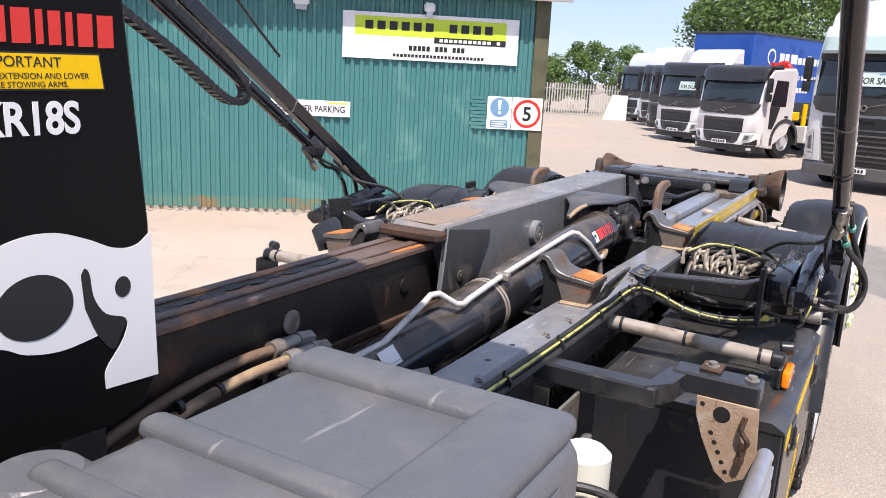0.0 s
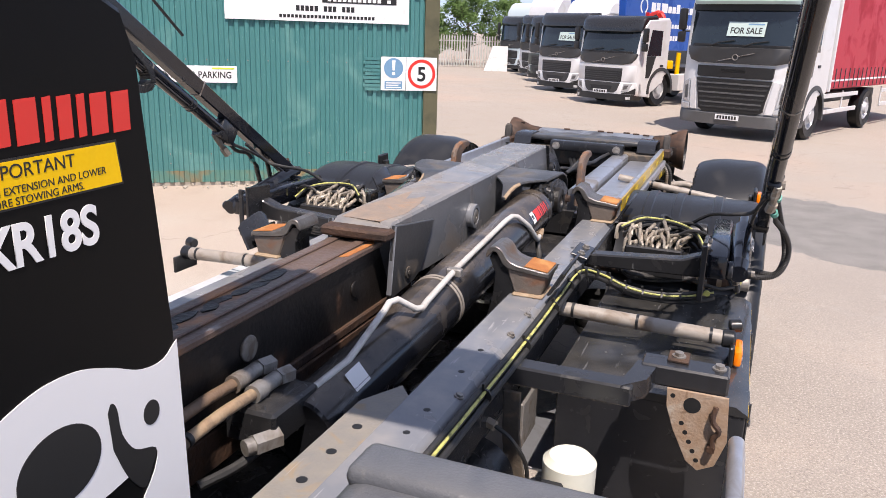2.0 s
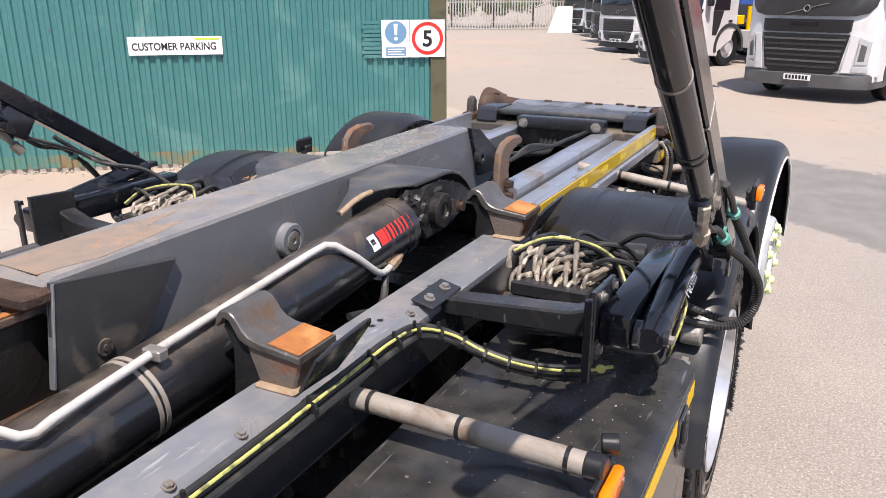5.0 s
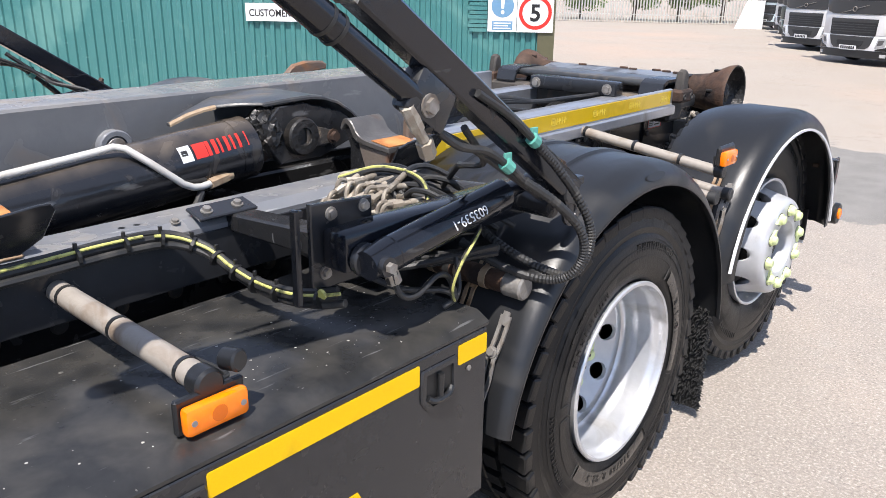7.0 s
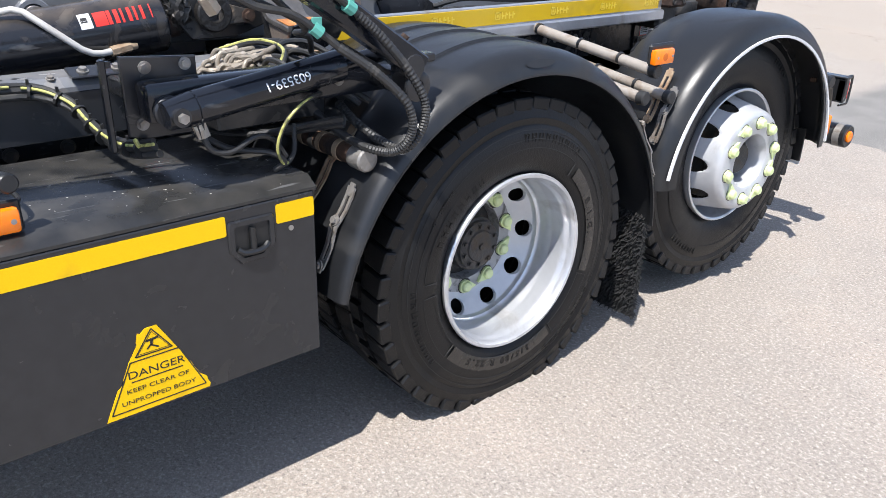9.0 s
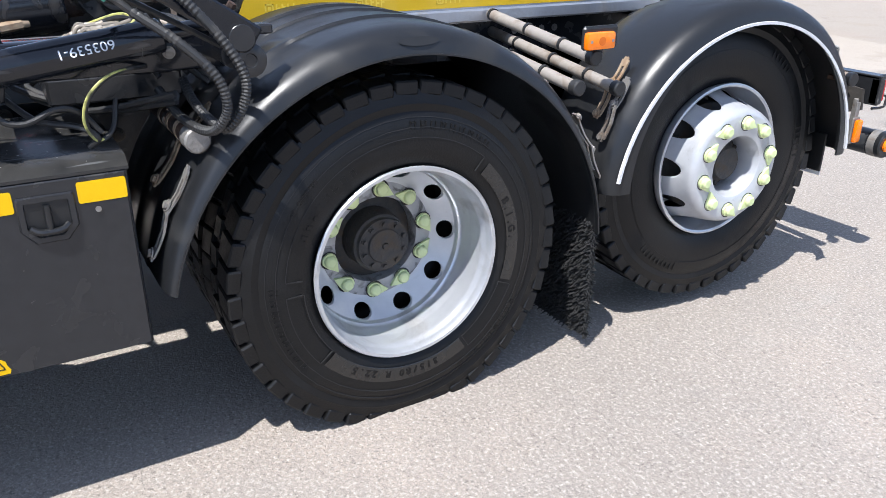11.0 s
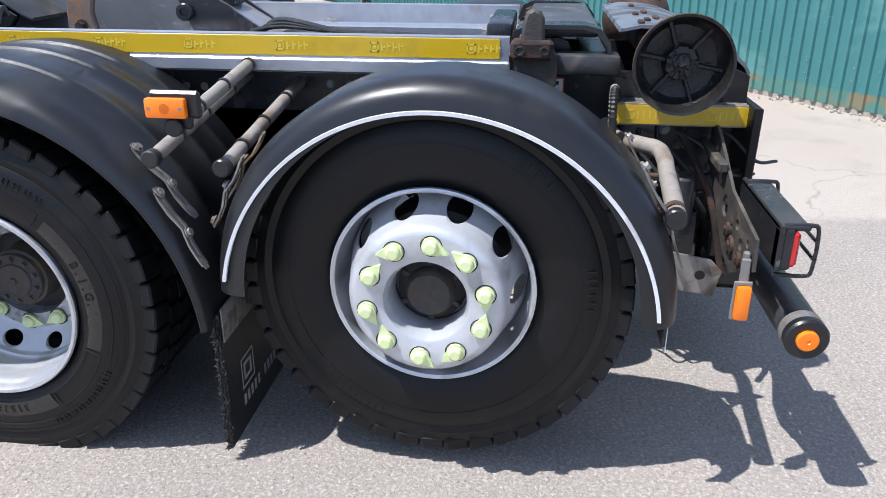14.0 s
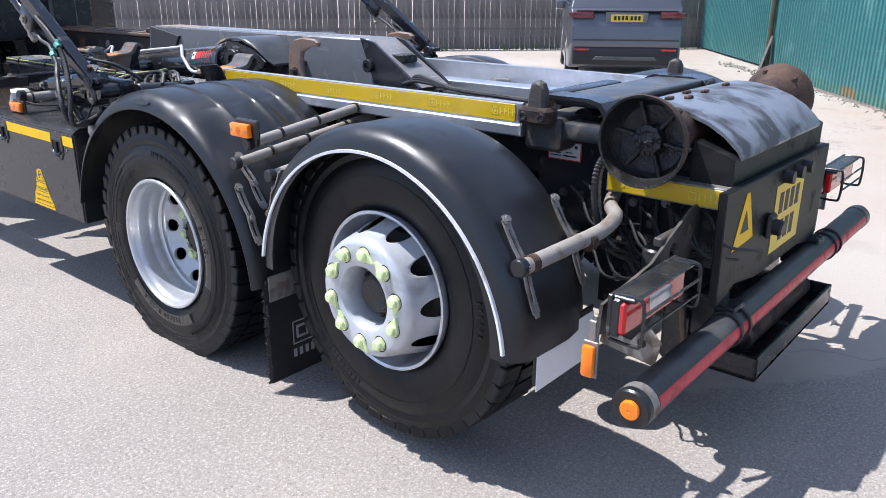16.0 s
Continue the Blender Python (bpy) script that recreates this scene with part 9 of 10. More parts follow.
        bm.transform(Matrix.Translation((0, 1.3, 0.5)))
        to_side(bm, sd)
        part("wheel_arch", bm, shade, t)
        bm = bmesh.new()
        box(bm, (sd * (W - 0.3), 0.52, 0.3), (sd * (W - 0.01), 0.76, 0.85), 0.03)
        part("step", bm, shade, t)
        for y in (1.3, 5.2):
            bm = bmesh.new()
            lathe(bm, [(-0.28, 0.28), (-0.3, 0.44), (-0.24, 0.5), (-0.06, 0.5), (0.0, 0.44), (-0.02, 0.28)], 40)
            bm.transform(Matrix.Rotation(0 if sd > 0 else math.pi, 4, "Z"))
            bm.transform(Matrix.Translation((sd * (W - 0.02), y, 0.5)))
            ty = part("tyre", bm, TYRE, t)
            bm = bmesh.new()
            lathe(bm, [(-0.03, 0.285), (-0.02, 0.26), (-0.08, 0.24), (-0.06, 0.15), (0.02, 0.13), (0.02, 0.0)], 32)
            bm.transform(Matrix.Rotation(0 if sd > 0 else math.pi, 4, "Z"))
            bm.transform(Matrix.Translation((sd * (W - 0.02), y, 0.5)))
            part("rim", bm, RIM, ty)
    pz = 0.42 if style == 0 else 0.44
    bm = bmesh.new()
    box(bm, (-0.26, -0.096, pz - 0.055), (0.26, -0.088, pz + 0.055), 0.001)
    pl = part("number_plate", bm, WHITE, cab)
    bm = bmesh.new()
    for k in range(7):
        box(bm, (-0.22 + 0.064 * k, -0.0995, pz - 0.035), (-0.178 + 0.064 * k, -0.0965, pz + 0.035))
    tagged(part("plate_bars", bm, BLACKFILL, pl), kind="stuff")
    bm = bmesh.new()
    lathe(bm, [(0.0, 0.045), (0.012, 0.05), (0.014, 0.062), (0.0, 0.068)], 24)
    bm.transform(Matrix.Translation((0, -0.054, ws0 - 0.17)) @ Matrix.Rotation(radians(-90), 4, "Z"))
    part("badge", bm, ZINC, cab, "round metal badge")
    for pts in ([(0.06, ws0 - 0.16), (0.4, ws0 - 0.08), (0.4, ws0 - 0.065), (0.06, ws0 - 0.145)], [(-0.4, ws0 - 0.275), (-0.06, ws0 - 0.195), (-0.06, ws0 - 0.18), (-0.4, ws0 - 0.26)]):
        front("badge_bar", pts, -0.022, -0.01, ZINC, cab, "", 0.001)
    for x in (-0.62, 0.1):
        bm = bmesh.new()
        tube(bm, [(x, -0.02, ws0 + 0.04), (x + 0.2, 0.0, ws0 + 0.12), (x + 0.52, 0.03, ws0 + 0.17)], 0.013, 6)
        part("wiper", bm, CABDARK, cab)
    if roof:
        bm = bmesh.new()
        prism(bm, [(back, h - 0.06), (back + 0.08, h + roof * 0.4), (back + 0.28, h + roof * 0.85), (back + 0.5, h + roof), (length + 0.45, h + roof), (length + 0.5, h - 0.06)], "x", -W + 0.14, W - 0.14, 0.12)
        part("roof_fairing", bm, paint, cab, "rounded roof fairing")
    bm = bmesh.new()
    box(bm, (-0.45, 1.5, 0.6), (0.45, 8.6, 0.85), 0.02)
    part("chassis", bm, CABDARK, t)
    return t, cab, h, ws0, ws1


def sale_card(cab, h, ws0, ws1, x, z):
    """A card behind the glass, leaning with the windscreen."""
    sl = ws1 - ws0 - 0.02
    m = facing((x, 0.045 + 0.215 * (z - ws0 - 0.02) / sl - 0.05, z), (1, 0, 0), (0, 0.215, sl))
    bm = bmesh.new()
    bars(bm, [(0, 0, 0.8, 0.3)])
    c = part("sale_card", bm, material("pale_green_card", (0.5, 0.6, 0.56), 0.4), cab, "pale for sale card behind the windscreen", m)
    words("lettering", "FOR SALE", 0.18, BLACKFILL, c, Matrix.Translation((0.4, 0.055, 0.002)), "CENTER", 0.88, 0.004)
    bm = bmesh.new()
    bars(bm, [(0.42, 0.235, 0.34, 0.03)])
    part("strip", bm, BLUEPRINT, c, "", Matrix.Translation((0, 0, 0.002)))


t1 = lorry("parked_lorry", "white flat-nosed lorry with a red curtain body and sale card", (0.72, 13.7, 0), -22, 3.4, 1, length=2.0)
sale_card(t1[1], *t1[2:], -0.3, 2.12)
T = t1[0]
bm = bmesh.new()
box(bm, (-1.27, 2.15, 1.05), (1.27, 9.6, 3.9), 0.02)
bd = part("curtain_body", bm, REDSHEET, T, "red curtain-sided body")
bm = bmesh.new()
box(bm, (-1.29, 2.1, 1.0), (1.29, 2.17, 3.95), 0.01)
part("headboard", bm, CABWHITE, bd)
for k in range(22):
    bm = bmesh.new()
    box(bm, (1.271, 2.4 + 0.32 * k, 1.08), (1.283, 2.44 + 0.32 * k, 1.5))
    part("curtain_strap", bm, CABGREY, bd)
bm = bmesh.new()
box(bm, (1.268, 2.2, 1.22), (1.276, 9.6, 1.26))
part("curtain_hem", bm, WHITE, bd)
bm = bmesh.new()
for z in (0.5, 0.85):
    box(bm, (1.2, 2.0, z), (1.235, 4.4, z + 0.1), 0.01)
    box(bm, (1.2, 6.4, z), (1.235, 9.4, z + 0.1), 0.01)
for y in (2.0, 3.3, 6.4, 8.0):
    box(bm, (1.19, y, 0.5), (1.22, y + 0.06, 1.0), 0.01)
part("side_guard", bm, CABWHITE, T)

t2 = lorry("parked_lorry", "white lorry with a dark roof visor and a red folding crane", (-3.15, 20.0, 0), -28, 2.6)
T = t2[0]
bm = bmesh.new()
box(bm, (-0.2, 2.05, 0.85), (0.2, 2.45, 2.2), 0.03)
prism(bm, [(-0.35, 2.42), (-0.05, 2.72), (0.35, 2.84), (0.45, 2.78), (0.4, 2.62), (0.1, 2.56), (-0.05, 2.36), (-0.3, 2.3)], "y", 1.95, 2.2, 0.03)
prism(bm, [(0.3, 2.84), (0.52, 2.72), (0.62, 2.5), (0.54, 2.44), (0.42, 2.6), (0.26, 2.7)], "y", 2.02, 2.16, 0.02)
fc = part("folding_crane", bm, REDPRINT, T, "red folding loader crane behind the cab")
bm = bmesh.new()
rod(bm, (-0.1, 1.93, 2.5), (0.36, 1.93, 2.68), 0.045, 12)
rod(bm, (0.5, 1.98, 2.62), (0.62, 2.2, 2.3), 0.05, 12)
rod(bm, (0.62, 2.2, 2.32), (0.66, 2.25, 1.9), 0.04, 12)
box(bm, (0.3, 1.96, 2.2), (0.7, 2.3, 2.42), 0.03)
part("crane_ram", bm, CABDARK, fc, "dark crane ram and hoses")
bm = bmesh.new()
box(bm, (0.5, 2.0, 1.1), (0.9, 2.3, 1.35), 0.02)
rod(bm, (1.05, 2.3, 0.95), (1.05, 2.3, 1.6), 0.07, 14)
part("crane_controls", bm, YELLOW, T)
bm = bmesh.new()
box(bm, (0.8, 2.2, 0.45), (1.22, 2.7, 0.95), 0.02)
box(bm, (0.8, 2.85, 0.45), (1.22, 3.3, 0.95), 0.02)
part("side_tank", bm, CABWHITE, T)
bm = bmesh.new()
box(bm, (-1.22, 3.0, 1.0), (1.22, 8.5, 1.15), 0.02)
box(bm, (-1.22, 3.0, 1.15), (-1.18, 8.5, 1.6), 0.01)
box(bm, (1.18, 3.0, 1.15), (1.22, 8.5, 1.6), 0.01)
part("flat_bed", bm, CABGREY, T)
bm = bmesh.new()
rod(bm, (0.75, 0.9, 2.6), (0.75, 0.9, 2.74), 0.06, 14)
part("beacon", bm, REDLENS, T)
t3 = lorry("parked_lorry", "white and grey lorry with a sale card and tall roof fairing", (-5.6, 24.2, 0), -30, 2.75, roof=0.55, back=1.3)
sale_card(t3[1], *t3[2:], -0.05, 1.82)
t4 = lorry("parked_lorry", "dark-fronted lorry with a black roof visor", (-7.35, 29.0, 0), -32, 2.75, 0, CABWHITE, None, 1.62, 0.0, material("dark_green_grey_paint", (0.06, 0.075, 0.065), 0.35, 0.0, (0.07, 0.085, 0.075), None, 9, 2, 0.5))
t5 = lorry("parked_lorry", "white high-roofed lorry at the far end of the row", (-9.0, 33.2, 0), -34, 2.85, roof=0.85)
t6 = lorry("parked_lorry", "pale blue-grey lorry at the far end of the row", (-11.2, 36.8, 0), -36, 2.85, 0, material("pale_blue_cab", (0.5, 0.58, 0.6), 0.35), None, 1.62, 0.7)

# blue curtain body standing behind the row
bt = thing("curtain_trailer", "tall blue curtain-sided trailer with white markings", "trailer", "", "", (-4.9, 27.4, 0), -21)
bm = bmesh.new()
box(bm, (-1.25, 0, 1.15), (1.25, 10.5, 4.0), 0.02)
cs = part("curtain_body", bm, BLUESHEET, bt)
bm = bmesh.new()
box(bm, (-1.27, -0.02, 3.96), (1.27, 10.5, 4.05), 0.01)
part("roof_rail", bm, CABGREY, bt)
bm = bmesh.new()
box(bm, (-0.5, 0.5, 0.6), (0.5, 10.3, 1.15), 0.02)
part("chassis", bm, CABDARK, bt)
for sd in (1, -1):
    for y in (7.0, 8.4):
        bm = bmesh.new()
        rod(bm, (sd * 0.9, y, 0.5), (sd * 1.2, y, 0.5), 0.5, 30)
        part("tyre", bm, TYRE, bt)
for sd in (1, -1):
    bm = bmesh.new()
    box(bm, (sd * 0.8, 1.6, 0.0), (sd * 0.92, 1.72, 1.15))
    part("landing_leg", bm, CABGREY, bt)
marks = []
x = 2.0
for wd, hh in ((0.34, 0.36), (0.3, 0.36), (0.0, 0), (0.5, 0.36), (0.3, 0.26), (0.3, 0.26), (0.3, 0.36), (0.4, 0.26), (0.3, 0.26), (0.3, 0.26)):
    if wd:
        marks.append((x, 3.0, wd, hh))
    x += wd + 0.07
marks += [(1.0 + 0.26 * k, 2.4, 0.2 if k % 5 else 0.12, 0.16) for k in range(19)] + [(1.9 + 0.24 * k, 1.9, 0.18, 0.2) for k in range(11)]
for x, z, wd, hh in marks:
    bm = bmesh.new()
    box(bm, (1.251, x, z), (1.254, x + wd, z + hh))
    part("marking", bm, WHITEPRINT, bt, "plain white marking bar")
bm = bmesh.new()
lathe(bm, [(0.0, 0.22), (0.0, 0.3), (0.003, 0.3), (0.003, 0.22)], 30, 200, 520)
bm.transform(Matrix.Translation((1.252, 1.4, 3.2)))
part("emblem", bm, WHITEPRINT, bt)

# ---- parked car behind the lorry ----
car = thing("parked_car", "grey sport utility car parked by the fence", "car", "", "", (-9.6, -3.2, 0), 123.0)
bm = bmesh.new()
side = [(0.1, 0.3), (0.02, 0.42), (-0.02, 0.72), (0.0, 1.0), (0.06, 1.2), (0.16, 1.3), (0.42, 1.72), (0.6, 1.84), (1.1, 1.9), (2.2, 1.88), (2.75, 1.78), (3.45, 1.3), (4.3, 1.18), (4.68, 1.0), (4.75, 0.66), (4.7, 0.32)]
prism(bm, side, "x", -0.99, 0.99)
for y in (0.3, 0.6, 2.4, 3.4):
    bmesh.ops.bisect_plane(bm, geom=bm.verts[:] + bm.edges[:] + bm.faces[:], plane_co=(0, y, 0), plane_no=(0, 1, 0))
for z in (0.72, 1.0, 1.3, 1.7):
    bmesh.ops.bisect_plane(bm, geom=bm.verts[:] + bm.edges[:] + bm.faces[:], plane_co=(0, 0, z), plane_no=(0, 0, 1))
for v in bm.verts:
    # glasshouse leans in, tail corners are drawn round
    v.co.x *= 1 - 0.2 * max(0.0, v.co.z - 1.25) / 0.65
    f = max(0.0, 0.35 - v.co.y) / 0.4
    v.co.x *= 1 - 0.09 * f * f
bmesh.ops.bevel(bm, geom=[e for e in bm.edges if len(e.link_faces) == 2 and e.calc_face_angle() > 0.5], offset=0.05, segments=3, profile=0.5, affect="EDGES", clamp_overlap=True)
body = part("body", bm, SUVPAINT, car, "", None, 40)


def tail(name, pts, y0, y1, mat, bev=0.004, lab=""):
    """A flat outline on the car's tail."""
    bm = bmesh.new()
    prism(bm, pts, "y", y0, y1, bev)
    return part(name, bm, mat, body, lab)


bm = bmesh.new()
prism(bm, [(0.185, 1.34), (0.41, 1.7), (0.47, 1.7), (0.245, 1.34)], "x", -0.74, 0.74, 0.004)
for v in bm.verts:
    v.co.x *= 1 - 0.16 * (v.co.z - 1.34) / 0.36
part("rear_window", bm, DARKGLASS, body)
tail("tailgate_line", [(-0.86, 1.265), (0.86, 1.265), (0.86, 1.25), (-0.86, 1.25)], 0.03, 0.12, CABDARK, 0.0)
tail("plate_recess", [(-0.36, 1.235), (0.36, 1.235), (0.34, 1.06), (-0.34, 1.06)], 0.005, 0.1, SUVPAINT)
bm = bmesh.new()
prism(bm, [(-0.035, 0.36), (-0.05, 0.6), (-0.02, 0.66), (0.06, 0.66), (0.06, 0.36)], "x", -0.9, 0.9, 0.02)
part("bumper", bm, CABDARK, body, "black lower bumper")
tail("skid_plate", [(-0.55, 0.44), (0.55, 0.44), (0.5, 0.5), (-0.5, 0.5)], -0.065, 0.0, CABMID)
tail("bumper_crease", [(-0.9, 0.79), (0.9, 0.79), (0.9, 0.765), (-0.9, 0.765)], -0.028, 0.05, CABGREY, 0.002)
for sd in (1, -1):
    bm = bmesh.new()
    box(bm, (sd * 0.56, -0.012, 1.14), (sd * 0.9, 0.1, 1.245), 0.02, None, 2)
    box(bm, (sd * 0.88, 0.02, 1.15), (sd * 0.985, 0.3, 1.235), 0.02, None, 2)
    part("tail_lamp", bm, material("smoked_red_lens", (0.11, 0.012, 0.016), 0.12, 0.0, (0.16, 0.018, 0.02), None, 30, 3, 0.6, coat=0.5), body, "smoked red tail lamp")
    tail("reflector", [(sd * 0.62, 0.6), (sd * 0.86, 0.6), (sd * 0.86, 0.63), (sd * 0.62, 0.63)], -0.06, 0.0, REDLENS, 0.002)
    for a, b in ((0.62, 1.5), (1.56, 2.55)):
        bm = bmesh.new()
        prism(bm, [(a, 1.32), (b, 1.32), (min(b, 2.4), 1.72), (a + 0.12, 1.74)], "x", sd * 0.9, sd * 0.985, 0.003)
        for v in bm.verts:
            v.co.x *= 1 - 0.155 * (v.co.z - 1.32) / 0.42
        part("side_window", bm, DARKGLASS, body)
    bm = bmesh.new()
    box(bm, (sd * 0.96, 2.9, 1.2), (sd * 1.16, 3.06, 1.38), 0.04, None, 2)
    part("door_mirror", bm, SUVPAINT, body)
    for y in (0.95, 3.8):
        bm = bmesh.new()
        lathe(bm, [(-0.02, 0.4), (0.012, 0.4), (0.014, 0.45), (-0.02, 0.46)], 28, -100, 100)
        bm.transform(Matrix.Translation((0.985, y, 0.39)))
        part("arch_trim", to_side(bm, sd), CABDARK, body)
        bm = bmesh.new()
        lathe(bm, [(-0.24, 0.25), (-0.25, 0.37), (-0.2, 0.39), (-0.03, 0.39), (0.0, 0.35), (-0.01, 0.27)], 36)
        bm.transform(Matrix.Translation((0.995, y, 0.39)))
        w1 = part("tyre", to_side(bm, sd), TYRE, car)
        bm = bmesh.new()
        for k in range(5):
            box(bm, (-0.03, -0.035, 0.03), (-0.008, 0.035, 0.27), 0.006, Matrix.Rotation(k * math.tau / 5, 4, "X"))
        lathe(bm, [(-0.05, 0.0), (-0.05, 0.06), (-0.05, 0.26), (0.0, 0.28), (-0.01, 0.25)], 30)
        bm.transform(Matrix.Translation((0.995, y, 0.39)))
        part("rim", to_side(bm, sd), RIM, w1)
bm = bmesh.new()
box(bm, (-0.27, -0.012, 1.085), (0.27, 0.02, 1.2), 0.002)
pl = part("number_plate", bm, PLATEYELLOW, body, "yellow registration plate")
bm = bmesh.new()
for k in range(7):
    box(bm, (-0.22 + 0.064 * k + (0.02 if k > 3 else 0), -0.016, 1.108), (-0.178 + 0.064 * k + (0.02 if k > 3 else 0), -0.011, 1.178))
part("plate_bars", bm, BLACKFILL, pl)

# ---- wooden fence ----
fence = thing("board_fence", "tall weathered grey close-board wooden fence", "fence", kind="structure")
F0, F1 = Vector((-19.6, -4.6, 0)), Vector((2.0, -24.4, 0))
fd = (F1 - F0).normalized()
fn = Vector((-fd.y, fd.x, 0))
L = (F1 - F0).length
bm = bmesh.new()
box(bm, (-0.066, -0.011, 0.02), (0.066, 0.011, 2.3), 0.003)
first = part("board", bm, WOOD, fence)
meshes = [first.data]
for k in range(3):
    m2 = first.data.copy()
    for v in m2.vertices:
        if v.co.z > 1:
            v.co.z += 0.02 * (k - 1)
    meshes.append(m2)
bpy.data.objects.remove(first)
n = int(L / 0.138)
rnd = random.Random(3)
for k in range(n):
    p = F0 + fd * (k + 0.5) * 0.138 + fn * rnd.uniform(-0.008, 0.008)
    m = Matrix.Translation(p) @ Matrix.Rotation(math.atan2(fd.y, fd.x) + rnd.uniform(-0.03, 0.03), 4, "Z") @ Matrix.Rotation(rnd.uniform(-0.006, 0.006), 4, "Y")
    put("board", meshes[k % 4], fence, "", m)
for z in (0.5, 1.8):
    bm = bmesh.new()
    m = Matrix.Translation(F0 - fn * 0.06 + Vector((0, 0, z))) @ Matrix.Rotation(math.atan2(fd.y, fd.x), 4, "Z")
    box(bm, (0, -0.03, 0), (L, 0.03, 0.09), 0.0, m)
    part("rail", bm, WOOD, fence)
bm = bmesh.new()
rnd = random.Random(8)
for k in range(900):
    s, o = rnd.uniform(0, L), abs(rnd.gauss(0, 0.16))
    p = F0 + fd * s + fn * (0.03 + o) * (1 if fn.y > 0 else -1)
    h = rnd.uniform(0.05, 0.25)
    a = rnd.uniform(0, math.pi)
    w = Vector((math.cos(a), math.sin(a), 0)) * 0.012
    tip = p + Vector((rnd.uniform(-0.06, 0.06), rnd.uniform(-0.06, 0.06), h))
    bm.faces.new([bm.verts.new(v) for v in (p - w, p + w, tip)])
tagged(part("grass_tuft", bm, LEAF), "dry green grass tufts along the fence foot", "grass", kind="stuff")

# rubble and pebble-dash block at the shed
bk = thing("pebble_block", "rough pebble-dashed block with a pale cap at the shed corner", "block")
bm = bmesh.new()
wall_box(bm, 0.1, 0.43, 0.0, 0.29, 0.035, 0.3)
bmesh.ops.subdivide_edges(bm, edges=bm.edges[:], cuts=9, use_grid_fill=True)
rnd = random.Random(4)
for v in bm.verts:
    v.co += Vector((rnd.uniform(-1, 1), rnd.uniform(-1, 1), rnd.uniform(-1, 1))) * 0.013
part("body", bm, STONE, bk)
bm = bmesh.new()
wall_box(bm, 0.06, 0.3, 0.285, 0.35, 0.05, 0.3)
bmesh.ops.bevel(bm, geom=bm.edges[:], offset=0.025, segments=2, affect="EDGES")
part("cap", bm, material("pale_stone_cap", (0.55, 0.5, 0.4), 0.85, 0, (0.48, 0.42, 0.33), None, 14, 3, 0.6, 0.3, 0.3, 40), bk)
bm = bmesh.new()
rnd = random.Random(9)
for k in range(420):
    s = rnd.uniform(0.3, 15.0)
    p = wall_point(s, 0.0, rnd.uniform(0.02, 0.3) * rnd.random() + (0.2 * rnd.random() if s > 12 else 0))
    r = rnd.uniform(0.008, 0.03) * (1.6 if s > 12 else 1)
    bmesh.ops.create_icosphere(bm, subdivisions=1, radius=r, matrix=Matrix.Translation(p + Vector((0, 0, r * 0.4))) @ Matrix.Rotation(rnd.uniform(0, 3), 4, "X") @ Matrix.Diagonal((1, rnd.uniform(0.6, 1.2), 0.6, 1)))
tagged(part("rubble", bm, STONE), "loose stones and grit along the shed foot", "rubble", kind="stuff")
for k in range(4):
    ln = thing("timber_offcut", "weathered timber offcut leaning on the shed wall", "timber", "timber offcuts")
    bm = bmesh.new()
    a, b = wall_point(12.5 + 0.06 * k, 0.0, 0.3 - 0.03 * k), wall_point(12.65 + 0.05 * k, 0.75 - 0.08 * k, 0.04)
    tube(bm, [a, b], 0.03, 4)
    part("plank", bm, WOOD, ln)

# ---- far boundary: palisade fence, hedge, trees ----
pal = thing("palisade_fence", "pale galvanised palisade fence along the yard edge", "fence", kind="structure")
G0, G1 = Vector((-27.0, 33.2, 0)), Vector((-9.5, 41.5, 0))
gd = (G1 - G0).normalized()
bm = bmesh.new()
nP = int((G1 - G0).length / 0.155)
for k in range(nP):
    p = G0 + gd * k * 0.155
    m = Matrix.Translation(p) @ Matrix.Rotation(math.atan2(gd.y, gd.x), 4, "Z")
    prism2 = [(-0.034, 0.06), (0.034, 0.06), (0.034, 1.72), (0.0, 1.82), (-0.034, 1.72)]
    lo = [bm.verts.new(m @ Vector((x, -0.006, z))) for x, z in prism2]
    hi = [bm.verts.new(m @ Vector((x, 0.006, z))) for x, z in prism2]
    bm.faces.new(lo)
    bm.faces.new(hi[::-1])
    for i in range(5):
        bm.faces.new((lo[i], hi[i], hi[(i + 1) % 5], lo[(i + 1) % 5]))
tagged(part("pale", bm, GALV, pal), "closely set pointed steel pales", kind="stuff")
for z in (0.4, 1.45):
    bm = bmesh.new()
    m = Matrix.Translation(G0 + Vector((0, 0, z))) @ Matrix.Rotation(math.atan2(gd.y, gd.x), 4, "Z")
    box(bm, (0, 0.01, 0), ((G1 - G0).length, 0.05, 0.05), 0, m)
    part("rail", bm, GALV, pal)
wp = thing("white_panel", "white panel leaning beside the palisade fence", "panel")
bm = bmesh.new()
prism(bm, [(0, 0), (1.25, 0), (1.25, 1.3), (0.45, 1.3)], "y", 0, 0.12, 0.01)
part("panel", bm, WHITE, wp, "", Matrix.Translation((-12.4, 36.2, 0)) @ Matrix.Rotation(radians(18), 4, "Z"))


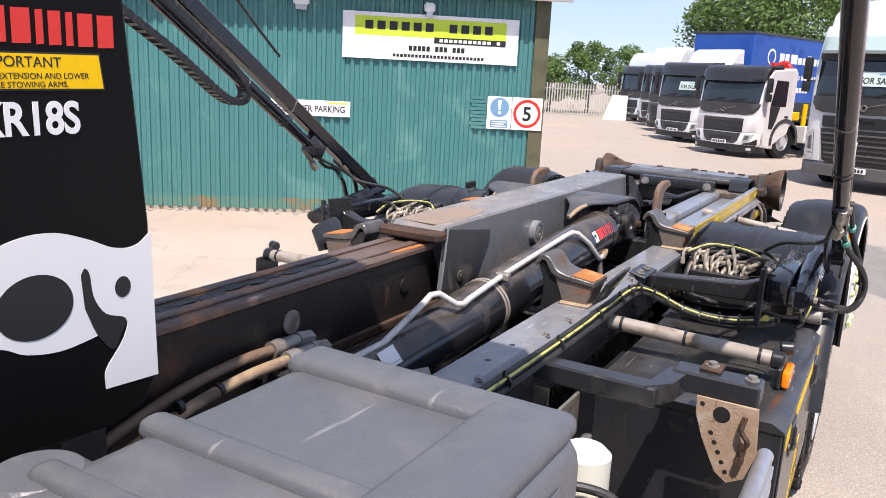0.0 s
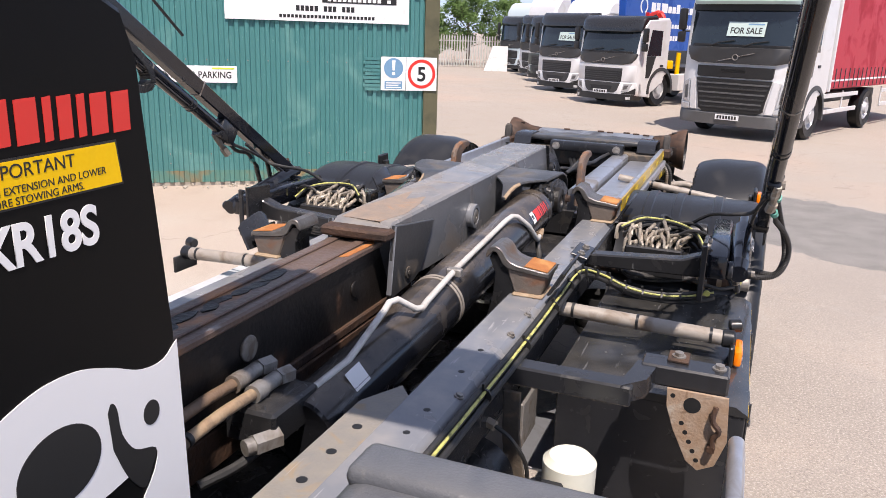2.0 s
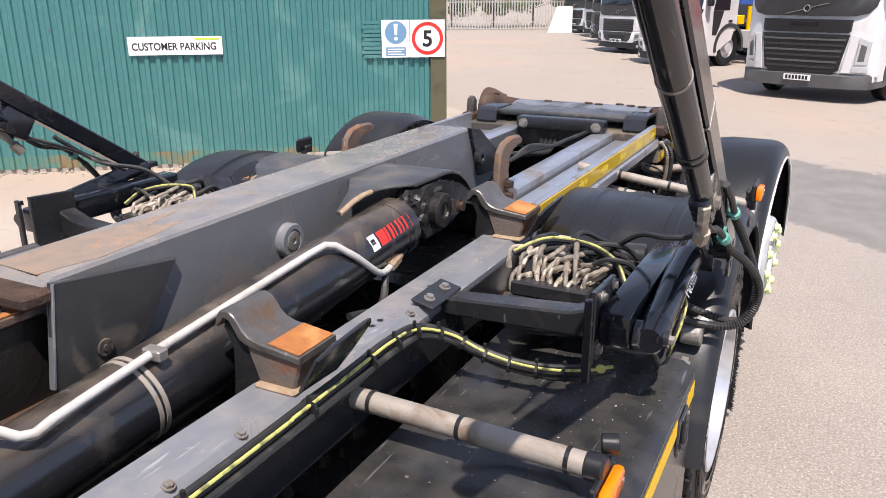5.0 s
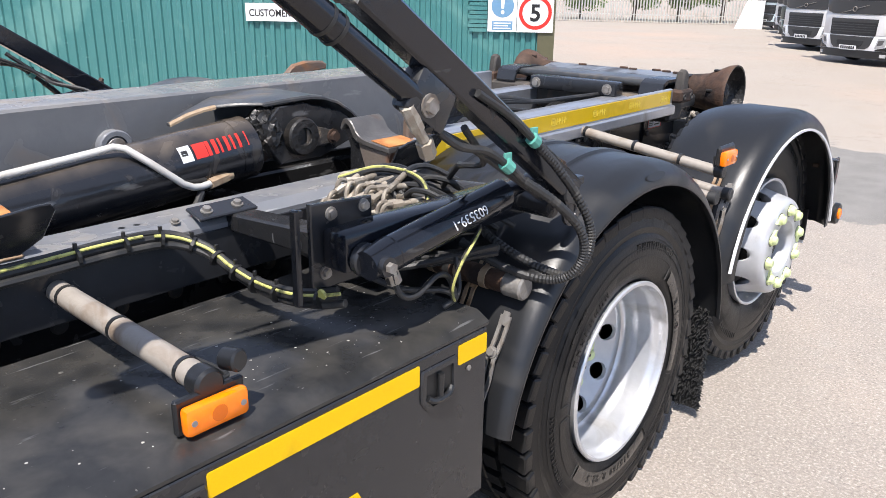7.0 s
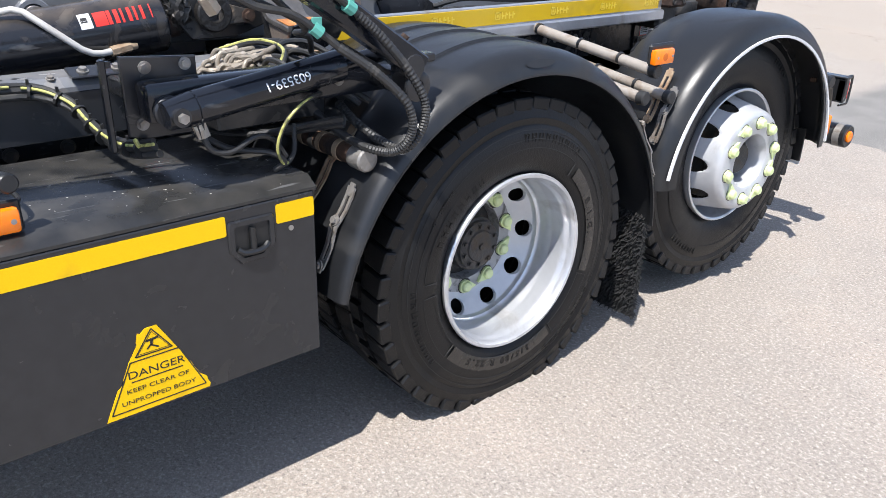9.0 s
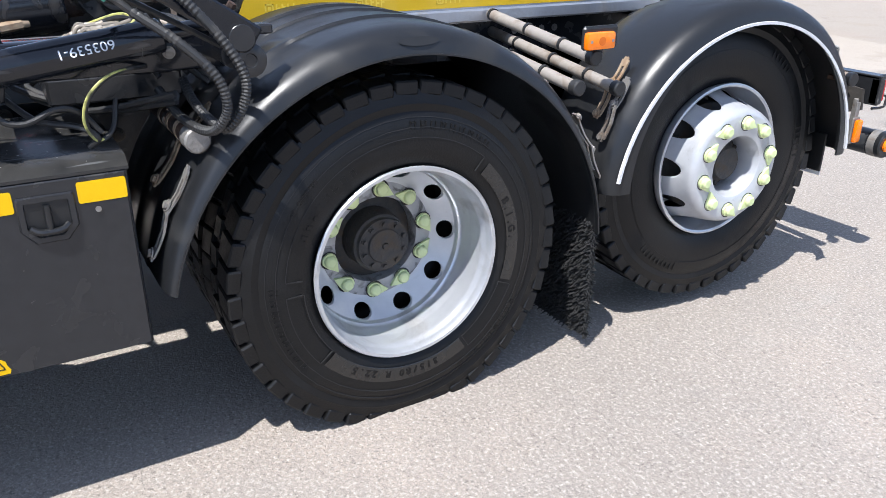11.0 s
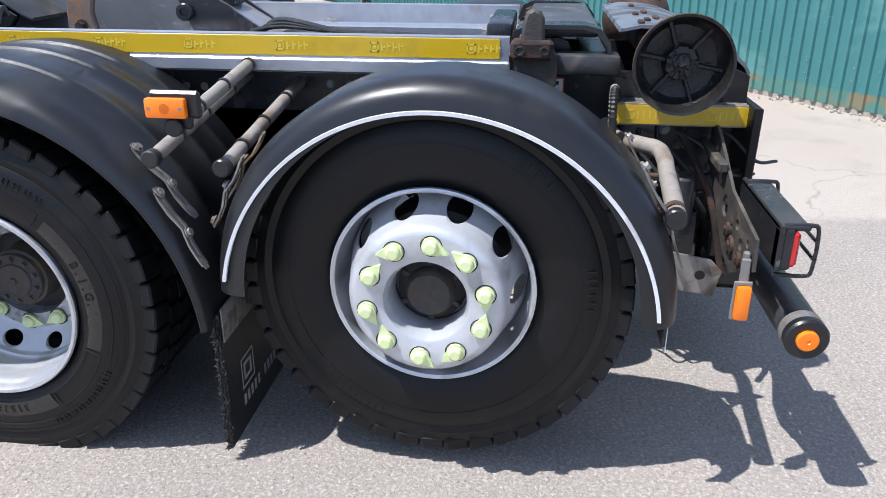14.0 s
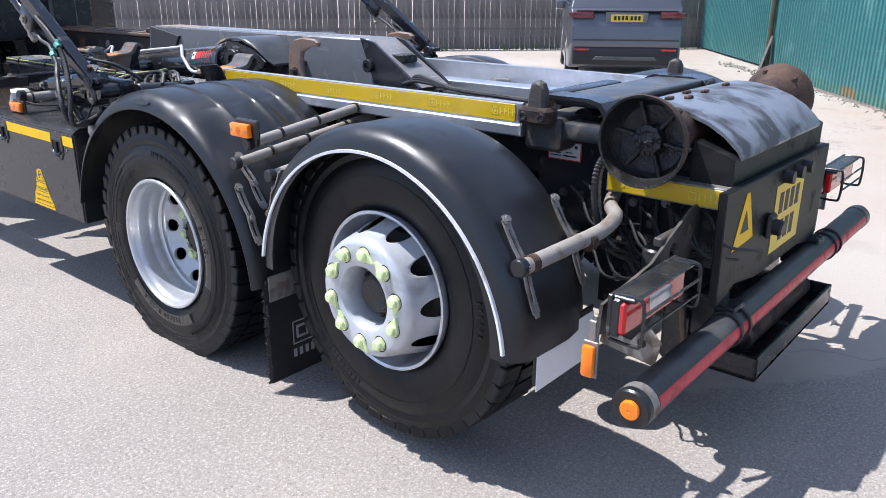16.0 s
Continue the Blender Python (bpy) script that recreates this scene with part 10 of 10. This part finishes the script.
def leaf_cloud(bm, centre, radii, count, size, rnd):
    """Many small leaf blades in clumps, thinner towards the outline."""
    for k in range(count):
        while True:
            v = Vector((rnd.uniform(-1, 1), rnd.uniform(-1, 1), rnd.uniform(-1, 1)))
            if 0.25 < v.length < 1:
                break
        p = centre + Vector((v.x * radii[0], v.y * radii[1], v.z * radii[2]))
        q = Euler((rnd.uniform(0, 6.3), rnd.uniform(0, 6.3), rnd.uniform(0, 6.3))).to_matrix()
        s = size * rnd.uniform(0.6, 1.4)
        a = [p + q @ Vector(o) * s for o in ((0, -1, 0), (0.5, 0, 0.15), (0, 1, 0), (-0.5, 0, 0.15))]
        bm.faces.new([bm.verts.new(o) for o in a])


def tree(label, loc, height, spread, clumps, leaves, size, seed, trunk=0.3):
    rnd = random.Random(seed)
    t = thing("tree", label, "tree", "boundary trees", "", loc)
    bm = bmesh.new()
    tube(bm, [(0, 0, 0), (0.05, 0.02, height * 0.2), (-0.04, 0.05, height * 0.45), (0.05, 0.0, height * 0.75)], trunk, 9)
    for v in bm.verts:
        f = 1 - 0.75 * v.co.z / (height * 0.8)
        v.co.x *= f
        v.co.y *= f
    ends = []
    for k in range(clumps):
        a = rnd.uniform(0, math.tau)
        r = spread * math.sqrt(rnd.random()) * 0.85
        z = height * rnd.uniform(0.28, 0.95)
        r *= 1.0 - 0.55 * max(0, (z / height - 0.55)) / 0.45
        e = Vector((r * math.cos(a), r * math.sin(a), z))
        ends.append(e)
        if k % 2 == 0:
            s = Vector((0, 0, z * 0.62))
            tube(bm, [s, (s + e) / 2 + Vector((0, 0, -0.1)), e], trunk * 0.16, 5)
    part("trunk", bm, BARK, t)
    bm = bmesh.new()
    for e in ends:
        c = spread * rnd.uniform(0.2, 0.36)
        leaf_cloud(bm, e, (c, c, c * 0.75), leaves // clumps, size, rnd)
    tagged(part("crown", bm, LEAF, t), "loose green crown of small leaves", kind="stuff")
    return t


tree("tall leafy green tree behind the parked lorries", (-7.6, 55.5, 0), 13.0, 5.6, 90, 42000, 0.13, 1, 0.5)
tree("leafy green tree behind the parked lorries", (-1.0, 60.0, 0), 12.0, 5.0, 70, 24000, 0.13, 2, 0.45)
hx = [(-30, 37.5, 3.0), (-26.5, 38.3, 3.4), (-23, 39.5, 2.9), (-20, 40.5, 3.6), (-17.6, 41.2, 3.3), (-15.6, 42.5, 4.3), (-13.6, 43.6, 4.1), (-11.5, 45, 3.3), (-9.4, 46, 4.0), (-6.5, 47.5, 3.1), (-3, 49, 3.4)]
for i, (x, y, h) in enumerate(hx):
    tree("bushy green hedge tree behind the palisade fence", (x, y, 0), h, 2.0, 30, 8000, 0.075, 30 + i, 0.12)
# timber pole and overhead wire
pole = thing("service_pole", "weathered wooden service pole with a wire", "pole")
bm = bmesh.new()
rod(bm, (-7.75, 53.05, 0), (-7.85, 53.05, 9.5), 0.14, 12, 0.1)
part("pole", bm, BARK, pole)
bm = bmesh.new()
tube(bm, curve([(-7.85, 53.05, 9.4), (-16, 48, 7.9), (-30, 40, 7.4), (-60, 22, 8.0)], 8), 0.03, 5)
part("wire", bm, HOSE, pole)
